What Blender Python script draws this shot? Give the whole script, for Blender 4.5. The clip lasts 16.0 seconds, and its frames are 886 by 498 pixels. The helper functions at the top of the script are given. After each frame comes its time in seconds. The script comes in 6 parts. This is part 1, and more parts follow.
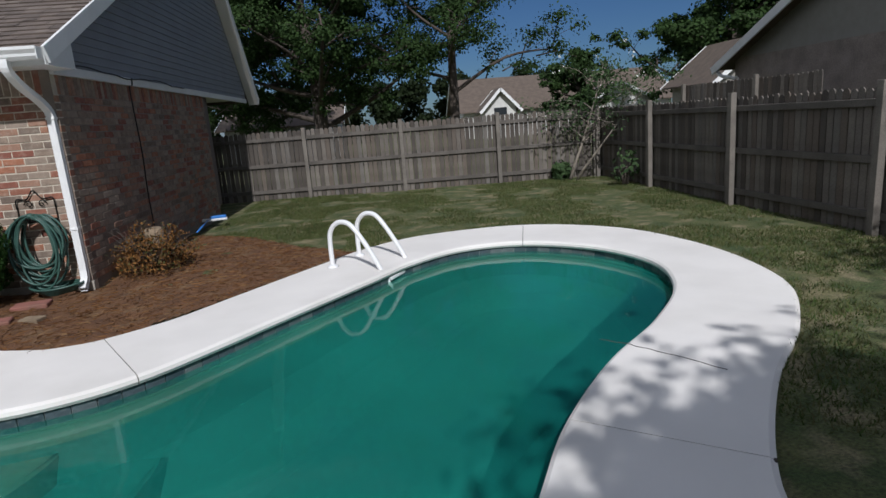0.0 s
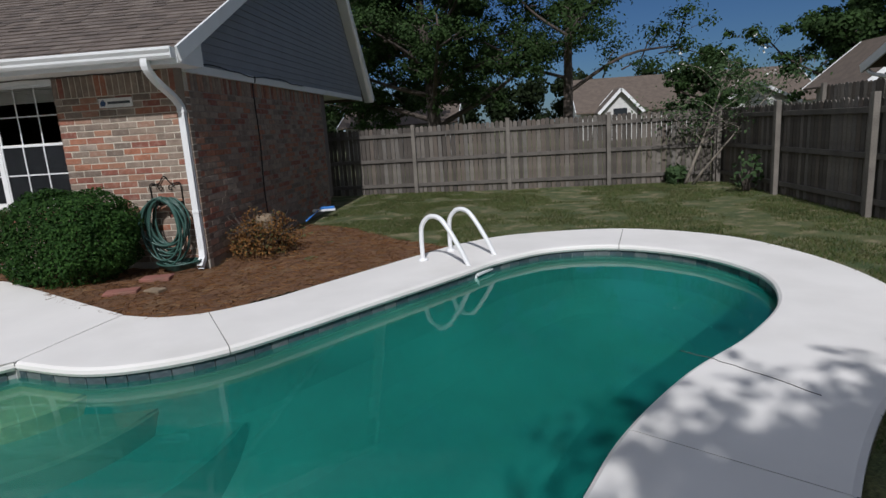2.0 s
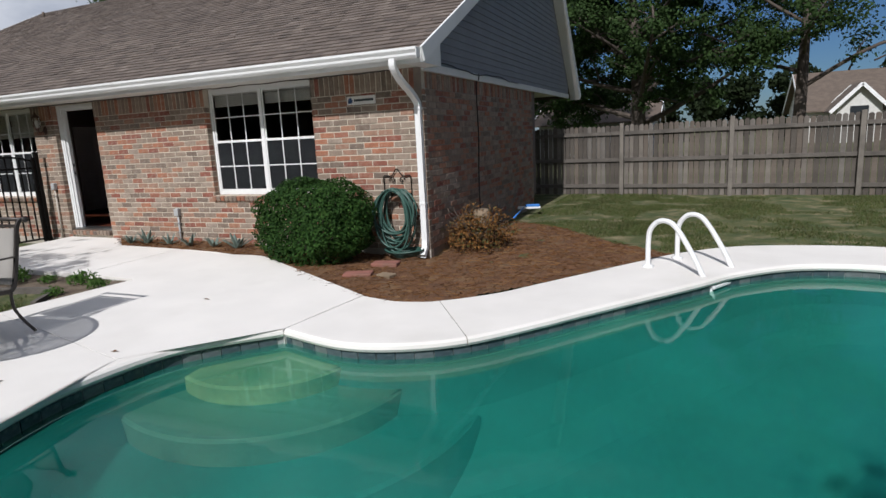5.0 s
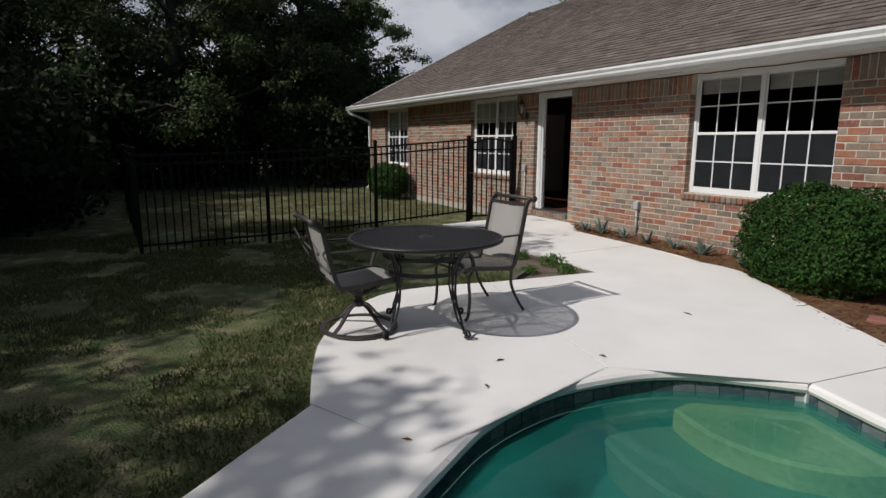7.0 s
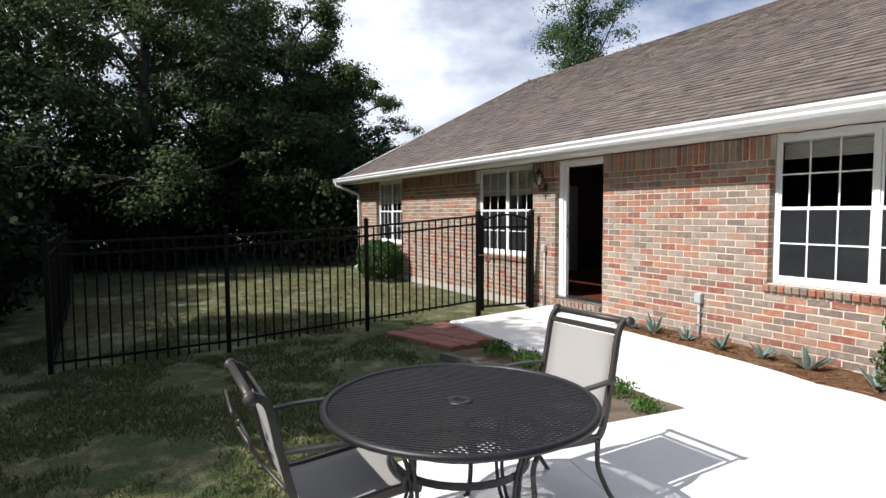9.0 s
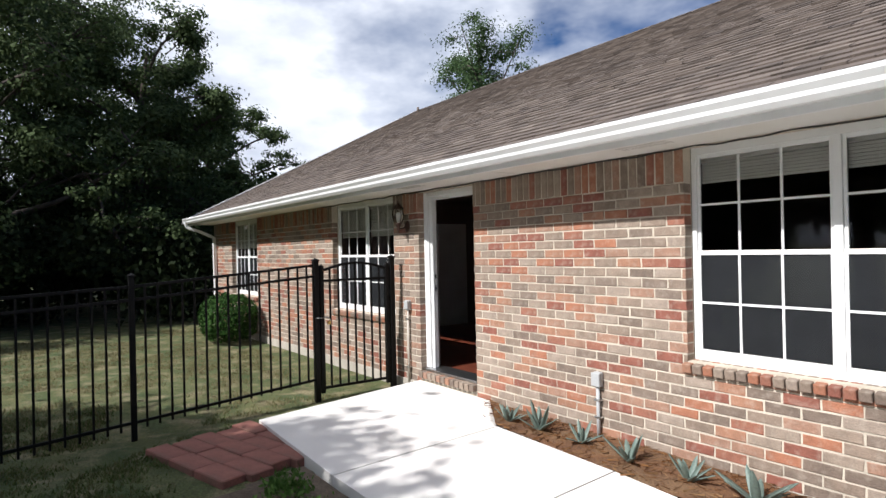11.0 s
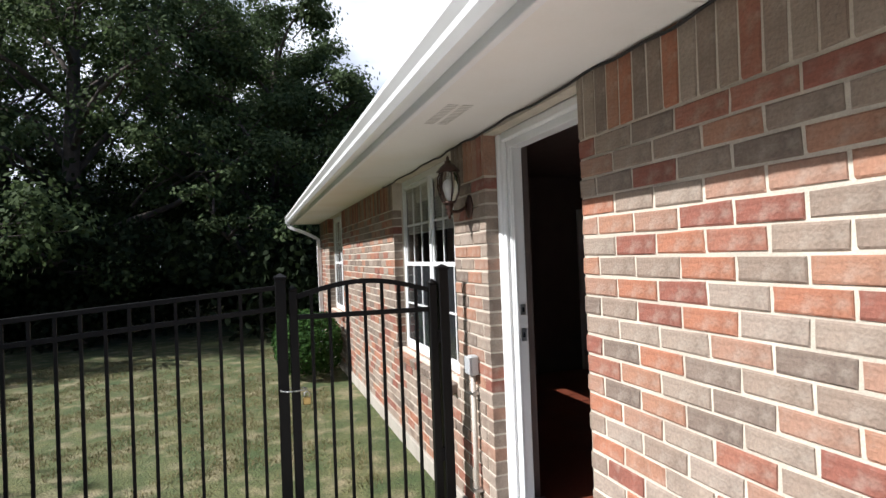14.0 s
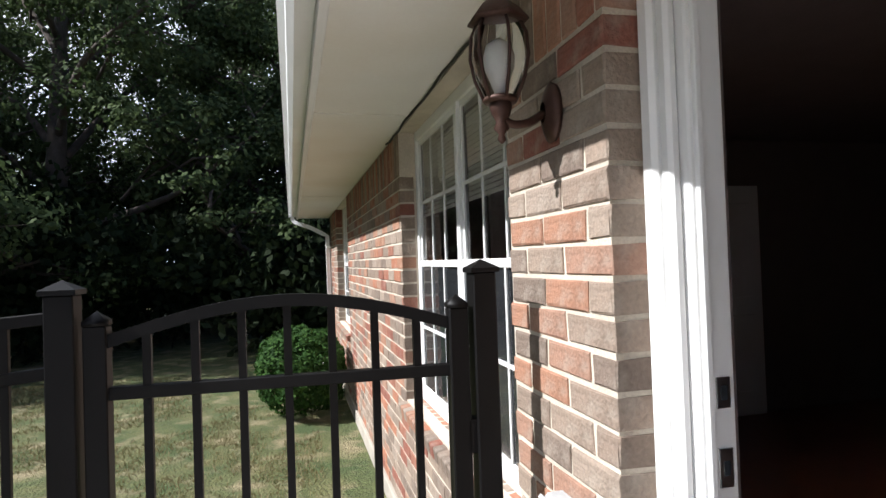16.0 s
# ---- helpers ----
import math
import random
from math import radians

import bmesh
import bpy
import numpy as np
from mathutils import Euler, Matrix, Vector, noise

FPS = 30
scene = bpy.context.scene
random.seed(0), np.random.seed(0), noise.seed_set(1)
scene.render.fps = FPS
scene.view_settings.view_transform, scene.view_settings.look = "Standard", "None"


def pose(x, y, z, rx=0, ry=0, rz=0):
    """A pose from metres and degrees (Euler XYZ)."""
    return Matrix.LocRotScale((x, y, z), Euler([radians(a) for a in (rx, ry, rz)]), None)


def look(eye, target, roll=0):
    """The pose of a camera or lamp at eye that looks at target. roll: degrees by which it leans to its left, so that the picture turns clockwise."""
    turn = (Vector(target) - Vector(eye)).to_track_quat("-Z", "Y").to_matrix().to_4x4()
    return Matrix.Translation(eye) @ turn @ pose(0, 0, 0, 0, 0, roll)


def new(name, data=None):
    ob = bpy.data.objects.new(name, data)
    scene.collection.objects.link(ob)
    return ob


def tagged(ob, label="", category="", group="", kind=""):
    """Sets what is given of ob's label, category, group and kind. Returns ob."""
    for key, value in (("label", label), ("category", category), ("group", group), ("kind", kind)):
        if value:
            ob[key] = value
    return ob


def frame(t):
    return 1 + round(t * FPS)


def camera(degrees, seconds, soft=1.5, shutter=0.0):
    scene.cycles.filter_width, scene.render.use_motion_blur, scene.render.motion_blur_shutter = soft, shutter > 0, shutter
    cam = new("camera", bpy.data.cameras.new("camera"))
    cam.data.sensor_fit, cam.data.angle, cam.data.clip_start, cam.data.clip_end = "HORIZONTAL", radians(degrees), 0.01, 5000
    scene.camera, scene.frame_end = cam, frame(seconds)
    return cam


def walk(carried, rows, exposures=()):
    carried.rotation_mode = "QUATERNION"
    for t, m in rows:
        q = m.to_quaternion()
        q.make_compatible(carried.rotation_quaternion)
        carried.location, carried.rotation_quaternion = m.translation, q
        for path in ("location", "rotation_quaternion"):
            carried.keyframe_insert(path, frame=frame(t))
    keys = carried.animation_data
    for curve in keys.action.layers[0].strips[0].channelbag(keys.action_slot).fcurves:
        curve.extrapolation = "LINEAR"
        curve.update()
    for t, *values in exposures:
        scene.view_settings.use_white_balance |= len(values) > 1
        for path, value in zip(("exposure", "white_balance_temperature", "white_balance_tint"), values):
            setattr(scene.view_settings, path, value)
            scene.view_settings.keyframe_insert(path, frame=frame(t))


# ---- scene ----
cam = camera(74.6, 16.0)
PATH = [
    (0, (3.444, -6.788, 1.593), (3.61, -4.843, 1.159), -4.4),
    (0.5, (3.598, -6.789, 1.556), (3.597, -4.834, 1.135), -4.0),
    (1, (3.647, -6.807, 1.562), (3.537, -4.854, 1.146), -3.7),
    (1.5, (3.704, -6.802, 1.54), (3.518, -4.853, 1.131), -3.6),
    (2, (3.7, -6.798, 1.537), (3.486, -4.852, 1.13), -3.6),
    (2.5, (3.66, -6.779, 1.533), (3.411, -4.837, 1.127), -3.4),
    (3, (3.604, -6.746, 1.515), (3.294, -4.812, 1.113), -3.4),
    (5.5, (2.974, -6.873, 1.561), (1.869, -5.247, 1.191), -2.0),
    (6, (2.704, -6.925, 1.539), (1.236, -5.615, 1.178), -0.7),
    (6.5, (2.343, -6.842, 1.503), (0.661, -5.821, 1.144), 0.1),
    (7, (1.964, -6.731, 1.527), (0.228, -5.808, 1.162), 0.2),
    (7.5, (1.461, -6.715, 1.561), (-0.293, -5.827, 1.191), 0.4),
    (8, (0.971, -6.529, 1.576), (-0.796, -5.655, 1.241), 0.4),
    (8.5, (0.525, -6.274, 1.604), (-1.254, -5.393, 1.36), 0.0),
    (9, (0.122, -6.043, 1.622), (-1.621, -5.071, 1.494), -0.3),
    (9.5, (-0.316, -5.672, 1.633), (-1.977, -4.559, 1.585), -0.6),
    (10, (-0.681, -5.216, 1.647), (-2.28, -4.015, 1.653), -0.9),
    (12.5, (-2.226, -2.214, 1.766), (-3.859, -1.059, 1.76), -3.2),
    (13, (-2.734, -1.814, 1.735), (-4.458, -0.801, 1.75), -2.7),
    (13.5, (-3.315, -1.505, 1.707), (-5.154, -0.718, 1.731), -2.2),
    (14, (-3.924, -1.298, 1.715), (-5.824, -0.674, 1.733), -2.2),
    (14.5, (-4.583, -1.156, 1.69), (-6.528, -0.69, 1.72), -2.1),
    (15, (-5.121, -1.035, 1.69), (-7.075, -0.607, 1.717), -2.1),
    (15.5, (-5.629, -0.83, 1.681), (-7.582, -0.399, 1.71), -2.1),
    (16, (-6.004, -0.631, 1.656), (-7.938, -0.125, 1.693), -2.0),
]
walk(cam, [(t, look(eye, target, roll)) for t, eye, target, roll in PATH],
     [(0, -0.52, 5800, 12), (1, -0.62, 5800, 12), (3, -0.6, 5850, 12), (5.5, -0.25, 6050, 12), (6, -0.52, 6150, 12), (6.5, -0.72, 6150, 12), (7, -0.6, 6150, 12), (8, -0.1, 6100, 12), (9, 0.45, 6000, 12), (10, 0.5, 6000, 12), (12.5, 0.30, 6000, 12), (13.5, 0.46, 5950, 12), (14.5, 0.82, 5900, 12), (16, 0.86, 5900, 12)])

# ---- world, sun ----
SUN_EL, SUN_DIR = 42.5, Vector((-0.035, 1.0, 0.0)).normalized()   # horizontal way that the light travels
world = bpy.data.worlds.new("world")
scene.world = world
world.use_nodes = True
wn, wl = world.node_tree.nodes, world.node_tree.links
wn.clear()
w_out = wn.new("ShaderNodeOutputWorld")
w_bg = wn.new("ShaderNodeBackground")
sky = wn.new("ShaderNodeTexSky")
sky.sky_type = "NISHITA"
sky.sun_disc = False
sky.sun_elevation = radians(SUN_EL)
sky.sun_rotation = math.atan2(-SUN_DIR.x, -SUN_DIR.y)
sky.air_density, sky.dust_density, sky.ozone_density = 1.0, 0.3, 3.0
w_co = wn.new("ShaderNodeTexCoord")
w_map = wn.new("ShaderNodeMapping")
w_map.inputs["Location"].default_value = (1.3, 0.4, 0.2)
w_map.inputs["Scale"].default_value = (1.6, 1.6, 3.2)
w_noise = wn.new("ShaderNodeTexNoise")
w_noise.inputs["Scale"].default_value = 2.3
w_noise.inputs["Detail"].default_value = 5.0
w_noise.inputs["Roughness"].default_value = 0.52
w_grad = wn.new("ShaderNodeSeparateXYZ")
w_add = wn.new("ShaderNodeMath")
w_add.operation = "MULTIPLY_ADD"
w_add.inputs[1].default_value = -0.30      # more cloud towards the west, clear to the north
w_add2 = wn.new("ShaderNodeMath")
w_add2.operation = "MULTIPLY_ADD"
w_add2.inputs[1].default_value = -0.27
w_ramp = wn.new("ShaderNodeValToRGB")
w_ramp.color_ramp.elements[0].position = 0.31
w_ramp.color_ramp.elements[1].position = 0.56
w_mix = wn.new("ShaderNodeMixRGB")
w_noise2 = wn.new("ShaderNodeTexNoise")          # grey undersides and bright tops
w_noise2.inputs["Scale"].default_value, w_noise2.inputs["Detail"].default_value = 4.2, 5.0
w_ramp2 = wn.new("ShaderNodeValToRGB")
w_ramp2.color_ramp.elements[0].position, w_ramp2.color_ramp.elements[1].position = 0.36, 0.62
w_cloud = wn.new("ShaderNodeMixRGB")
w_cloud.inputs[1].default_value, w_cloud.inputs[2].default_value = (18.0, 19.2, 21.5, 1), (30.5, 30.8, 31.3, 1)
wl.new(w_map.outputs[0], w_noise2.inputs["Vector"])
wl.new(w_noise2.outputs[0], w_ramp2.inputs[0])
wl.new(w_ramp2.outputs[0], w_cloud.inputs[0])
wl.new(w_cloud.outputs[0], w_mix.inputs[2])
wl.new(w_co.outputs["Generated"], w_map.inputs["Vector"])
wl.new(w_map.outputs[0], w_noise.inputs["Vector"])
wl.new(w_co.outputs["Generated"], w_grad.inputs[0])
wl.new(w_grad.outputs[0], w_add.inputs[0])
wl.new(w_noise.outputs[0], w_add.inputs[2])
wl.new(w_grad.outputs[1], w_add2.inputs[0])
wl.new(w_add.outputs[0], w_add2.inputs[2])
wl.new(w_add2.outputs[0], w_ramp.inputs[0])
wl.new(w_ramp.outputs[0], w_mix.inputs[0])
w_blue = wn.new("ShaderNodeMixRGB")
w_blue.blend_type = "MULTIPLY"
w_blue.inputs[0].default_value = 1.0
w_blue.inputs[2].default_value = (1.1, 1.5, 2.0, 1)     # deep, clear blue
wl.new(sky.outputs[0], w_blue.inputs[1])
wl.new(w_blue.outputs[0], w_mix.inputs[1])
wl.new(w_mix.outputs[0], w_bg.inputs[0])
wl.new(w_bg.outputs[0], w_out.inputs[0])
w_bg.inputs[1].default_value = 0.026

sun = new("sun", bpy.data.lights.new("sun", "SUN"))
sun.data.energy, sun.data.angle, sun.data.color = 5.0, radians(0.5), (1.0, 0.95, 0.87)
_el = radians(SUN_EL)
sun.matrix_world = look(-20 * Vector((SUN_DIR.x * math.cos(_el), SUN_DIR.y * math.cos(_el), -math.sin(_el))), (0, 0, 0))


# ---- materials ----
def mat(name, col, rough=0.6, metal=0.0, var=0.25, scale=6.0, fine=80.0, bump=0.2, dist=0.004, col2=None, rand=None,
        spec=0.5, stain=None, stain_scale=0.7, stain_amt=0.5):
    """Procedural surface: base colour broken up at a coarse and a fine scale, with relief. rand: list of colours chosen per object or island."""
    m = bpy.data.materials.new(name)
    m.use_nodes = True
    n, l = m.node_tree.nodes, m.node_tree.links
    b = n["Principled BSDF"]
    b.inputs["Roughness"].default_value = rough
    b.inputs["Metallic"].default_value = metal
    b.inputs["Specular IOR Level"].default_value = spec
    co = n.new("ShaderNodeTexCoord")
    src = co.outputs["Object"]
    n1 = n.new("ShaderNodeTexNoise")
    n1.inputs["Scale"].default_value, n1.inputs["Detail"].default_value = scale, 6
    n2 = n.new("ShaderNodeTexNoise")
    n2.inputs["Scale"].default_value, n2.inputs["Detail"].default_value = fine, 3
    l.new(src, n1.inputs["Vector"])
    l.new(src, n2.inputs["Vector"])
    c1 = (*col, 1)
    c2 = (*(col2 or [c * (1 - var) for c in col]), 1)
    mix = n.new("ShaderNodeMixRGB")
    mix.inputs[1].default_value, mix.inputs[2].default_value = c1, c2
    r = n.new("ShaderNodeValToRGB")
    r.color_ramp.elements[0].position, r.color_ramp.elements[1].position = 0.35, 0.68
    l.new(n1.outputs[0], r.inputs[0])
    l.new(r.outputs[0], mix.inputs[0])
    out = mix.outputs[0]
    if rand:
        kind, cols = rand
        if kind == "object":
            rn = n.new("ShaderNodeObjectInfo").outputs["Random"]
        else:
            rn = n.new("ShaderNodeNewGeometry").outputs["Random Per Island"]
        cr = n.new("ShaderNodeValToRGB")
        cr.color_ramp.interpolation = "CONSTANT"
        while len(cr.color_ramp.elements) < len(cols):
            cr.color_ramp.elements.new(0.5)
        for i, c in enumerate(cols):
            cr.color_ramp.elements[i].position = i / len(cols)
            cr.color_ramp.elements[i].color = (*c, 1)
        l.new(rn, cr.inputs[0])
        mul = n.new("ShaderNodeMixRGB")
        mul.blend_type = "MULTIPLY"
        mul.inputs[0].default_value = 1.0
        l.new(cr.outputs[0], mul.inputs[1])
        l.new(out, mul.inputs[2])
        out = mul.outputs[0]
    if stain:
        n3 = n.new("ShaderNodeTexNoise")
        n3.inputs["Scale"].default_value, n3.inputs["Detail"].default_value = stain_scale, 5
        l.new(src, n3.inputs["Vector"])
        r3 = n.new("ShaderNodeValToRGB")
        r3.color_ramp.elements[0].position, r3.color_ramp.elements[1].position = 0.5, 0.7
        r3.color_ramp.elements[1].color = (stain_amt, stain_amt, stain_amt, 1)
        l.new(n3.outputs[0], r3.inputs[0])
        ms = n.new("ShaderNodeMixRGB")
        ms.inputs[2].default_value = (*stain, 1)
        l.new(r3.outputs[0], ms.inputs[0])
        l.new(out, ms.inputs[1])
        out = ms.outputs[0]
    fm = n.new("ShaderNodeMixRGB")
    fm.blend_type = "OVERLAY"
    fm.inputs[0].default_value = min(1.0, var * 1.2)
    l.new(out, fm.inputs[1])
    l.new(n2.outputs[0], fm.inputs[2])
    l.new(fm.outputs[0], b.inputs["Base Color"])
    if bump:
        bp = n.new("ShaderNodeBump")
        bp.inputs["Strength"].default_value, bp.inputs["Distance"].default_value = bump, dist
        l.new(n2.outputs[0], bp.inputs["Height"])
        l.new(bp.outputs[0], b.inputs["Normal"])
    return m


def leaf_mat(name, cols, glow=0.35, rough=0.75):
    m = bpy.data.materials.new(name)
    m.use_nodes = True
    n, l = m.node_tree.nodes, m.node_tree.links
    b = n["Principled BSDF"]
    b.inputs["Roughness"].default_value = rough
    b.inputs["Specular IOR Level"].default_value = 0.15
    rn = n.new("ShaderNodeNewGeometry").outputs["Random Per Island"]
    cr = n.new("ShaderNodeValToRGB")
    while len(cr.color_ramp.elements) < len(cols):
        cr.color_ramp.elements.new(0.5)
    for i, c in enumerate(cols):
        cr.color_ramp.elements[i].position = i / max(1, len(cols) - 1)
        cr.color_ramp.elements[i].color = (*c, 1)
    l.new(rn, cr.inputs[0])
    co = n.new("ShaderNodeTexCoord")
    nz = n.new("ShaderNodeTexNoise")
    nz.inputs["Scale"].default_value = 1.2
    l.new(co.outputs["Object"], nz.inputs["Vector"])
    mx = n.new("ShaderNodeMixRGB")
    mx.blend_type = "MULTIPLY"
    mx.inputs[0].default_value = 0.6
    l.new(cr.outputs[0], mx.inputs[1])
    l.new(nz.outputs[0], mx.inputs[2])
    l.new(mx.outputs[0], b.inputs["Base Color"])
    t = n.new("ShaderNodeBsdfTranslucent")
    l.new(mx.outputs[0], t.inputs["Color"])
    ms = n.new("ShaderNodeMixShader")
    ms.inputs[0].default_value = glow
    l.new(b.outputs[0], ms.inputs[1])
    l.new(t.outputs[0], ms.inputs[2])
    l.new(ms.outputs[0], n["Material Output"].inputs[0])
    return m


BRICK_COLS = [(0.36, 0.15, 0.085), (0.27, 0.202, 0.153), (0.30, 0.125, 0.08), (0.31, 0.242, 0.187), (0.22, 0.167, 0.13), (0.29, 0.22, 0.167),
              (0.33, 0.19, 0.13), (0.19, 0.142, 0.11), (0.25, 0.092, 0.062), (0.325, 0.257, 0.203), (0.25, 0.188, 0.143), (0.35, 0.18, 0.112)]
M_BRICK = mat("brick_single", (1, 1, 1), 0.85, var=0.26, scale=9, fine=95, bump=0.8, dist=0.005, rand=("object", BRICK_COLS), stain=(0.50, 0.44, 0.36), stain_scale=17, stain_amt=0.24)
M_BRICK_S = mat("brick_wall", (1, 1, 1), 0.85, var=0.26, scale=9, fine=95, bump=0.8, dist=0.005, rand=("island", BRICK_COLS), stain=(0.50, 0.44, 0.36), stain_scale=17, stain_amt=0.24)
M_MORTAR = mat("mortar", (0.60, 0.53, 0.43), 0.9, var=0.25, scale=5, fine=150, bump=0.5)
# darker mortar for the end wall, its shade put into the colour
M_MORTAR_SIDE = mat("shaded_mortar", (0.26, 0.215, 0.18), 0.9, var=0.25, scale=5, fine=150, bump=0.5)
M_WHITE = mat("white_paint", (0.80, 0.80, 0.79), 0.45, var=0.06, scale=3, fine=40, bump=0.05, stain=(0.6, 0.58, 0.54), stain_scale=2.5, stain_amt=0.25)
M_SOFFIT = mat("soffit_paint", (0.78, 0.76, 0.71), 0.6, var=0.06, scale=2, fine=60, bump=0.06, stain=(0.62, 0.52, 0.36), stain_scale=1.1, stain_amt=0.25)
M_VENT = mat("vent_slot", (0.50, 0.48, 0.44), 0.7, var=0.1)
M_SIDING = mat("siding", (0.27, 0.28, 0.305), 0.6, var=0.1, scale=2, fine=40, bump=0.1)
M_DECK = mat("coated_concrete", (0.82, 0.785, 0.74), 0.75, var=0.07, scale=1.3, fine=220, bump=0.35, dist=0.003, stain=(0.56, 0.53, 0.48), stain_scale=0.9, stain_amt=0.3)
M_JOINT = mat("joint_dirt", (0.09, 0.075, 0.06), 0.95, var=0.3, bump=0.2)
M_CONC = mat("bare_concrete", (0.42, 0.38, 0.32), 0.9, var=0.25, scale=3, fine=90, bump=0.4)
M_SHINGLE = mat("shingle", (1, 1, 1), 0.9, var=0.25, scale=4, fine=140, bump=0.5, stain=(0.085, 0.068, 0.06), stain_scale=0.35, stain_amt=0.4,
                rand=("island", [(0.128, 0.102, 0.086), (0.155, 0.124, 0.104), (0.138, 0.109, 0.092), (0.178, 0.144, 0.121), (0.108, 0.086, 0.073), (0.148, 0.117, 0.098)]))
M_IRON = mat("black_iron", (0.006, 0.0055, 0.0055), 0.5, var=0.15, bump=0.05, spec=0.18)
M_FURN = mat("bronze_iron", (0.018, 0.017, 0.018), 0.45, metal=0.2, var=0.25, bump=0.1)
M_FRAMEGREY = mat("taupe_metal", (0.06, 0.052, 0.047), 0.45, metal=0.3, var=0.2, bump=0.08)
WOODS = [(0.17, 0.148, 0.128), (0.105, 0.09, 0.076), (0.20, 0.175, 0.15), (0.085, 0.072, 0.061), (0.145, 0.118, 0.096), (0.17, 0.153, 0.136)]
M_WOOD = mat("weathered_picket", (1, 1, 1), 0.9, var=0.35, scale=2.5, fine=70, bump=0.4, rand=("object", WOODS), stain=(0.10, 0.085, 0.07), stain_scale=3.5, stain_amt=0.6)
M_POSTWOOD = mat("weathered_post", (0.20, 0.178, 0.152), 0.9, var=0.35, scale=3, fine=60, bump=0.4)
M_RAIL = mat("weathered_rail", (0.13, 0.115, 0.10), 0.9, var=0.35, scale=3, fine=60, bump=0.4)
M_TILE = mat("waterline_tile", (1, 1, 1), 0.25, var=0.4, scale=14, fine=60, bump=0.1, rand=("object", [(0.085, 0.11, 0.125), (0.12, 0.145, 0.155), (0.06, 0.085, 0.10), (0.15, 0.17, 0.175)]), stain=(0.30, 0.33, 0.33), stain_scale=12, stain_amt=0.55)
M_GROUT = mat("tile_grout", (0.30, 0.32, 0.32), 0.8, var=0.2)
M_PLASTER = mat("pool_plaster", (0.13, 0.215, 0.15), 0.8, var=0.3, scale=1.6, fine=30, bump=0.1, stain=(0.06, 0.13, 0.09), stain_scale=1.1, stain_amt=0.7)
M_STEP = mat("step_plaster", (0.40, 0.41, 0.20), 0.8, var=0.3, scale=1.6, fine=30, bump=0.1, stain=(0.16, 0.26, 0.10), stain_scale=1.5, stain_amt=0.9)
# dark green floor: dimming through deep murky water put into the colour
M_POOLFLOOR = mat("depth_dimmed_floor", (0.012, 0.12, 0.10), 0.9, var=0.3, scale=0.8, fine=20, bump=0.1, col2=(0.014, 0.15, 0.135))
M_PLASTIC = mat("white_plastic", (0.80, 0.80, 0.80), 0.3, var=0.05, bump=0.03)
M_HOSE = mat("hose_rubber", (0.045, 0.105, 0.085), 0.45, var=0.3, bump=0.1)
M_BARK = mat("bark", (0.10, 0.08, 0.065), 0.95, var=0.4, scale=5, fine=40, bump=0.8, dist=0.01)
M_BARKPALE = mat("pale_bark", (0.30, 0.26, 0.21), 0.9, var=0.3, scale=8, fine=60, bump=0.3)
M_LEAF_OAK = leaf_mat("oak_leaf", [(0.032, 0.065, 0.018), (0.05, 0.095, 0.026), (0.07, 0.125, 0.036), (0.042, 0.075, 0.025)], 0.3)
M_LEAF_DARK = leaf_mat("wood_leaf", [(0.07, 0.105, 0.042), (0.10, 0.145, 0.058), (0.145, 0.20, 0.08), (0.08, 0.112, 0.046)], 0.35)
# darkened copy of the tree leaves, canopy shade painted into the colour
M_LEAF_UNDER = leaf_mat("shaded_undergrowth_leaf", [(0.02, 0.034, 0.013), (0.034, 0.052, 0.02), (0.027, 0.041, 0.017)], 0.2)
M_LEAF_BOX = leaf_mat("boxwood_leaf", [(0.022, 0.058, 0.012), (0.036, 0.095, 0.018), (0.07, 0.15, 0.03)], 0.22)
M_LEAF_OLE = leaf_mat("oleander_leaf", [(0.06, 0.11, 0.045), (0.09, 0.15, 0.06), (0.12, 0.19, 0.075)], 0.3)
M_LEAF_WEED = leaf_mat("weed_leaf", [(0.08, 0.17, 0.035), (0.12, 0.24, 0.05), (0.16, 0.28, 0.07)], 0.3)
M_LEAF_DEAD = leaf_mat("dry_leaf", [(0.26, 0.12, 0.04), (0.36, 0.18, 0.055), (0.15, 0.075, 0.035), (0.12, 0.13, 0.045)], 0.2)
M_LEAF_AGAVE = mat("agave_leaf", (0.15, 0.20, 0.17), 0.55, var=0.3, scale=8, bump=0.1)
M_FLOWER = mat("white_petal", (0.8, 0.8, 0.74), 0.6, var=0.1, bump=0.0)
M_GRASS_BLADE = leaf_mat("grass_blade", [(0.075, 0.125, 0.03), (0.105, 0.16, 0.042), (0.22, 0.20, 0.095), (0.14, 0.165, 0.055)], 0.3)
M_GRASS_DRY = leaf_mat("dry_grass_blade", [(0.19, 0.19, 0.075), (0.29, 0.255, 0.125), (0.40, 0.34, 0.20), (0.16, 0.175, 0.06)], 0.3)
M_STRAW = leaf_mat("pine_straw_needle", [(0.21, 0.095, 0.038), (0.30, 0.15, 0.06), (0.13, 0.06, 0.03), (0.40, 0.24, 0.115)], 0.1, 0.8)
M_MULCH = mat("pine_straw_bed", (0.17, 0.082, 0.036), 0.95, var=0.8, scale=5, fine=70, bump=1.0, dist=0.02, col2=(0.105, 0.05, 0.024), stain=(0.28, 0.19, 0.10), stain_scale=2.6, stain_amt=0.4)
M_SOIL = mat("bed_soil", (0.15, 0.115, 0.08), 0.95, var=0.5, scale=6, fine=60, bump=0.9, dist=0.012, col2=(0.085, 0.06, 0.04))
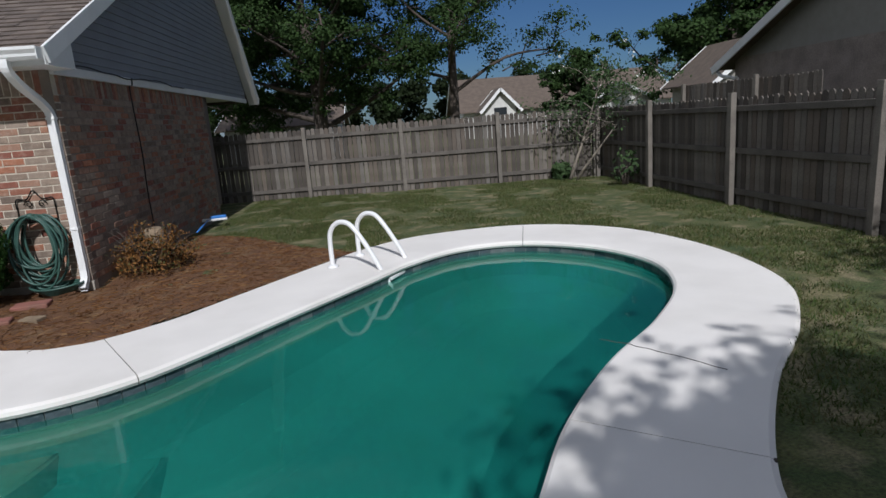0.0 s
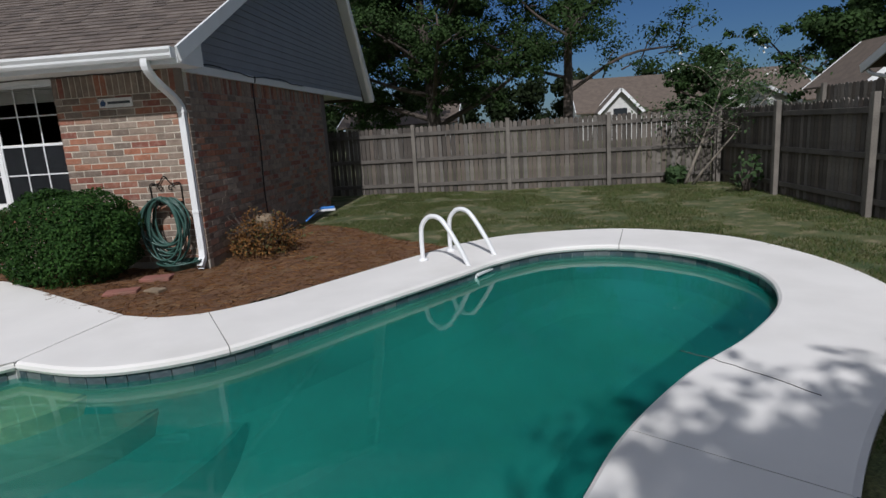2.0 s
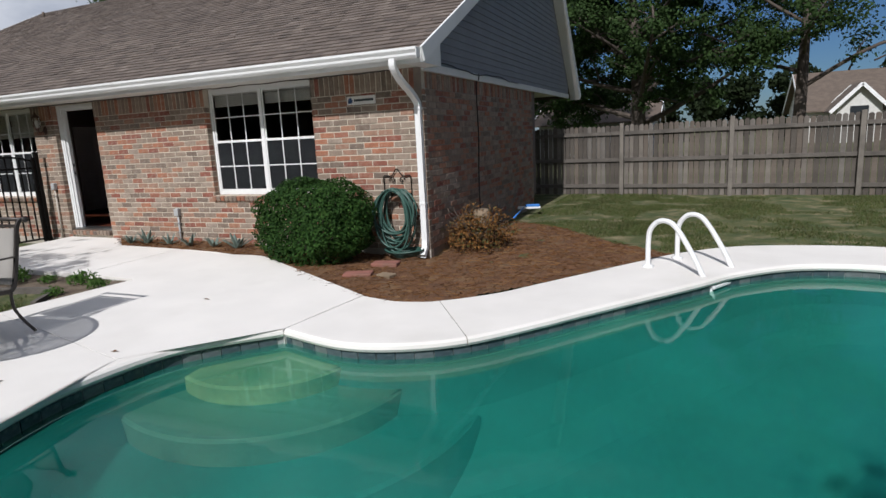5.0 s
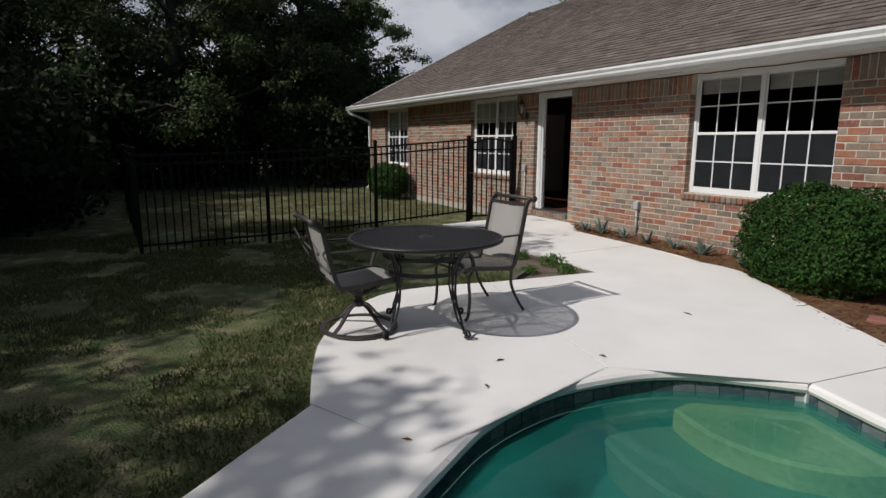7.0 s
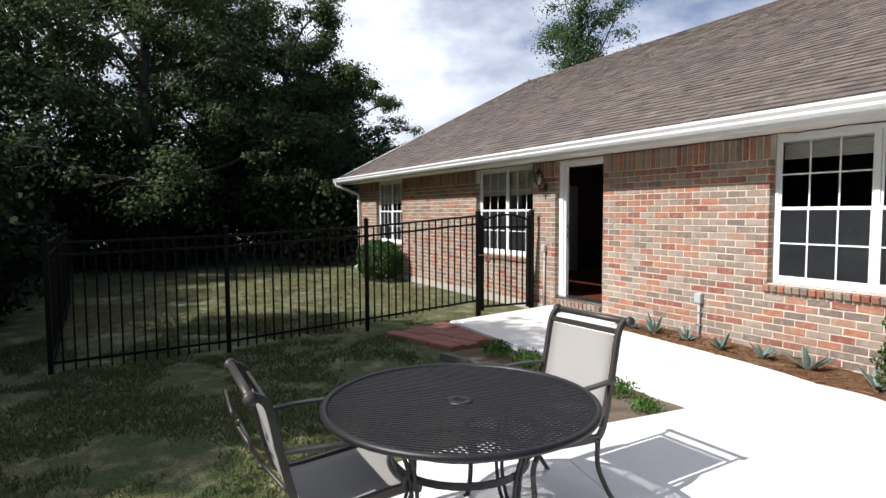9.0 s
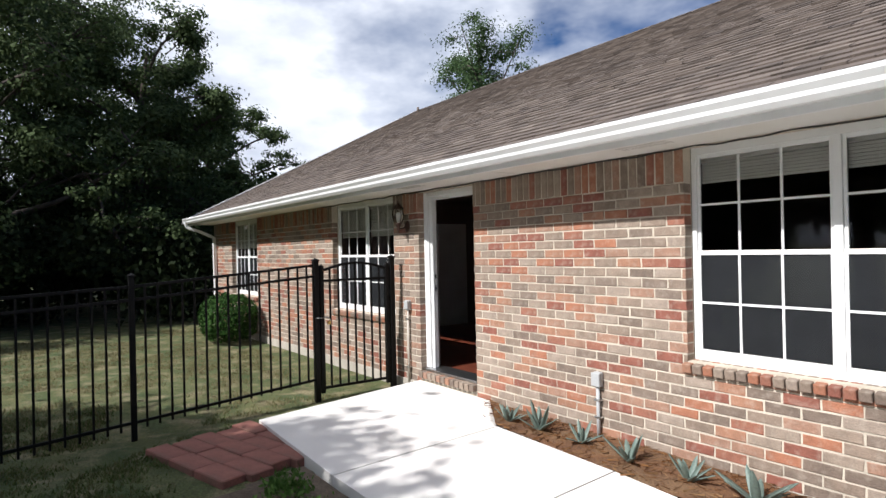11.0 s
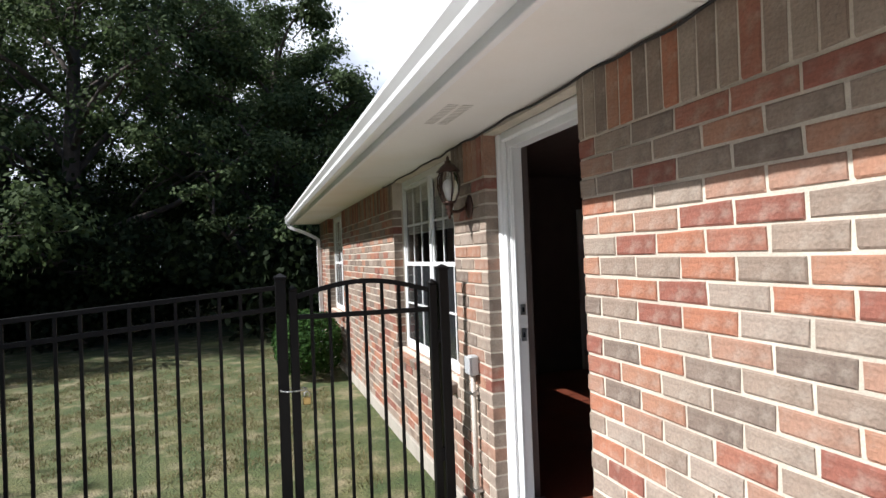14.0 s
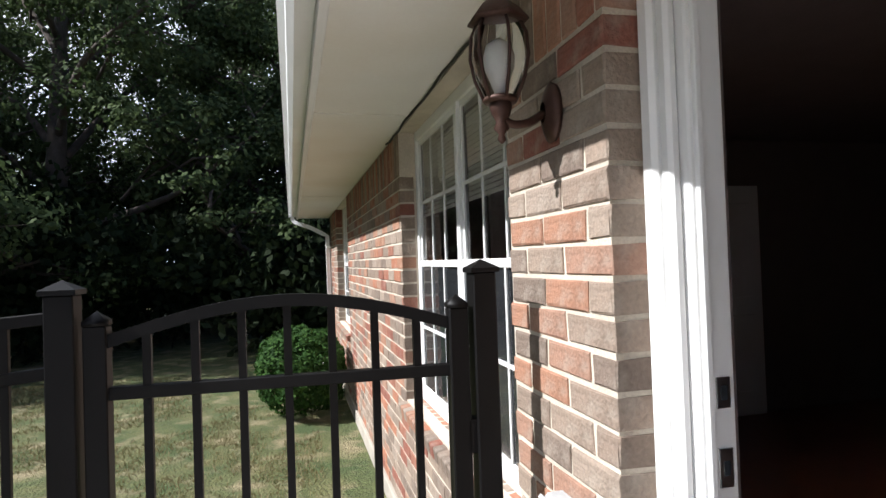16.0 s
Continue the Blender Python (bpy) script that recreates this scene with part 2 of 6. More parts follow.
M_PAVER = mat("red_paver", (0.30, 0.125, 0.095), 0.9, var=0.3, scale=6, fine=100, bump=0.4, stain=(0.20, 0.14, 0.10), stain_scale=3, stain_amt=0.5)
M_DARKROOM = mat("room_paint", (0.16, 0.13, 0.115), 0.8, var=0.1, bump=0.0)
M_WOODFLOOR = mat("room_floor", (0.16, 0.045, 0.025), 0.35, var=0.3, scale=3, bump=0.05)
M_BLIND = mat("blind_vinyl", (0.66, 0.64, 0.59), 0.6, var=0.06, bump=0.05)
M_SCREEN = mat("insect_screen", (0.016, 0.017, 0.019), 0.8, spec=0.1, var=0.15, fine=300, bump=0.2)
M_SLING = leaf_mat("sling_fabric", [(0.58, 0.55, 0.51), (0.64, 0.61, 0.57)], 0.30, 0.8)
M_BRONZE = mat("lamp_bronze", (0.075, 0.038, 0.028), 0.5, metal=0.5, var=0.3, bump=0.2)
M_GREYBOX = mat("grey_pvc", (0.42, 0.43, 0.43), 0.5, var=0.12, bump=0.05)
M_TANPIPE = mat("tan_pvc", (0.52, 0.47, 0.40), 0.6, var=0.2, bump=0.1)
M_STEEL = mat("brushed_steel", (0.5, 0.5, 0.5), 0.35, metal=1.0, var=0.15, bump=0.05)
M_BRASS = mat("brass", (0.55, 0.40, 0.16), 0.35, metal=1.0, var=0.15, bump=0.05)
M_BLUE = mat("blue_plastic", (0.06, 0.22, 0.62), 0.4, var=0.15, bump=0.05)
M_SIGNBOARD = mat("sign_board", (0.78, 0.77, 0.73), 0.6, var=0.15, scale=12, bump=0.1)
M_SIGNBLUE = mat("sign_blue", (0.03, 0.07, 0.16), 0.6, var=0.1, bump=0.0)
M_SIGNDARK = mat("sign_dark", (0.05, 0.06, 0.06), 0.6, var=0.1, bump=0.0)
M_STUMP = mat("stump_wood", (0.27, 0.20, 0.13), 0.9, var=0.4, scale=8, bump=0.5)
M_CABLE = mat("cable_rubber", (0.02, 0.018, 0.017), 0.6, var=0.2, bump=0.1)
M_NBRICK = mat("pale_brick", (0.30, 0.25, 0.22), 0.9, var=0.3, scale=3, fine=30, bump=0.3)
M_NSIDING = mat("beige_siding", (0.27, 0.255, 0.225), 0.7, var=0.1, bump=0.1)
M_NWHITE = mat("pale_wall", (0.62, 0.61, 0.58), 0.7, var=0.1, bump=0.05)
M_NROOF = mat("brown_roof", (0.13, 0.10, 0.078), 0.9, var=0.25, scale=3, fine=30, bump=0.3)
M_NDARK = mat("dark_window", (0.03, 0.035, 0.04), 0.15, var=0.1, bump=0.0)


def glass_mat(name, tint, ior, rough=0.0):
    m = bpy.data.materials.new(name)
    m.use_nodes = True
    b = m.node_tree.nodes["Principled BSDF"]
    b.inputs["Base Color"].default_value = (*tint, 1)
    b.inputs["Transmission Weight"].default_value = 1.0
    b.inputs["Roughness"].default_value = rough
    b.inputs["IOR"].default_value = ior
    return m


M_GLASS = glass_mat("window_glass", (0.95, 0.97, 0.96), 1.45)
M_LAMPGLASS = glass_mat("lamp_glass", (0.9, 0.9, 0.88), 1.3)
M_BULB = mat("bulb_glass", (0.75, 0.75, 0.72), 0.3, var=0.05, bump=0.0)

# cloudy green pool water: part see-through, part scattering murk, faint ripples
M_WATER = bpy.data.materials.new("murky_water")
M_WATER.use_nodes = True
_n, _l = M_WATER.node_tree.nodes, M_WATER.node_tree.links
_b = _n["Principled BSDF"]
_b.inputs["Base Color"].default_value = (0.012, 0.235, 0.185, 1)
_b.inputs["Roughness"].default_value = 0.03
_b.inputs["IOR"].default_value = 1.33
_b.inputs["Transmission Weight"].default_value = 0.0
_g = _n.new("ShaderNodeBsdfRefraction")
_g.inputs["Color"].default_value = (0.62, 0.93, 0.80, 1)
_g.inputs["IOR"].default_value, _g.inputs["Roughness"].default_value = 1.2, 0.02
_m = _n.new("ShaderNodeMixShader")
_m.inputs[0].default_value = 0.40
_l.new(_b.outputs[0], _m.inputs[1])
_l.new(_g.outputs[0], _m.inputs[2])
_l.new(_m.outputs[0], _n["Material Output"].inputs[0])
_t = _n.new("ShaderNodeTexNoise")
_t.inputs["Scale"].default_value, _t.inputs["Detail"].default_value = 2.2, 3
_c = _n.new("ShaderNodeTexCoord")
_l.new(_c.outputs["Object"], _t.inputs["Vector"])
_p = _n.new("ShaderNodeBump")
_p.inputs["Strength"].default_value, _p.inputs["Distance"].default_value = 0.05, 0.05
_l.new(_t.outputs[0], _p.inputs["Height"])
_l.new(_p.outputs[0], _b.inputs["Normal"])
_t2 = _n.new("ShaderNodeTexNoise")
_t2.inputs["Scale"].default_value, _t2.inputs["Detail"].default_value = 0.55, 4
_l.new(_c.outputs["Object"], _t2.inputs["Vector"])
_r2 = _n.new("ShaderNodeValToRGB")
_r2.color_ramp.elements[0].position, _r2.color_ramp.elements[1].position = 0.38, 0.68
_r2.color_ramp.elements[0].color = (0.008, 0.108, 0.09, 1)
_r2.color_ramp.elements[1].color = (0.016, 0.205, 0.165, 1)
_l.new(_t2.outputs[0], _r2.inputs[0])
_l.new(_r2.outputs[0], _b.inputs["Base Color"])

# lawn: green, dry and bare patches
M_LAWN = mat("lawn", (0.055, 0.082, 0.024), 0.95, var=0.85, scale=2.6, fine=55, bump=1.0, dist=0.03, col2=(0.125, 0.125, 0.046), stain=(0.31, 0.25, 0.15), stain_scale=3.4, stain_amt=0.7)


# ---- mesh helpers ----
class Geo:
    """Collects vertices and faces for one mesh."""

    def __init__(self):
        self.v, self.f, self.smooth = [], [], []

    def add(self, verts, faces, smooth=False):
        k = len(self.v)
        self.v.extend([tuple(p) for p in verts])
        self.f.extend([tuple(i + k for i in q) for q in faces])
        self.smooth.extend([smooth] * len(faces))
        return self

    def box(self, x0, y0, z0, x1, y1, z1, c=0.0, m=None):
        """A box with its long edges chamfered by c."""
        b = bmesh.new()
        bmesh.ops.create_cube(b, size=1.0)
        for p in b.verts:
            p.co = Vector(((x0 + x1) / 2 + p.co.x * (x1 - x0), (y0 + y1) / 2 + p.co.y * (y1 - y0), (z0 + z1) / 2 + p.co.z * (z1 - z0)))
        if c > 0:
            bmesh.ops.bevel(b, geom=b.edges[:], offset=c, segments=1, affect="EDGES")
        b.verts.index_update()
        vs = [(m @ p.co if m else p.co.copy()) for p in b.verts]
        self.add(vs, [[p.index for p in f.verts] for f in b.faces])
        b.free()
        return self

    def bar(self, a, b, w, h, up=(0, 0, 1), c=0.0):
        """A straight rectangular bar from a to b."""
        a, b = Vector(a), Vector(b)
        d = b - a
        m = Matrix.Translation(a) @ frame_of(d, Vector(up))
        return self.box(-w / 2, 0, -h / 2, w / 2, d.length, h / 2, c, m)

    def sweep(self, pts, w, h, up=(0, 0, 1), closed=False):
        """One bent flat bar along points, w wide across and h high along up."""
        pts = [Vector(p) for p in pts]
        k = len(pts)
        up = Vector(up)
        verts, faces = [], []
        for i, p in enumerate(pts):
            d = (pts[(i + 1) % k] - pts[i - 1]) if closed else (pts[min(i + 1, k - 1)] - pts[max(i - 1, 0)])
            m = frame_of(d, up)
            x, z = m.col[0].xyz * (w / 2), m.col[2].xyz * (h / 2)
            verts += [p - x - z, p + x - z, p + x + z, p - x + z]
        for i in range(k if closed else k - 1):
            i2 = (i + 1) % k
            for j in range(4):
                j2 = (j + 1) % 4
                faces.append((i * 4 + j, i * 4 + j2, i2 * 4 + j2, i2 * 4 + j))
        if not closed:
            faces += [(3, 2, 1, 0), tuple((k - 1) * 4 + j for j in range(4))]
        return self.add(verts, faces)

    def tube(self, pts, r, n=8, cap=True, closed=False):
        """A round tube along points; r is one radius or one per point."""
        pts = [Vector(p) for p in pts]
        k = len(pts)
        rs = r if isinstance(r, (list, tuple)) else [r] * k
        verts, faces = [], []
        ref = None
        for i, p in enumerate(pts):
            if closed:
                d = pts[(i + 1) % k] - pts[i - 1]
            else:
                d = pts[min(i + 1, k - 1)] - pts[max(i - 1, 0)]
            d.normalize()
            if ref is None:
                ref = Vector((0, 0, 1)) if abs(d.z) < 0.9 else Vector((1, 0, 0))
            u = (ref - d * ref.dot(d)).normalized()
            w = d.cross(u)
            ref = u
            for j in range(n):
                a = 2 * math.pi * j / n
                verts.append(p + (u * math.cos(a) + w * math.sin(a)) * rs[i])
        for i in range(k if closed else k - 1):
            i2 = (i + 1) % k
            for j in range(n):
                j2 = (j + 1) % n
                faces.append((i * n + j, i * n + j2, i2 * n + j2, i2 * n + j))
        if cap and not closed:
            faces.append(tuple(reversed(range(n))))
            faces.append(tuple((k - 1) * n + j for j in range(n)))
        return self.add(verts, faces, True)

    def lathe(self, prof, n=16, m=None, close=True):
        """A body turned round z from (radius, height) pairs."""
        verts, faces = [], []
        for rr, z in prof:
            for j in range(n):
                a = 2 * math.pi * j / n
                p = Vector((rr * math.cos(a), rr * math.sin(a), z))
                verts.append(m @ p if m else p)
        for i in range(len(prof) - 1):
            for j in range(n):
                j2 = (j + 1) % n
                faces.append((i * n + j, i * n + j2, (i + 1) * n + j2, (i + 1) * n + j))
        if close:
            faces.append(tuple(reversed(range(n))))
            faces.append(tuple((len(prof) - 1) * n + j for j in range(n)))
        return self.add(verts, faces, True)

    def slab(self, pts, z0, zf, c=0.012):
        """A plate over a plan outline (anticlockwise); zf gives the top height, the rim is eased by c, z0 is the underside."""
        k = len(pts)
        top, rim, low = [], [], []
        for i, (x, y) in enumerate(pts):
            a, b = Vector(pts[i - 1]), Vector(pts[(i + 1) % k])
            d = (b - a).normalized()
            nx, ny = -d.y, d.x
            top.append((x + nx * c, y + ny * c, zf(x, y)))
            rim.append((x, y, zf(x, y) - c))
            low.append((x, y, z0))
        verts = top + rim + low
        faces = [(i, (i + 1) % k, k + (i + 1) % k, k + i)[::-1] for i in range(k)]
        faces += [(k + i, k + (i + 1) % k, 2 * k + (i + 1) % k, 2 * k + i)[::-1] for i in range(k)]
        faces += tess([Vector(p) for p in top])
        return self.add(verts, faces)

    def mesh(self, name):
        me = bpy.data.meshes.new(name)
        me.from_pydata([tuple(p) for p in self.v], [], self.f)
        me.polygons.foreach_set("use_smooth", self.smooth)
        me.update()
        return me


def tess(pts):
    """Triangles of a plan outline, facing up."""
    b = bmesh.new()
    vs = [b.verts.new((p[0], p[1], 0)) for p in pts]
    f = b.faces.new(vs)
    b.verts.index_update()
    out = bmesh.ops.triangulate(b, faces=[f], quad_method="BEAUTY", ngon_method="EAR_CLIP")
    res = []
    for t in out["faces"]:
        ids = [v.index for v in t.verts]
        a, q, r = (pts[i] for i in ids)
        if (q[0] - a[0]) * (r[1] - a[1]) - (q[1] - a[1]) * (r[0] - a[0]) < 0:
            ids.reverse()
        res.append(ids)
    b.free()
    return res


def frame_of(d, up):
    """A turn that brings y onto d, with z near up."""
    y = d.normalized()
    if abs(y.dot(up.normalized())) > 0.98:
        up = Vector((0, 1, 0)) if abs(y.y) < 0.9 else Vector((1, 0, 0))
    x = y.cross(up).normalized()
    z = x.cross(y)
    return Matrix((x, y, z)).transposed().to_4x4()


def part(name, geo, material, parent=None, label=""):
    me = geo if isinstance(geo, bpy.types.Mesh) else geo.mesh(name)
    if not me.materials:
        me.materials.append(material)
    ob = new(name, me)
    if parent:
        ob.parent = parent
    if label:
        ob["label"] = label
    return ob


def thing(name, label, category, at=None, group="", kind=""):
    e = new(name)
    e.empty_display_size = 0.1
    if at is not None:
        e.matrix_world = at
    return tagged(e, label, category, group, kind)


def solo(name, geo, material, label, category, group="", kind=""):
    return tagged(part(name, geo, material), label, category, group, kind)


def spline(pts, n=8, closed=False):
    """Points of a smooth curve through pts."""
    pts = [Vector(p) for p in pts]
    k = len(pts)
    out = []
    for i in range(k if closed else k - 1):
        g = lambda j: pts[j % k] if closed else pts[max(0, min(k - 1, j))]
        a, b, c, d = g(i - 1), g(i), g(i + 1), g(i + 2)
        for s in range(n):
            t = s / n
            out.append(0.5 * ((2 * b) + (c - a) * t + (2 * a - 5 * b + 4 * c - d) * t * t + (3 * b - a - 3 * c + d) * t ** 3))
    if not closed:
        out.append(pts[-1])
    return out


def step01(v):
    v = min(1.0, max(0.0, v))
    return v * v * (3 - 2 * v)


def deck_z(x, y):
    """The paving rises gently from the pool to the house door."""
    return 0.038 * max(0.0, min(3.05, -0.05 - x)) + 0.0035 * max(0.0, -3.1 - x)


def ground_z(x, y):
    z = -0.03 + 0.02 * noise.noise(Vector((x * 0.5, y * 0.5, 0)))
    z += 0.085 * step01((-0.3 - x) / 2.3) * step01((y + 5.0) / 2.5) * step01((x + 7.4) / 1.0)
    return z


def quads_mesh(name, centers, normals_seed, size, aspect=1.0, jitter=0.5, fold=False, up_bias=0.0, axis=None, normal=None, mess=0.45):
    """Many loose four-cornered leaves at the centres, turned at random."""
    rng = np.random.default_rng(normals_seed)
    c = np.asarray(centers, dtype=float)
    k = len(c)
    if axis is None:
        a = rng.normal(size=(k, 3))
        a[:, 2] += up_bias
    else:
        a = np.asarray(axis, dtype=float) + rng.normal(size=(k, 3)) * 0.35
    if normal is not None:
        nn = np.asarray(normal, dtype=float) + rng.normal(size=(k, 3)) * mess
        a = np.cross(nn, rng.normal(size=(k, 3)))
    a /= np.linalg.norm(a, axis=1)[:, None]
    b = np.cross(a, nn) if normal is not None else np.cross(a, rng.normal(size=(k, 3)))
    b /= np.linalg.norm(b, axis=1)[:, None]
    s = size * (1 + jitter * (rng.random(k) - 0.5))[:, None]
    v = np.empty((k, 4, 3))
    v[:, 0] = c - a * s * 0.5
    v[:, 1] = c + b * s * 0.5 * aspect
    v[:, 2] = c + a * s * 0.5
    v[:, 3] = c - b * s * 0.5 * aspect
    me = bpy.data.meshes.new(name)
    me.vertices.add(4 * k)
    me.vertices.foreach_set("co", v.reshape(-1))
    me.loops.add(4 * k)
    me.loops.foreach_set("vertex_index", np.arange(4 * k, dtype=np.int32))
    me.polygons.add(k)
    me.polygons.foreach_set("loop_start", np.arange(0, 4 * k, 4, dtype=np.int32))
    me.update(calc_edges=True)
    return me


# ---- pool and deck ----
# pairs of plan points round the pool: coping edge over the water, outer edge of the ring
RING = [((-0.04, -3.00), (0.09, -1.86)), ((0.61, -3.15), (0.48, -1.95)), ((1.11, -3.06), (0.70, -1.93)), ((1.57, -2.78), (0.92, -1.85)),
        ((2.03, -2.24), (1.36, -1.48)), ((2.33, -1.84), (1.74, -0.95)), ((3.22, -0.70), (2.55, 0.20)), ((3.64, -0.14), (3.10, 0.90)),
        ((4.28, 0.34), (3.90, 1.42)), ((5.08, 0.36), (5.36, 1.50)), ((5.80, -0.22), (6.50, 0.66)), ((6.11, -1.07), (6.95, -0.75)),
        ((5.92, -1.94), (6.86, -2.10)), ((5.38, -2.72), (6.30, -3.08)), ((4.78, -3.34), (5.60, -3.85)), ((4.26, -4.04), (5.06, -4.60)),
        ((3.96, -4.61), (4.85, -5.10)), ((3.62, -5.30), (4.60, -6.00)), ((3.00, -5.95), (3.85, -7.25)), ((2.10, -6.35), (2.30, -7.85)),
        ((1.20, -6.45), (0.80, -7.75)), ((0.50, -6.28), (-0.20, -7.10)), ((0.02, -5.92), (-0.62, -6.60)), ((-0.30, -5.48), (-1.15, -5.94))]
JOINTS = {3, 9, 15, 19}
PATIO_IN = [(-0.30, -5.48), (-0.52, -5.12), (-0.66, -4.70), (-0.69, -4.25), (-0.55, -3.62), (-0.04, -3.00)]
WATER_Z = -0.14
RS = 6
in_curve = spline([Vector((*a, 0)) for a, b in RING], RS)
out_curve = spline([Vector((*b, 0)) for a, b in RING], RS)
patio_curve = spline([Vector((*p, 0)) for p in PATIO_IN], RS)

pool_deck = thing("pool_deck", "cream coated concrete pool deck with rounded edge and dark joints", "pool deck", kind="structure")


def ring_slab(i0, i1):
    """One slab of the ring: from the bullnose over the water to the outer edge."""
    g = Geo()
    prof = [(0.06, -0.075), (0.015, -0.07), (0.0, -0.045), (0.006, -0.018), (0.03, -0.002), (0.07, 0.0), (0.5, 0.0), (0.97, 0.0), (1.0, -0.015), (1.0, -0.14)]
    rows = []
    for i in range(i0, i1 + 1):
        a, b = in_curve[i], out_curve[i]
        w = (b - a).length
        d = (b - a) / w
        # a narrow gap at each end stands for the joint
        shift = Vector()
        if i == i0 or i == i1:
            nb = in_curve[min(i + 1, len(in_curve) - 1)] - in_curve[max(i - 1, 0)]
            shift = nb.normalized() * (0.004 if i == i0 else -0.004)
        row = []
        for s, z in prof:
            q = a + d * (s if s < 0.1 else s * w if s < 1 else w) + shift
            row.append((q.x, q.y, z + deck_z(q.x, q.y)))
        rows.append(row)
    k = len(prof)
    verts = [p for r in rows for p in r]
    faces = [(i * k + j, (i + 1) * k + j, (i + 1) * k + j + 1, i * k + j + 1) for i in range(len(rows) - 1) for j in range(k - 1)]
    faces = [f[::-1] for f in faces]
    g.add(verts, faces, False)
    g.add(rows[0], [tuple(range(k))])
    g.add(rows[-1], [tuple(reversed(range(k)))])
    return g


cuts = [0] + [j * RS for j in sorted(JOINTS)] + [(len(RING) - 1) * RS]
for i0, i1 in zip(cuts, cuts[1:]):
    part("slab", ring_slab(i0, i1), M_DECK, pool_deck)

# inner nose of the patio
g = Geo()
rows = []
for i, a in enumerate(patio_curve):
    t = (patio_curve[min(i + 1, len(patio_curve) - 1)] - patio_curve[max(i - 1, 0)]).normalized()
    d = Vector((-t.y, t.x, 0))
    rows.append([(a.x + d.x * s, a.y + d.y * s, deck_z(a.x + d.x * s, a.y + d.y * s) + dz) for s, dz in [(0.06, -0.075), (0.015, -0.07), (0, -0.045), (0.006, -0.018), (0.03, -0.003), (0.11, -0.0015), (0.2, -0.004)]])
k = 7
g.add([p for r in rows for p in r], [(i * k + j, i * k + j + 1, (i + 1) * k + j + 1, (i + 1) * k + j) for i in range(len(rows) - 1) for j in range(k - 1)])
part("coping_nose", g, M_DECK, pool_deck)


def inset_curve(c, s):
    out = []
    for i, a in enumerate(c):
        t = (c[min(i + 1, len(c) - 1)] - c[max(i - 1, 0)]).normalized()
        out.append((a.x - t.y * s, a.y + t.x * s))
    return out


nose_in = inset_curve(patio_curve, 0.118)
half = [p for p in nose_in if p[1] < -4.02]
upper = [p for p in nose_in if p[1] >= -4.0]
JC_OUT = (-2.921, -3.604)
PATIO_S = [(-0.42, -5.55), *half, (-0.80, -4.004), JC_OUT,
           *[tuple(p[:2]) for p in spline([(-2.94, -3.66, 0), (-3.03, -4.48, 0), (-2.80, -5.02, 0), (-2.18, -5.54, 0), (-1.71, -5.76, 0), (-1.16, -5.935, 0)], 5)]]
PATIO_N = [(-0.80, -4.0), *upper, (-0.046, -2.99), (0.078, -1.87),
           *[tuple(p[:2]) for p in spline([(0.07, -1.86, 0), (-0.40, -1.76, 0), (-0.83, -1.57, 0), (-1.45, -1.12, 0), (-1.92, -0.82, 0), (-2.25, -0.68, 0), (-2.655, -0.74, 0)], 5)],
           (-2.59, -2.22), (-2.64, -2.84), (-2.92, -3.60)]
WALK_1 = [(-2.60, -2.22), (-2.665, -0.74), (-3.80, -0.62), (-3.73, -2.19)]
WALK_2 = [(-3.742, -2.19), (-3.812, -0.62), (-5.10, -0.55), (-5.02, -2.19)]
WALK_3 = [(-5.032, -2.19), (-5.112, -0.55), (-5.35, -0.52), (-5.80, -0.02), (-7.07, -0.02), (-6.72, -2.12)]


def upward(p):
    a = sum(p[i - 1][0] * p[i][1] - p[i][0] * p[i - 1][1] for i in range(len(p)))
    return p if a > 0 else p[::-1]


for outline in (PATIO_S, PATIO_N, WALK_1, WALK_2, WALK_3):
    g = Geo()
    pts = []
    src = upward(outline)
    for i, p in enumerate(src):
        q = src[(i + 1) % len(src)]
        n = max(1, int((Vector(q) - Vector(p)).length / 0.35))
        for s in range(n):
            w = (p[0] + (q[0] - p[0]) * s / n, p[1] + (q[1] - p[1]) * s / n)
            if not pts or (Vector(w) - Vector(pts[-1])).length > 0.02:
                pts.append(w)
    g.slab(pts, -0.16, deck_z, 0.0015)
    part("slab", g, M_DECK, pool_deck)

# hairline crack and dirt under the joints
joint_bed = Geo()
for j in sorted(JOINTS) + [0, len(RING) - 1]:
    a, b = Vector((*RING[j][0], -0.018)), Vector((*RING[j][1], -0.018))
    joint_bed.bar(a + (b - a) * 0.06, b, 0.03, 0.02)
for a, b in (((-0.8, -4.0, 0.015), (-2.92, -3.61, 0.085)), ((-2.6, -2.2, 0.085), (-2.66, -0.76, 0.085)), ((-3.736, -2.17, 0.09), (-3.806, -0.64, 0.09)), ((-5.026, -2.17, 0.105), (-5.106, -0.57, 0.105))):
    for s in range(8):
        q = [Vector(a).lerp(Vector(b), (s + e) / 8) for e in (0, 1)]
        for w in q:
            w.z = deck_z(w.x, w.y) - 0.013
        joint_bed.bar(q[0], q[1], 0.03, 0.02)
part("joint_filler", joint_bed, M_JOINT, pool_deck, "dark dirt in the deck joints")
crack = Geo()
ck = spline([(4.82, -3.05, 0.0015), (4.95, -3.16, 0.0015), (5.03, -3.26, 0.0015), (5.14, -3.40, 0.0015), (5.22, -3.50, 0.0015), (5.36, -3.72, 0.0015)], 3)
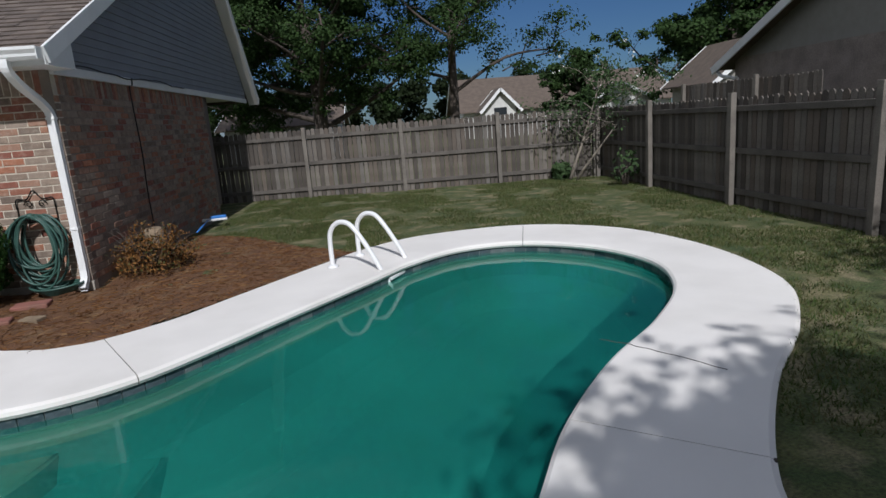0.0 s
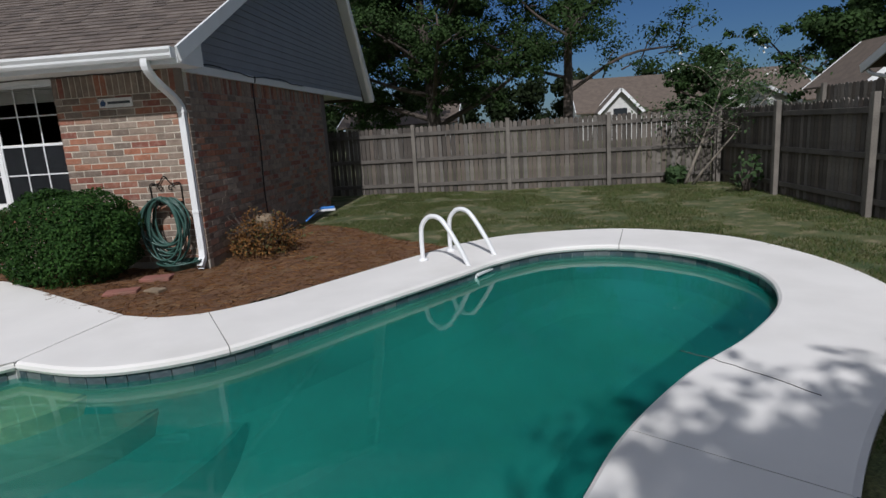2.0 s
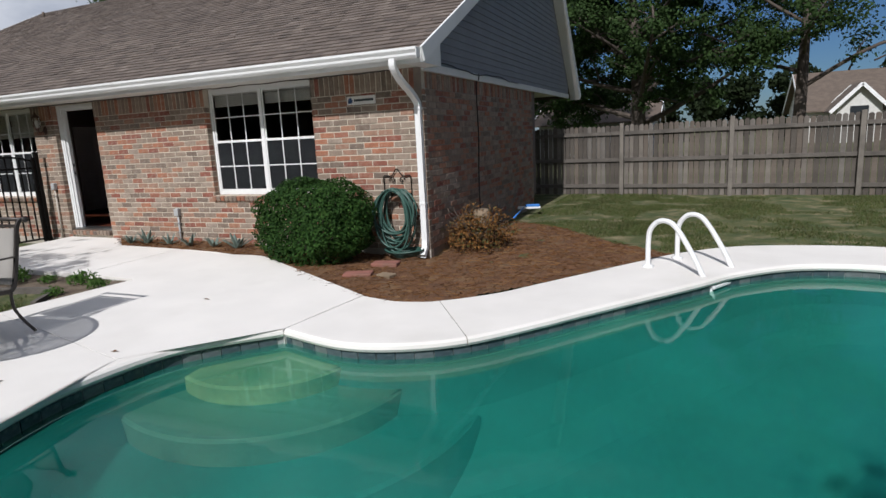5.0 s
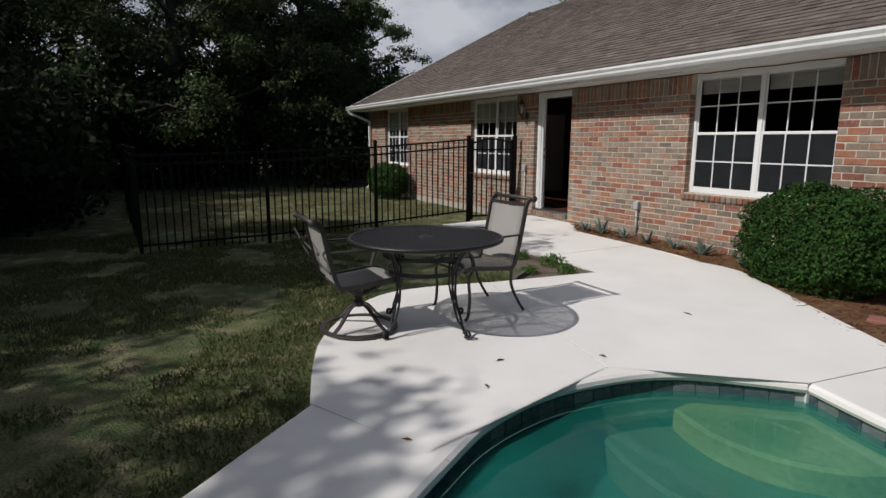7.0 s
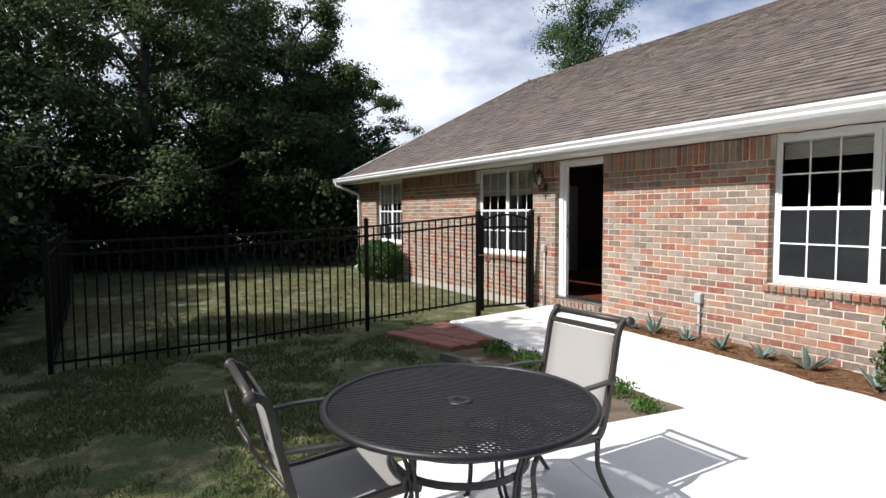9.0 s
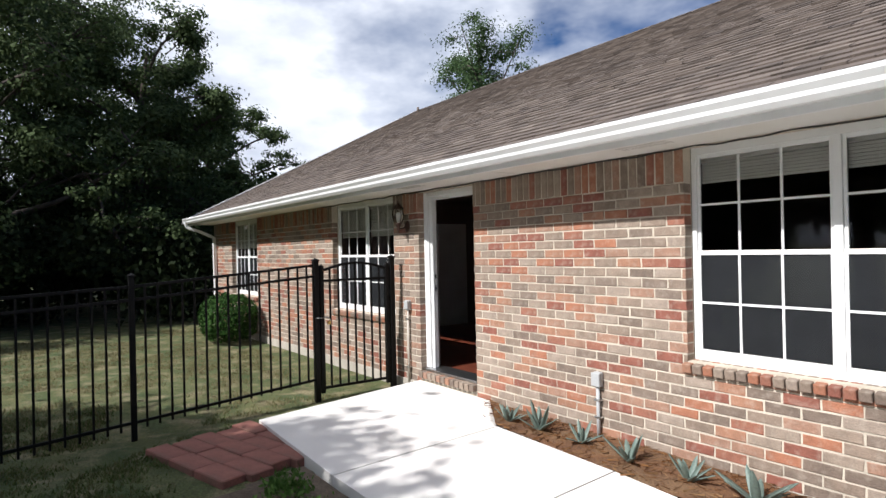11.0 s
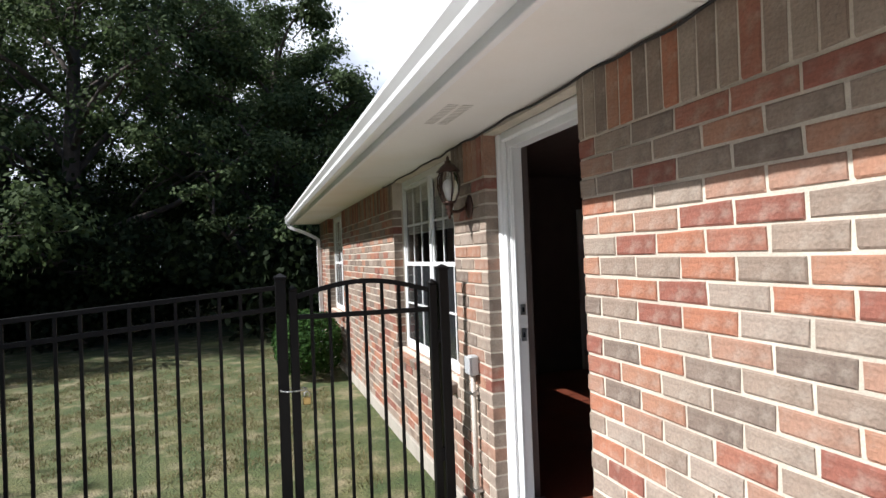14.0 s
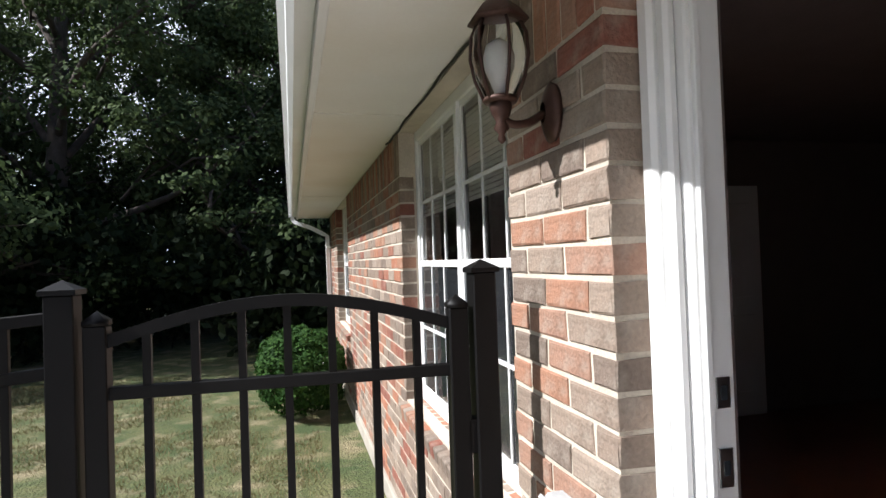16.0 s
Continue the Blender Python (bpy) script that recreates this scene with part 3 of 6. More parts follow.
crack.tube([p + Vector((0.006 * math.sin(i * 2.1), 0.006 * math.cos(i * 1.7), 0)) for i, p in enumerate(ck)], 0.003, 4)
part("crack", crack, M_JOINT, pool_deck, "thin dark crack in the concrete")

# pool shell
loop = in_curve[:-1] + patio_curve[:-1]
NL = len(loop)
cen = sum(loop, Vector()) / NL
shell = thing("pool_shell", "plaster pool shell with entry steps under green water", "swimming pool", kind="structure")


def off(i, s):
    t = (loop[(i + 1) % NL] - loop[i - 1]).normalized()
    return loop[i] + Vector((t.y, -t.x, 0)) * -s


def wall_ring(levels, name, material, floor=False):
    g = Geo()
    rows = [[(off(i, s).x, off(i, s).y, z) for i in range(NL)] for s, z in levels]
    for a in range(len(rows) - 1):
        g.add(rows[a] + rows[a + 1], [(i, (i + 1) % NL, NL + (i + 1) % NL, NL + i) for i in range(NL)], True)
    if floor:
        g.add(rows[-1], tess([Vector(p) for p in rows[-1]]))
    return part(name, g, material, shell)


wall_ring([(0.05, -0.02), (0.05, -0.235)], "tile_backing", M_GROUT)
wall_ring([(0.045, -0.235), (0.02, -0.24), (-0.02, -0.45)], "upper_wall", M_PLASTER)
wall_ring([(-0.02, -0.45), (-0.12, -0.85), (-0.35, -1.2), (-0.6, -1.4), (-0.7, -1.42)], "basin", M_POOLFLOOR, True)

# entry steps in the corner by the patio: curved treads fanning out of the corner
corner = Vector((-0.04, -2.98, 0))
# lower treads take darker colours for the light lost with depth
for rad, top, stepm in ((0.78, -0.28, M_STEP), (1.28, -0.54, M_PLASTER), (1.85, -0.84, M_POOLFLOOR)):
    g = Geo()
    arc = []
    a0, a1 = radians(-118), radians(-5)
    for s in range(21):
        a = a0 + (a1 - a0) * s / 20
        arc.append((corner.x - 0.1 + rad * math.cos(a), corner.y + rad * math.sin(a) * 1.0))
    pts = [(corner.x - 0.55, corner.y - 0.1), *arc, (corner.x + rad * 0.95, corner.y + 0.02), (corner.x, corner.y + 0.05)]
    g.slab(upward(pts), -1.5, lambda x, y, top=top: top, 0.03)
    part("entry_step", g, stepm, shell, "rounded underwater step, coloured darker with depth")

# waterline tiles
tile_g = Geo()
tile_g.box(-0.073, -0.006, -0.075, 0.073, 0.006, 0.075, 0.003)
tile_me = tile_g.mesh("tile")
tile_me.materials.append(M_TILE)
acc, nxt = 0.0, 0.0
for i in range(NL):
    a, b = off(i, 0.045), off((i + 1) % NL, 0.045)
    seg = (b - a).length
    while nxt <= acc + seg:
        q = a + (b - a) * ((nxt - acc) / seg)
        ob = new("tile", tile_me)
        d = (b - a).normalized()
        ob.parent = shell
        ob.matrix_local = Matrix.Translation((q.x, q.y, -0.145)) @ Matrix.Rotation(math.atan2(d.y, d.x), 4, "Z")
        nxt += 0.152
    acc += seg

g = Geo()
wl_pts = [Vector((off(i, 0.04).x, off(i, 0.04).y, WATER_Z)) for i in range(NL)]
g.add(wl_pts, tess(wl_pts))
water = solo("water", g, M_WATER, "still cloudy teal-green pool water", "water", kind="structure")
water.visible_shadow = False

# ---- ground: one sheet, open at the pool, reaching the horizon ----
g = Geo()
GX = [-400, -150, -60, -30] + [x * 0.5 for x in range(-44, 25)] + [15, 22, 40, 120, 400]
GY = [-400, -120, -50, -25] + [y * 0.5 for y in range(-34, 25)] + [16, 24, 40, 90, 200, 420]
hole = [Vector(b).xy for a, b in RING] + [Vector((-0.9, -4.6)), Vector((-0.7, -3.0))]


def inside(p, poly):
    c = False
    for i in range(len(poly)):
        a, b = poly[i - 1], poly[i]
        if (a.y > p[1]) != (b.y > p[1]) and p[0] < (b.x - a.x) * (p[1] - a.y) / (b.y - a.y) + a.x:
            c = not c
    return c


verts = [(x, y, ground_z(x, y) if abs(x) < 25 and abs(y) < 25 else -0.05) for y in GY for x in GX]
nx = len(GX)
mid_poly = [off(i, 0.18).xy for i in range(NL)]
faces = []
for j in range(len(GY) - 1):
    for i in range(nx - 1):
        cs = [(GX[i + u], GY[j + v]) for u, v in ((0, 0), (1, 0), (1, 1), (0, 1))]
        if any(inside(c, mid_poly) for c in cs):
            continue
        faces.append((j * nx + i, j * nx + i + 1, (j + 1) * nx + i + 1, (j + 1) * nx + i))
used = sorted({i for f in faces for i in f})
remap = {o: k for k, o in enumerate(used)}
# below the slabs the sheet drops, so that it never shows through the paving
def under(x, y):
    return any(inside((x, y), [Vector(p) for p in o]) for o in (PATIO_S, PATIO_N, WALK_1, WALK_2, WALK_3)) or inside((x, y), hole)


gv = []
for o in used:
    x, y, z = verts[o]
    gv.append((x, y, z - 0.06 if abs(x) < 9 and abs(y) < 9 and under(x, y) else z))
g.add(gv, [tuple(remap[i] for i in f) for f in faces], True)
solo("ground", g, M_LAWN, "patchy green and dry lawn", "lawn", kind="structure")

# planting beds
g = Geo()
BED = [(0.1, -1.92), (0.48, -2.02), (0.72, -2.0), (0.97, -1.88), (1.38, -1.42), (1.76, -0.90), (2.57, 0.25), (2.95, 0.75), (2.3, 1.25), (1.75, 1.9), (1.15, 2.6), (0.2, 3.2), (0.0, 3.2), (0.0, 0.02), (-5.80, 0.02), (-5.80, -0.1), (-5.35, -0.5), (-3.8, -0.6), (-2.66, -0.72),
       (-2.25, -0.66), (-1.92, -0.80), (-1.45, -1.10), (-0.83, -1.55), (-0.40, -1.74)]


def bed_z(x, y):
    return deck_z(x, y) - 0.012 + 0.02 * noise.noise(Vector((x * 3, y * 3, 2)))


def patch(outline, zf, cell=0.12):
    """A bumpy sheet over a plan outline."""
    pl = [Vector(p) for p in outline]
    xs, ys = [p.x for p in pl], [p.y for p in pl]
    gg = Geo()
    ids = {}
    def vid(i, j):
        if (i, j) not in ids:
            x, y = min(xs) + i * cell, min(ys) + j * cell
            ids[i, j] = len(gg.v)
            gg.v.append((x, y, zf(x, y)))
        return ids[i, j]
    for i in range(int((max(xs) - min(xs)) / cell) + 1):
        for j in range(int((max(ys) - min(ys)) / cell) + 1):
            cx, cy = min(xs) + (i + 0.5) * cell, min(ys) + (j + 0.5) * cell
            if inside((cx, cy), pl):
                gg.f.append((vid(i, j), vid(i + 1, j), vid(i + 1, j + 1), vid(i, j + 1)))
                gg.smooth.append(True)
    return gg


solo("mulch_bed", patch(BED, bed_z, 0.06), M_MULCH, "brown pine straw bed along the brick house", "mulch bed", kind="structure")
SOIL = [(-2.62, -2.24), (-5.45, -2.20), (-5.3, -3.05), (-4.4, -2.95), (-3.4, -2.75), (-2.95, -3.3), (-2.68, -2.84)]
solo("soil_bed", patch(SOIL, lambda x, y: ground_z(x, y) + 0.022 + 0.015 * noise.noise(Vector((x * 4, y * 4, 5))), 0.06), M_SOIL, "bare dark soil strip beside the concrete walk", "soil bed", kind="structure")

def grown_over(x, y):
    """Where grass still covers the worn places."""
    return noise.noise(Vector((x * 2.1, y * 2.1, 4))) + 0.7 * noise.noise(Vector((x * 6.5, y * 6.5, 8))) + 0.4 * noise.noise(Vector((x * 17, y * 17, 1))) < 0.12


# ---- house ----
EAVE_Z, RIDGE_Y, RIDGE_Z, WEST, BACK = 2.45, 6.1, 5.95, -15.6, 9.0
WALL_TOP = 2.42
OPEN_FRONT = [(-3.60, -1.68, 0.84, 2.42), (-7.07, -6.03, 0.15, 2.40), (-9.40, -7.64, 0.84, 2.42), (-14.38, -12.76, 0.84, 2.42)]
COURSE, BL = 0.0795, 0.228


def brick_field(u0, u1, openings, top=WALL_TOP, base=0.10):
    """Rectangles (u0, v0, u1, v1) of a running bond with a soldier course on top, cut at openings."""
    out = []
    J = 0.0125
    n = int((top - 0.20 - base) / COURSE)
    def keep(a, v0, b, v1):
        pieces = [(a, b)]
        for o0, o1, z0, z1 in openings:
            if v1 <= z0 + 0.01 or v0 >= z1 - 0.01:
                continue
            nxt_p = []
            for p, q in pieces:
                if q <= o0 or p >= o1:
                    nxt_p.append((p, q))
                else:
                    if p < o0 - 0.012:
                        nxt_p.append((p, o0))
                    if q > o1 + 0.012:
                        nxt_p.append((o1, q))
            pieces = nxt_p
        for p, q in pieces:
            if q - p > 0.012:
                out.append((p, v0, q, v1))
    rng = random.Random(5)
    for r in range(n):
        v0 = base + r * COURSE
        u = u0 - (BL / 2 if r % 2 else 0.0)
        while u < u1:
            keep(max(u0, u), v0, min(u1, u + BL - J), v0 + COURSE - J)
            u += BL
    v0 = base + n * COURSE
    u = u0
    while u < u1 - 0.02:
        keep(u, v0, min(u1, u + COURSE - J), top)
        u += COURSE
    return out


BRNG = random.Random(77)


def brick_box(a, v0, b, v1, depth=0.09, k=0.004):
    """A brick seen from the front: eased, slightly uneven front edges, no back."""
    j = lambda s=0.0036: BRNG.uniform(-s, s)
    dy = BRNG.uniform(0.0, 0.004)
    vs, fs = ([(a, depth, v0), (b, depth, v0), (b, depth, v1), (a, depth, v1), (a, k, v0), (b, k, v0), (b, k, v1), (a, k, v1),
             (a + k, 0, v0 + k), (b - k, 0, v0 + k), (b - k, 0, v1 - k), (a + k, 0, v1 - k)],
            [(0, 1, 5, 4), (1, 2, 6, 5), (2, 3, 7, 6), (3, 0, 4, 7), (4, 5, 9, 8), (5, 6, 10, 9), (6, 7, 11, 10), (7, 4, 8, 11), (8, 9, 10, 11)])
    vs = [(x + (j() if i > 3 else 0), y + dy * (i > 3), z + (j() if i > 3 else 0)) for i, (x, y, z) in enumerate(vs)]
    return vs, fs


def mortar_wall(g, u0, u1, openings, top, y0, y1, base=-0.25):
    """Solid backing between and round the openings, in vertical strips."""
    us = sorted({u0, u1, *[o[0] - 0.004 for o in openings], *[o[1] + 0.004 for o in openings]})
    for a, b in zip(us, us[1:]):
        mid = (a + b) / 2
        spans = sorted([(o[2], o[3]) for o in openings if o[0] < mid < o[1]])
        z = base
        for z0, z1 in spans:
            if z0 > z:
                g.box(a, y0, z, b, y1, z0)
            z = z1
        if z < top - 0.001:
            g.box(a, y0, z, b, y1, top)


front = solo("wall_front", Geo(), M_MORTAR, "red and grey-brown brick wall with pale mortar", "brick wall", kind="structure")
g = Geo()
mortar_wall(g, WEST, -0.004, OPEN_FRONT, WALL_TOP + 0.03, 0.008, 0.11)
front.data = g.mesh("wall_front")
front.data.materials.append(M_MORTAR)
g = Geo()
for a, b in ((WEST - 0.01, -7.05), (-6.01, 0.012)):
    g.box(a, -0.02, -0.25, b, 0.02, 0.10, 0.006)
part("foundation_edge", g, M_CONC, front, "rough concrete footing under the bricks")

SIDE_END = 5.4      # the brick end wall stops here; behind it lies a recess under the gable
side = thing("wall_side", "shaded brick end wall under a sided gable", "brick wall", kind="structure")
side_m = Matrix(((0, -1, 0, 0), (1, 0, 0, 0), (0, 0, 1, 0), (0, 0, 0, 1)))          # (u, d, z) -> (-d, u, z)
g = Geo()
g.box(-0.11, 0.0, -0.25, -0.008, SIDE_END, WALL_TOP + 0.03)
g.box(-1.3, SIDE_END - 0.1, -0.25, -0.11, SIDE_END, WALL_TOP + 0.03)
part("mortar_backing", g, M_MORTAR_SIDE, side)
g = Geo()
for r in brick_field(0.094, SIDE_END, []):
    vs, fs = brick_box(*r)
    g.add([side_m @ Vector(p) for p in vs], fs)
tagged(part("bricks", g, M_BRICK_S, side), kind="stuff")
for name, a, b in (("wall_back", (WEST, BACK - 0.1, -0.2), (-1.3, BACK, 2.45)), ("wall_recess", (-1.4, SIDE_END, -0.2), (-1.3, BACK - 0.1, 2.45)), ("porch_ceiling", (-1.3, SIDE_END, 2.45), (-0.002, BACK, 2.48)), ("wall_west", (WEST - 0.1, 0, -0.2), (WEST, BACK, 2.45))):
    g = Geo()
    g.box(*a, *b)
    if name == "porch_ceiling":
        solo(name, g, M_SOFFIT, "cream painted ceiling over the back recess", "ceiling", kind="structure")
    else:
        solo(name, g, M_NBRICK, "plain brick wall of the house", "brick wall", kind="structure")

# gable over the side wall: lapped siding boards
gable = thing("gable_siding", "pale grey lapped siding in the gable", "siding", kind="structure")
def rake_y(z):
    """Front and back ends of the gable at height z."""
    f = (z - EAVE_Z) / ((RIDGE_Z - EAVE_Z) / (RIDGE_Y + 0.5)) - 0.5
    b = BACK + 0.2 - (z - EAVE_Z) / ((RIDGE_Z - EAVE_Z) / (BACK + 0.2 - RIDGE_Y))
    return f, b
z = EAVE_Z + 0.0
while z < RIDGE_Z - 0.15:
    f0, b0 = rake_y(z)
    f1, b1 = rake_y(z + 0.105)
    g = Geo()
    f0, b0 = max(f0, 0.0), min(b0, BACK)
    f1, b1 = max(f1, 0.0), min(b1, BACK)
    g.add([(0.035, f0, z), (0.035, b0, z), (0.018, b1, z + 0.108), (0.018, f1, z + 0.108), (0.0, f0, z), (0.0, b0, z), (0.0, b1, z + 0.108), (0.0, f1, z + 0.108)],
          [(0, 1, 2, 3), (4, 5, 1, 0), (5, 6, 2, 1), (7, 4, 0, 3)])
    part("siding_board", g, M_SIDING, gable)
    z += 0.105
g = Geo()
g.box(0.0, 0.0, 2.37, 0.045, BACK, 2.47, 0.004)
part("frieze_board", g, M_WHITE, gable, "white painted frieze board")

# roof: decks, shingle courses, barge boards
roof = thing("roof", "weathered brown asphalt shingle roof", "roof", kind="structure")
R_EAST, R_WEST = 0.28, WEST - 0.35
EY = -0.52
up = Vector((0, RIDGE_Y - EY, RIDGE_Z - EAVE_Z - 0.10))
slope_len = up.length
upn = up.normalized()
nrm = Vector((0, -upn.z, upn.y))
e0 = Vector((0, EY, EAVE_Z + 0.10))
g = Geo()
g.add([(R_WEST, *(e0.yz)), (R_EAST, *(e0.yz)), (R_EAST, *((e0 + up).yz)), (R_WEST, *((e0 + up).yz)),
       (R_WEST, BACK + 0.3, EAVE_Z), (R_EAST, BACK + 0.3, EAVE_Z), (R_WEST, e0.y, e0.z - 0.06), (R_EAST, e0.y, e0.z - 0.06), (R_WEST, RIDGE_Y, RIDGE_Z - 0.15), (R_EAST, RIDGE_Y, RIDGE_Z - 0.15),
       (R_WEST, BACK + 0.3, EAVE_Z - 0.06), (R_EAST, BACK + 0.3, EAVE_Z - 0.06)],
      [(0, 1, 2, 3), (3, 2, 5, 4), (6, 8, 9, 7), (8, 10, 11, 9), (0, 6, 7, 1), (4, 5, 11, 10)])
part("roof_deck", g, M_NROOF, roof)
g = Geo()
rng = random.Random(11)
EXPO = 0.142
rows_n = int(slope_len / EXPO)
for r in range(rows_n + 1):
    x = R_WEST - rng.random() * 0.3
    s0 = r * EXPO - 0.02
    while x < R_EAST:
        w = rng.choice((0.13, 0.17, 0.21, 0.25))
        x0, x1 = max(x, R_WEST), min(x + w - 0.004, R_EAST)
        x += w
        if x1 - x0 < 0.03:
            continue
        s1 = min(s0 + EXPO + 0.02, slope_len)
        th = 0.012 + 0.009 * rng.random()
        a = e0 + upn * (s0 + rng.uniform(-0.004, 0.004)) + nrm * (th + 0.004)
        b = e0 + upn * s1 + nrm * 0.005
        c = e0 + upn * s0
        g.add([(x0, a.y, a.z), (x1, a.y, a.z), (x1, b.y, b.z), (x0, b.y, b.z), (x0, c.y, c.z), (x1, c.y, c.z)],
              [(0, 1, 2, 3), (4, 5, 1, 0), (4, 0, 3), (5, 2, 1)])
tagged(part("shingles", g, M_SHINGLE, roof), kind="stuff")
g = Geo()
x = R_WEST
while x < R_EAST:
    g.add([(x, RIDGE_Y - 0.13, RIDGE_Z - 0.045), (x + 0.2, RIDGE_Y - 0.13, RIDGE_Z - 0.04), (x + 0.2, RIDGE_Y, RIDGE_Z + 0.03), (x, RIDGE_Y, RIDGE_Z + 0.025), (x, RIDGE_Y + 0.13, RIDGE_Z - 0.09), (x + 0.2, RIDGE_Y + 0.13, RIDGE_Z - 0.09)],
          [(0, 1, 2, 3), (3, 2, 5, 4)])
    x += 0.2
part("ridge_cap", g, M_SHINGLE, roof)
g = Geo()
for xx in (R_EAST, R_WEST):
    for q0, q1 in ((Vector((xx, EY - 0.02, EAVE_Z + 0.04)), Vector((xx, RIDGE_Y, RIDGE_Z - 0.07))), (Vector((xx, RIDGE_Y, RIDGE_Z - 0.07)), Vector((xx, BACK + 0.32, EAVE_Z - 0.06)))):
        g.bar(q0, q1, 0.03, 0.17, (0, 0, 1), 0.004)
part("barge_board", g, M_WHITE, roof, "white painted barge board")
g = Geo()
for xa, xb in ((0.036, R_EAST - 0.015),):
    for q0, q1 in ((Vector((0, EY, EAVE_Z - 0.02)), Vector((0, RIDGE_Y, RIDGE_Z - 0.14))), (Vector((0, RIDGE_Y, RIDGE_Z - 0.14)), Vector((0, BACK + 0.3, EAVE_Z - 0.12)))):
        n0 = Vector((0, 0, 0.02))
        g.add([(xa, *q0.yz), (xb, *q0.yz), (xb, *q1.yz), (xa, *q1.yz), (xa, *(q0 + n0).yz), (xb, *(q0 + n0).yz), (xb, *(q1 + n0).yz), (xa, *(q1 + n0).yz)],
              [(3, 2, 1, 0), (4, 5, 6, 7)])
part("rake_soffit", g, M_SOFFIT, roof)
# boxed eave return at the corner
g = Geo()
g.add([(0.036, -0.5, 2.40), (0.266, -0.5, 2.40), (0.266, 0.02, 2.40), (0.036, 0.02, 2.40), (0.036, -0.5, 2.55), (0.266, -0.5, 2.55), (0.266, 0.02, 2.80), (0.036, 0.02, 2.80)],
      [(3, 2, 1, 0), (0, 1, 5, 4), (1, 2, 6, 5), (2, 3, 7, 6), (3, 0, 4, 7)])
part("eave_return", g, M_WHITE, roof, "white boxed eave end")
g = Geo()
g.lathe([(0.04, 0), (0.035, 0.25), (0.035, 0.32)], 10, Matrix.Translation((-15.0, 5.55, 5.5)))
part("vent_pipe", g, M_NROOF, roof, "dark plumbing vent pipe")

soffit = thing("soffit", "cream vented soffit under the eave", "soffit", kind="structure")
g = Geo()
g.box(R_WEST + 0.03, -0.50, EAVE_Z - 0.03, 0.034, -0.001, EAVE_Z - 0.012)
part("soffit_panel", g, M_SOFFIT, soffit)
for sx in (-3.9, -6.9):
    g = Geo()
    for i in range(14):
        for j in range(2):
            g.box(sx + i * 0.03, -0.40 + j * 0.075, EAVE_Z - 0.033, sx + i * 0.03 + 0.006, -0.345 + j * 0.075, EAVE_Z - 0.0305)
    part("soffit_vent", g, M_VENT, soffit, "row of vent slots")
for sx in (-1.6, -5.3, -9.0, -12.7):
    g = Geo()
    g.box(sx, -0.5, EAVE_Z - 0.034, sx + 0.02, 0.0, EAVE_Z - 0.0302)
    part("seam_strip", g, M_SOFFIT, soffit)
g = Geo()
g.box(R_WEST, -0.535, EAVE_Z - 0.05, 0.26, -0.502, EAVE_Z + 0.11, 0.003)
part("fascia", g, M_WHITE, soffit, "white fascia board")

gutter = thing("gutter", "white aluminium K-style rain gutter along the eave", "gutter")
prof = [(-0.537, 2.555), (-0.537, 2.445), (-0.60, 2.445), (-0.625, 2.475), (-0.628, 2.50), (-0.655, 2.535), (-0.655, 2.56), (-0.64, 2.565), (-0.64, 2.545), (-0.612, 2.505), (-0.60, 2.46), (-0.55, 2.46), (-0.55, 2.555)]
g = Geo()
k = len(prof)
xs = [R_WEST - 0.02, R_EAST - 0.03]
g.add([(x, y, z) for x in xs for y, z in prof], [(j, (j + 1) % k, k + (j + 1) % k, k + j) for j in range(k)] + [tuple(range(k))[::-1], tuple(k + j for j in range(k))])
part("trough", g, M_WHITE, gutter)
for x in xs:
    g = Geo()
    g.box(x - 0.004, -0.65, 2.447, x + 0.004, -0.537, 2.56, 0.002)
    part("end_cap", g, M_WHITE, gutter)


def downspout(name, path, label):
    t = thing(name, label, "downspout")
    g = Geo()
    pts = [Vector(p) for p in path]
    sec = [(-0.038, -0.03), (0.038, -0.03), (0.038, 0.03), (-0.038, 0.03)]
    corr = []
    for j in range(4):
        a, b = Vector(sec[j]), Vector(sec[(j + 1) % 4])
        for s in range(4):
            q = a + (b - a) * s / 4
            corr.append(q * (0.93 if s == 2 else 1.0))
    kk = len(corr)
    vs = []
    for i, p in enumerate(pts):
        d = (pts[min(i + 1, len(pts) - 1)] - pts[max(0, i - 1)]).normalized()
        xax = Vector((1, 0, 0))
        yax = d.cross(xax).normalized()
        vs += [p + xax * q.x + yax * q.y for q in corr]
    g.add(vs, [(i * kk + j, i * kk + (j + 1) % kk, (i + 1) * kk + (j + 1) % kk, (i + 1) * kk + j) for i in range(len(pts) - 1) for j in range(kk)], False)
    part("pipe", g, M_WHITE, t)
    for zz in (1.9, 0.7):
        g = Geo()
        g.box(path[-3][0] - 0.045, path[-3][1] - 0.036, zz, path[-3][0] + 0.045, path[-3][1] + 0.04, zz + 0.03, 0.003)
        part("strap", g, M_WHITE, t)
    return t


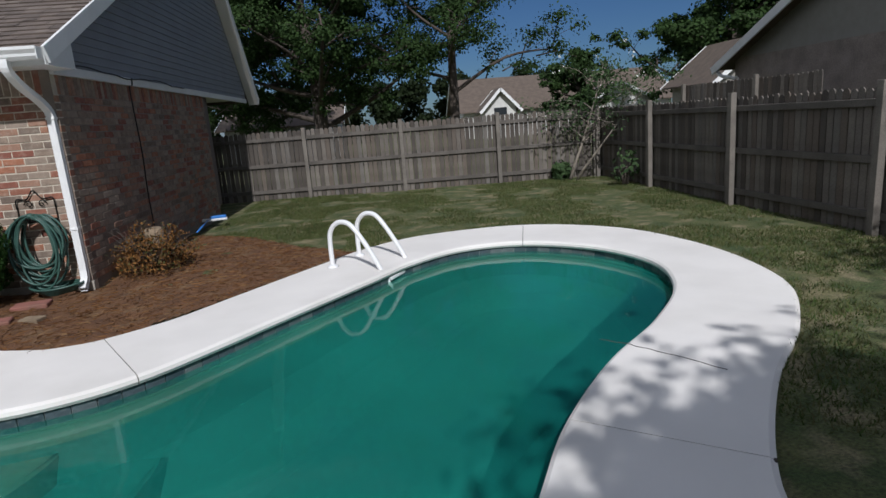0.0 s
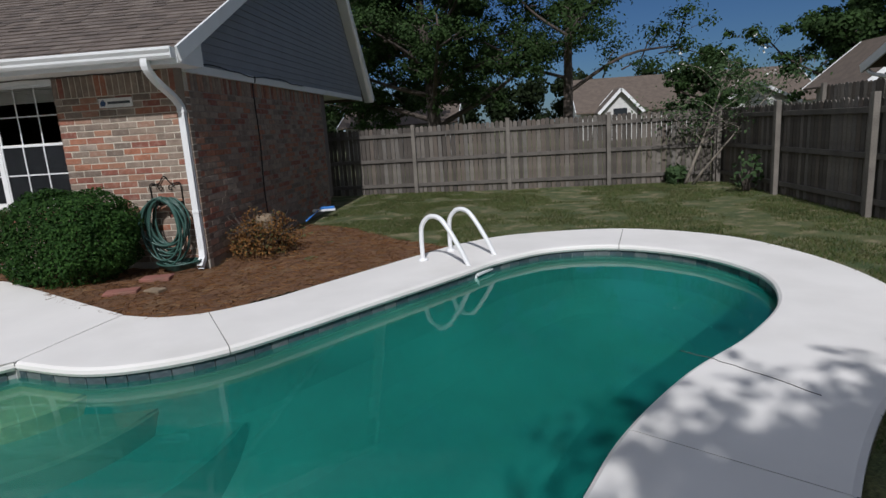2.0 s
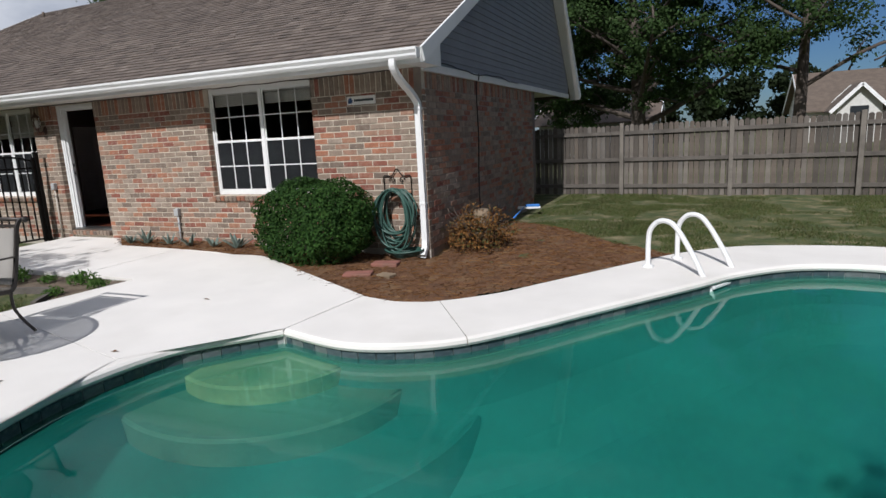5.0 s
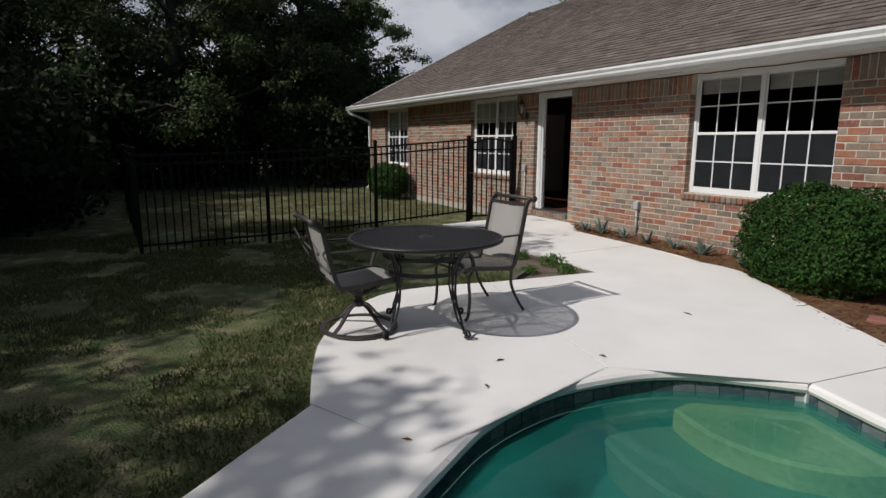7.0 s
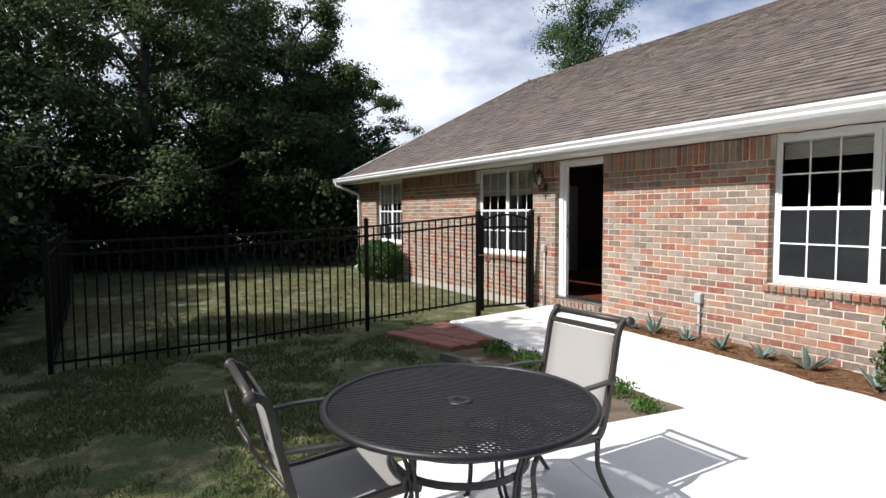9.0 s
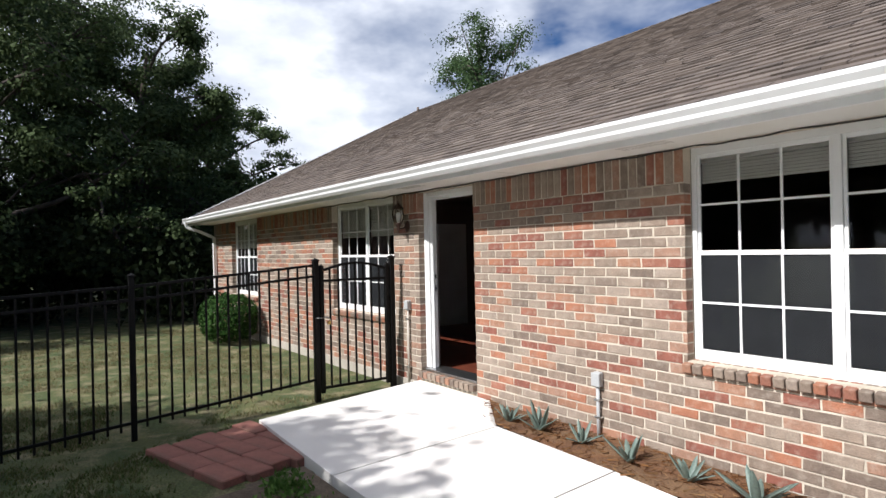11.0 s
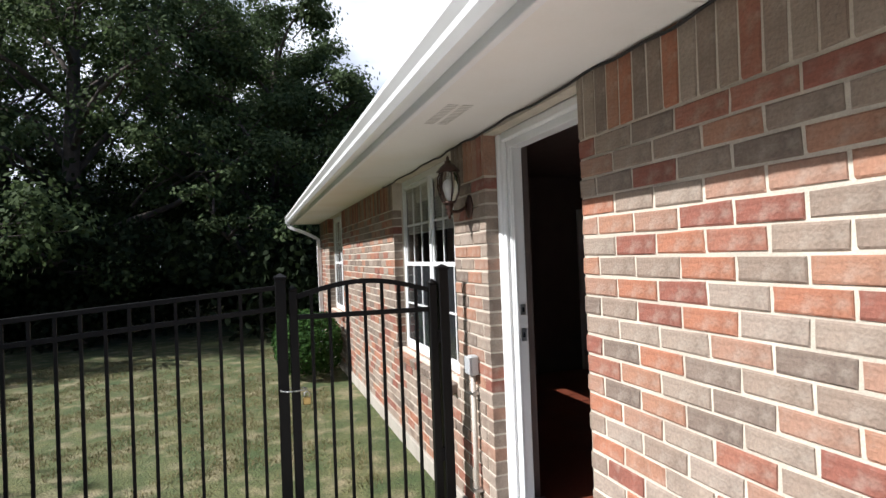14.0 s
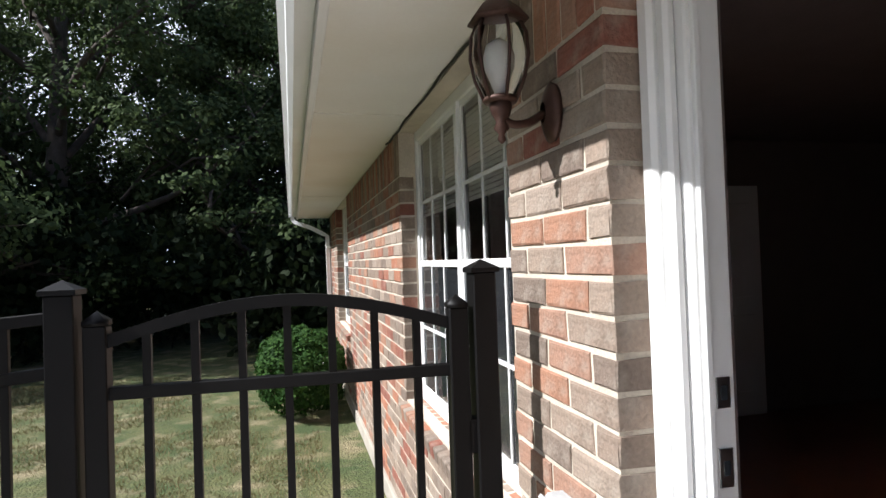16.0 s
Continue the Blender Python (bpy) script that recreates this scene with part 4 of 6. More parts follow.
downspout("downspout", [tuple(p) for p in spline([(-0.08, -0.59, 2.46), (-0.08, -0.58, 2.36), (-0.07, -0.42, 2.22), (-0.06, -0.20, 2.10), (-0.05, -0.06, 1.98), (-0.05, -0.045, 1.85)], 4)]
          + [(-0.05, -0.045, 0.24), (-0.045, -0.07, 0.14), (-0.03, -0.19, 0.05)], "white corrugated downspout with an elbow at the foot")
downspout("downspout", [tuple(p) for p in spline([(R_WEST + 0.1, -0.59, 2.46), (R_WEST + 0.1, -0.56, 2.36), (R_WEST + 0.2, -0.30, 2.25), (WEST + 0.1, -0.06, 2.1)], 4)] + [(WEST + 0.1, -0.045, 0.2), (WEST + 0.1, -0.07, 0.12), (WEST + 0.1, -0.19, 0.05)], "white downspout at the far end of the eave")

# cable stapled along the top of the wall
g = Geo()
cpts = []
for i in range(60):
    x = -0.3 - i * 0.16
    cpts.append((x, -0.014, 2.409 + 0.006 * math.sin(i * 1.3) + 0.005 * math.sin(i * 2.9)))
g.tube(spline(cpts, 3), 0.0065, 5)
solo("cable", g, M_CABLE, "thin black cable stapled under the soffit", "cable")
# cable looped along the frieze of the end wall, with a drop down the bricks
g = Geo()
g.tube(spline([(0.058, 0.25 + 0.3 * i, 2.475 + 0.022 * math.sin(i * 0.9) - 0.01 * math.cos(i * 2.3)) for i in range(14)], 4), 0.008, 5)
run = thing("wall_cable", "black cable along the frieze and down the shaded bricks", "cable")
part("frieze_run", g, M_CABLE, run)
g = Geo()
g.tube(spline([(0.055, 1.98, 2.47), (0.052, 1.97, 2.38), (0.012, 1.96, 2.30), (0.012, 1.99, 1.5), (0.012, 1.93, 0.8), (0.012, 1.97, 0.05)], 5), 0.009, 5)
part("drop", g, M_CABLE, run)


# ---- windows ----
def window_unit(name, x0, x1, z0, z1, units, label, blind):
    t = thing(name, label, "window", kind="structure")
    y0 = 0.105
    g = Geo()
    fr = 0.038
    for a, b in ((x0 + 0.002, x0 + fr), (x1 - fr, x1 - 0.002)):
        g.box(a, y0 - 0.003, z0, b, y0 + 0.045, z1, 0.003)
    for a, b in ((z0, z0 + 0.05), (z1 - 0.055, z1)):
        g.box(x0 + fr, y0 - 0.002, a, x1 - fr, y0 + 0.044, b, 0.003)
    part("window_frame", g, M_WHITE, t)
    w = (x1 - x0) / units
    zm = (z0 + z1) / 2
    for u in range(units):
        a, b = x0 + u * w, x0 + (u + 1) * w
        if u:
            g = Geo()
            g.box(a - 0.024, y0 - 0.004, z0 + 0.05, a + 0.024, y0 + 0.046, z1 - 0.055, 0.003)
            part("mullion", g, M_WHITE, t)
        la, lb = a + 0.040 if u == 0 else a + 0.026, b - 0.040 if u == units - 1 else b - 0.026
        for sash, (s0, s1, yy) in (("lower_sash", (z0 + 0.05, zm + 0.02, y0)), ("upper_sash", (zm - 0.01, z1 - 0.055, y0 + 0.012))):
            g = Geo()
            st = 0.022
            for q0, q1 in ((la, la + st), (lb - st, lb)):
                g.box(q0, yy, s0, q1, yy + 0.025, s1, 0.002)
            for q0, q1 in ((s0, s0 + 0.034), (s1 - 0.03, s1)):
                g.box(la + st, yy + 0.001, q0, lb - st, yy + 0.024, q1, 0.002)
            sob = part(sash, g, M_WHITE, t)
            g = Geo()
            for c in (1, 2):
                xx = la + st + (lb - la - 2 * st) * c / 3
                g.box(xx - 0.008, yy + 0.001, s0 + 0.034, xx + 0.008, yy + 0.007, s1 - 0.03)
            zz = (s0 + s1) / 2
            g.box(la + st, yy + 0.0015, zz - 0.008, lb - st, yy + 0.0065, zz + 0.008)
            part("glazing_bar", g, M_WHITE, sob)
            g = Geo()
            g.add([(la + st, yy + 0.008, s0 + 0.034), (lb - st, yy + 0.008, s0 + 0.034), (lb - st, yy + 0.008, s1 - 0.03), (la + st, yy + 0.008, s1 - 0.03)], [(0, 1, 2, 3)])
            pn = part("pane", g, M_GLASS, sob)
            pn.visible_shadow = False
        g = Geo()
        g.add([(la + 0.02, y0 + 0.0115, z0 + 0.09), (lb - 0.02, y0 + 0.0115, z0 + 0.09), (lb - 0.02, y0 + 0.0115, zm), (la + 0.02, y0 + 0.0115, zm)], [(0, 1, 2, 3)])
        part("insect_screen", g, M_SCREEN, t, "dark grey mesh screen")
        # raised blind: a stack of slats under a head rail
        g = Geo()
        g.box(la, y0 + 0.08, z1 - 0.11, lb, y0 + 0.13, z1 - 0.06, 0.004)
        nsl = int(blind / 0.022)
        for i in range(nsl):
            g.box(la + 0.01, y0 + 0.095 + 0.002 * (i % 2), z1 - 0.115 - i * 0.022 - 0.0195, lb - 0.01, y0 + 0.1 + 0.002 * (i % 2), z1 - 0.115 - i * 0.022)
        part("blind", g, M_BLIND, t, "raised cream slatted blind")
    # rowlock brick sill
    sill = part("window_sill", Geo().box(x0 - 0.015, 0.012, z0 - 0.075, x1 + 0.015, 0.11, z0 - 0.02), M_MORTAR, t, "sloping brick sill")
    nb = int((x1 - x0 + 0.06) / 0.0795)
    sme = Geo().box(-0.0345, -0.045, -0.055, 0.0345, 0.105, 0.012, 0.006).mesh("brick")
    sme.materials.append(M_BRICK)
    for i in range(nb):
        ob = new("brick", sme)
        ob.parent = sill
        ob.matrix_local = Matrix.Translation((x0 - 0.03 + (i + 0.5) * 0.0795, 0, z0 - 0.022)) @ Matrix.Rotation(radians(8), 4, "X")
    return t


window_unit("window_1", -3.60, -1.68, 0.84, 2.42, 2, "white double-hung twin window with grids, raised blinds", 0.16)
window_unit("window_2", -9.40, -7.64, 0.84, 2.42, 2, "white double-hung twin window behind the iron gate", 0.40)
window_unit("window_3", -14.38, -12.76, 0.84, 2.42, 2, "white double-hung twin window at the house end", 0.5)

# ---- door ----
door = thing("door_1", "open back doorway with white frame and dark room behind", "doorway", kind="structure")
g = Geo()
g.box(-7.02, 0.118, 0.27, -6.965, 0.20, 2.365, 0.004)
g.box(-6.075, 0.118, 0.27, -6.032, 0.20, 2.365, 0.004)
g.box(-6.965, 0.119, 2.31, -6.075, 0.199, 2.364, 0.004)
part("door_frame", g, M_WHITE, door)
g = Geo()
g.box(-7.067, 0.078, 0.27, -7.02, 0.117, 2.40, 0.010)
g.box(-7.02, 0.09, 0.27, -6.985, 0.117, 2.40, 0.008)
g.box(-6.085, 0.078, 0.27, -6.033, 0.117, 2.40, 0.010)
g.box(-6.985, 0.079, 2.345, -6.085, 0.116, 2.40, 0.010)
part("brick_moulding", g, M_WHITE, door)
g = Geo()
g.box(-6.965, 0.128, 0.27, -6.952, 0.142, 2.31, 0.002)
part("door_stop", g, M_WHITE, door)
g = Geo()
g.box(-7.018, 0.03, 0.245, -6.076, 0.29, 0.272, 0.004)
part("threshold", g, M_STEEL, door, "worn metal threshold")
g = Geo()
g.box(-7.06, 0.01, 0.12, -6.04, 0.2, 0.235)
sl = part("door_sill", g, M_MORTAR, door, "brick rowlock step under the door")
sme = Geo().box(-0.0345, -0.045, -0.06, 0.0345, 0.12, 0.012, 0.005).mesh("brick")
sme.materials.append(M_BRICK)
for i in range(12):
    ob = new("brick", sme)
    ob.parent = sl
    ob.matrix_local = Matrix.Translation((-7.025 + i * 0.0865, 0, 0.228))
for zz, hh in ((1.38, 0.06), (1.235, 0.075)):
    g = Geo()
    g.box(-6.966, 0.155, zz - hh / 2, -6.962, 0.187, zz + hh / 2, 0.001)
    sp = part("strike_plate", g, M_STEEL, door, "metal strike plate")
    part("keyhole", Geo().box(-6.964, 0.164, zz - 0.014, -6.9608, 0.178, zz + 0.014), M_NDARK, sp)

# room behind the openings
room = thing("room", "dim room with reddish floor behind the doorway", "room", kind="structure")
g = Geo()
g.box(WEST + 0.05, 0.285, 0.15, -0.15, 6.0, 0.245)
part("room_floor", g, M_WOODFLOOR, room)
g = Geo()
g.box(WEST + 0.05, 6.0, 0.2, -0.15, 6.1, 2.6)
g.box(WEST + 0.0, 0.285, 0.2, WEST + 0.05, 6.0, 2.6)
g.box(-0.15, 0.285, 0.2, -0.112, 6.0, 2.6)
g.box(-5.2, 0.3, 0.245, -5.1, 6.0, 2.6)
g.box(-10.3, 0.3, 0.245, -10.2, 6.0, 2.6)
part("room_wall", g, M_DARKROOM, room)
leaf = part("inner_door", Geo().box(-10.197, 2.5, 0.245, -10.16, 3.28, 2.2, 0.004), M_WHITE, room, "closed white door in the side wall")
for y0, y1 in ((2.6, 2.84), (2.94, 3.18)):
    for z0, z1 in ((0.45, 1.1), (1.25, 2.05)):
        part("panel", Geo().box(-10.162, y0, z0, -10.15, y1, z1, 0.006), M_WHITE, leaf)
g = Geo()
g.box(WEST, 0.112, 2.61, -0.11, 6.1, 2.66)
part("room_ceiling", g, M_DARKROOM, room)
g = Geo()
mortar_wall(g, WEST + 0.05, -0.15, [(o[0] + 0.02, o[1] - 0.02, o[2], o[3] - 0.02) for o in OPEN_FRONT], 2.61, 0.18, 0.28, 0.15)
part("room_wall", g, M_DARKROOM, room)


# ---- wooden fences ----
def wood_fence(name, a, b, height, label, post_step, seed, lead=0.0):
    t = thing(name, label, "wooden fence")
    a, b = Vector((*a, 0)), Vector((*b, 0))
    d = (b - a)
    L = d.length
    d.normalize()
    out = Vector((d.y, -d.x, 0))      # side on which posts and rails stand
    rng = random.Random(seed)
    n = int(L / 0.108)
    pts_me = []
    for var in range(5):
        g = Geo()
        w, h, c, th = 0.0485, height + 0.05, 0.03, 0.008
        r2 = random.Random(var)
        h += r2.uniform(-0.012, 0.012)
        wob = [r2.uniform(-0.003, 0.003) for _ in range(6)]
        prof = [(-w + wob[0], 0), (w + wob[1], 0), (w + wob[2], h - c), (w - c, h), (-w + c, h), (-w + wob[3], h - c)]
        k = len(prof)
        g.add([(x, -th, z) for x, z in prof] + [(x, th, z) for x, z in prof],
              [tuple(range(k)), tuple(reversed(range(k, 2 * k)))] + [(j, k + j, k + (j + 1) % k, (j + 1) % k) for j in range(k)])
        me = g.mesh("picket")
        me.materials.append(M_WOOD)
        pts_me.append(me)
    ang = math.atan2(d.y, d.x)
    for i in range(n):
        ob = new("picket", pts_me[rng.randrange(5)])
        p = a + d * ((i + 0.5) * L / n)
        ob.parent = t
        ob.matrix_local = Matrix.Translation((p.x, p.y, -0.04 + rng.uniform(-0.012, 0.012))) @ Matrix.Rotation(ang + rng.uniform(-0.03, 0.03), 4, "Z") @ Matrix.Rotation(rng.uniform(-0.003, 0.003), 4, "Y")
    for z in (0.18, 0.80, 1.42):
        g = Geo()
        q0, q1 = a + out * 0.03, b + out * 0.03
        g.bar((q0.x, q0.y, z), (q1.x, q1.y, z), 0.04, 0.085, (0, 0, 1), 0.004)
        part("rail", g, M_RAIL, t)
    s = lead
    while s < L + 0.05:
        p = a + d * s + out * 0.095
        g = Geo()
        hh = height + 0.06 + rng.uniform(-0.02, 0.03)
        g.box(-0.045, -0.045, -0.3, 0.045, 0.045, hh, 0.004, Matrix.Translation((p.x, p.y, 0)) @ Matrix.Rotation(ang + rng.uniform(-0.05, 0.05), 4, "Z") @ Matrix.Rotation(rng.uniform(-0.012, 0.012), 4, "X"))
        po = part("post", g, M_POSTWOOD, t)
        s += post_step
    return t


wood_fence("privacy_fence", (-0.9, 7.92), (8.55, 7.12), 1.60, "weathered grey wooden privacy fence with dog-ear pickets", 2.32, 3, 0.15)
wood_fence("privacy_fence", (8.62, 7.1), (9.05, -7.5), 1.58, "weathered wooden privacy fence in shade with pale posts", 2.62, 4, 0.15)
# narrow dark gate between house and fence
gate2 = thing("side_gate", "narrow dark wooden gate beside the house", "gate")
for i in range(6):
    g = Geo()
    g.box(-0.06, -0.01, 0.02, 0.06, 0.01, 1.62, 0.003, Matrix.Translation((-1.12 + i * 0.13, 6.6, 0)))
    part("board", g, M_RAIL, gate2)
for z in (0.35, 1.3):
    part("rail", Geo().bar((-1.18, 6.63, z), (-0.42, 6.63, z), 0.04, 0.085, (0, 0, 1), 0.004), M_RAIL, gate2)

# ---- iron fence and gate ----
# plan point and rise of the fence line over the lawn's lowest end
IRON = [(-7.53, -1.145, 0.215), (-7.35, -3.08, 0.08), (-7.05, -4.95, 0.015), (-6.98, -6.70, -0.02)]
IRON2 = [(-6.98, -6.70, -0.02), (-8.8, -6.76, -0.02), (-10.65, -6.82, -0.02), (-12.5, -6.88, -0.02)]
iron = thing("iron_fence", "black metal picket fence", "metal fence")
FZ = -0.03


def iron_post(p, h, parent, name="post", s=0.05, ball=True):
    g = Geo()
    g.box(-s / 2, -s / 2, FZ - 0.1, s / 2, s / 2, h, 0.003, Matrix.Translation((p[0], p[1], 0)))
    ob = part(name, g, M_IRON, parent)
    g = Geo()
    g.add([(-s * 0.62, -s * 0.62, h), (s * 0.62, -s * 0.62, h), (s * 0.62, s * 0.62, h), (-s * 0.62, s * 0.62, h), (-s * 0.62, -s * 0.62, h + 0.012), (s * 0.62, -s * 0.62, h + 0.012), (s * 0.62, s * 0.62, h + 0.012), (-s * 0.62, s * 0.62, h + 0.012), (0, 0, h + 0.035)],
          [(3, 2, 1, 0), (0, 1, 5, 4), (1, 2, 6, 5), (2, 3, 7, 6), (3, 0, 4, 7), (4, 5, 8), (5, 6, 8), (6, 7, 8), (7, 4, 8)])
    for i, v in enumerate(g.v):
        g.v[i] = (v[0] + p[0], v[1] + p[1], v[2])
    part("post_cap", g, M_IRON, ob)
    return ob


def iron_run(line, parent, top=1.34):
    pk = Geo().box(-0.009, -0.009, FZ + 0.03, 0.009, 0.009, top, 0.001).mesh("picket")
    pk.materials.append(M_IRON)
    for a, b in zip(line, line[1:]):
        va, vb = Vector(a), Vector(b)
        n = round((vb - va).length / 0.112)
        ang = math.atan2((vb - va).y, (vb - va).x)
        for i in range(1, n):
            p = va + (vb - va) * i / n
            ob = new("picket", pk)
            ob.parent = parent
            ob.matrix_local = Matrix.Translation(p) @ Matrix.Rotation(ang, 4, "Z")
        for z, f in ((0.10, 0.6), (top - 0.125, 1.0), (top, 1.0)):
            g = Geo()
            g.bar((a[0], a[1], z + f * a[2]), (b[0], b[1], z + f * b[2]), 0.026, 0.028, (0, 0, 1), 0.002)
            part("rail", g, M_IRON, parent)


iron_run(IRON, iron)
iron_run(IRON2, iron)
for p in IRON[1:] + IRON2[1:]:
    iron_post(p, 1.435 + p[2], iron)
iron_post(IRON[0], 1.605, iron, s=0.062)
iron_post((-7.475, -0.145), 1.62, iron, s=0.062)

gate = thing("iron_gate", "black metal garden gate with arched top, closed", "metal gate")
GA, GB = (-7.53, -1.075), (-7.48, -0.215)
for p in (GA, GB):
    g = Geo()
    g.box(-0.025, -0.025, 0.06, 0.025, 0.025, 1.53, 0.003, Matrix.Translation((*p, 0)))
    ob = part("stile", g, M_IRON, gate)
    g = Geo().lathe([(0.036, 1.53), (0.036, 1.542), (0.0, 1.565)], 4, Matrix.Translation((*p, 0)) @ Matrix.Rotation(radians(45), 4, "Z"))
    part("cap", g, M_IRON, ob)
def gp(s, z):
    return (GA[0] + (GB[0] - GA[0]) * s, GA[1] + (GB[1] - GA[1]) * s, z)
g = Geo()
arc = [gp(s / 14, 1.485 + 0.085 * math.sin(math.pi * s / 14)) for s in range(15)]
g.sweep(arc, 0.028, 0.03)
part("arched_rail", g, M_IRON, gate)
for z in (0.12, 1.37):
    g = Geo()
    g.bar(gp(0, z), gp(1, z), 0.028, 0.03, (0, 0, 1), 0.002)
    part("rail", g, M_IRON, gate)
for i in range(1, 8):
    g = Geo()
    g.bar(gp(i / 8, 0.12), gp(i / 8, 1.485 + 0.085 * math.sin(math.pi * i / 8)), 0.019, 0.019, (0, 1, 0))
    part("picket", g, M_IRON, gate)
for z in (0.4, 1.15):
    g = Geo()
    g.box(-7.50, -0.20, z, -7.455, -0.16, z + 0.09, 0.004)
    part("hinge", g, M_IRON, gate)
lock = thing("padlock", "small brass padlock with chain on the gate", "padlock")
g = Geo()
g.box(-0.012, -0.022, 0, 0.012, 0.022, 0.045, 0.004, Matrix.Translation((-7.455, -1.02, 0.86)))
part("body", g, M_BRASS, lock)
g = Geo()
g.tube([(-7.455, -1.035, 0.90), (-7.455, -1.035, 0.925), (-7.455, -1.02, 0.94), (-7.455, -1.005, 0.925), (-7.455, -1.005, 0.90)], 0.004, 6)
part("shackle", g, M_STEEL, lock)
g = Geo()
for i in range(9):
    a = i * 2 * math.pi / 9
    g.tube([(-7.49 + 0.05 * math.cos(a + 0.7 * s), -1.09 + 0.075 * math.sin(a + 0.7 * s), 0.945 + 0.004 * (s % 2)) for s in (0, 0.33, 0.66, 1)], 0.004, 5)
part("chain", g, M_STEEL, lock)

# ---- pool ladder ----
ladder = thing("pool_ladder", "white plastic pool ladder with two curved rails", "pool ladder")
A, B = Vector((2.71, -0.06, 0)), Vector((3.0, 0.44, 0))
inw = Vector((0.84, -0.50, 0)).normalized()
foot_in = 0.92
for base in (A, B):
    prof = [(0, 0), (0, 0.30), (0.03, 0.44), (0.13, 0.53), (0.26, 0.53), (0.37, 0.44), (0.54, 0.20), (0.67, -0.03), (0.75, -0.19), (0.77, -0.5), (0.77, -1.0)]
    pts = spline([base + inw * s + Vector((0, 0, z)) for s, z in prof], 5)
    part("rail", Geo().tube(pts, 0.028, 12), M_PLASTIC, ladder)
    part("escutcheon", Geo().lathe([(0.065, -0.002), (0.065, 0.012), (0.04, 0.03), (0.03, 0.03)], 16, Matrix.Translation(base)), M_PLASTIC, ladder)
for z in (-0.105, -0.38, -0.68):
    a = A + inw * 0.73 + Vector((0, 0, z))
    b = B + inw * 0.73 + Vector((0, 0, z))
    part("tread", Geo().bar(a, b, 0.11, 0.035, (0, 0, 1), 0.008), M_PLASTIC, ladder)

# ---- plants ----
def leaves_on_ellipsoid(center, rad, n, seed, rough=0.08, fill=0.25, bottom=-0.85, square=2.0):
    rng = np.random.default_rng(seed)
    d = rng.normal(size=(n * 2, 3))
    d /= np.linalg.norm(d, axis=1)[:, None]
    d = d[d[:, 2] > bottom][:n]
    lump = np.array([1 + rough * (noise.noise(Vector(v) * 2.3) + 0.6 * noise.noise(Vector(v) * 6.0)) for v in d])
    lump /= (np.abs(d) ** square).sum(axis=1) ** (1 / square)
    r = lump * (1 - fill * rng.random(len(d)) ** 2)
    return np.array(center) + d * r[:, None] * np.array(rad), d


def round_bush(name, center, rad, n, leaf, label, seed, material=M_LEAF_BOX):
    t = thing(name, label, "bush", Matrix.Translation((center[0], center[1], 0)))
    c = (0, 0, center[2])
    pts, d = leaves_on_ellipsoid(c, rad, n, seed, 0.13, square=2.7)
    me = quads_mesh("foliage", pts, seed, leaf, 0.55, normal=d + np.array([0, 0, 0.2]), mess=0.6)
    part("foliage", me, material, t)
    g = Geo()
    rng = random.Random(seed)
    for i in range(14):
        a = rng.uniform(0, 6.28)
        q = Vector((math.cos(a) * rad[0] * 0.55, math.sin(a) * rad[1] * 0.55, center[2] + rng.uniform(-0.1, 0.35) * rad[2]))
        g.tube([(0.05 * math.cos(a), 0.05 * math.sin(a), 0.0), q * 0.5, q], [0.014, 0.01, 0.005], 5)
    part("stem", g, M_BARK, t)
    return t


round_bush("boxwood_bush", (-1.40, -0.55, 0.53), (0.78, 0.56, 0.56), 24000, 0.042, "dense clipped dark green round shrub by the brick wall", 21)
round_bush("boxwood_bush", (-12.9, -0.55, 0.46), (0.66, 0.48, 0.46), 9000, 0.055, "round green shrub at the far house window", 22)

dead = thing("withered_shrub", "withered brown shrub round a cut stump", "shrub", Matrix.Translation((0.42, 0.72, 0)))
pts, d = leaves_on_ellipsoid((0, 0, 0.15), (0.46, 0.52, 0.42), 2600, 31, 0.35, 0.6, -0.3)
part("foliage", quads_mesh("foliage", pts, 31, 0.05, 0.5), M_LEAF_DEAD, dead)
g = Geo()
rng = random.Random(31)
for i in range(60):
    a, r = rng.uniform(0, 6.28), rng.uniform(0.2, 0.55)
    g.tube([(0.05 * math.cos(a), 0.05 * math.sin(a), 0), (r * 0.6 * math.cos(a), r * 0.6 * math.sin(a), rng.uniform(0.2, 0.42)), (r * math.cos(a), r * math.sin(a), rng.uniform(0.25, 0.6))], [0.006, 0.004, 0.002], 4)
part("twig", g, M_BARK, dead)
g = Geo()
g.lathe([(0.13, 0), (0.115, 0.2), (0.12, 0.42), (0.11, 0.52), (0.09, 0.535)], 12, Matrix.Translation((0.03, 0.1, 0)) @ Matrix.Rotation(radians(6), 4, "X"))
part("stump", g, M_STUMP, dead, "pale cut stump")


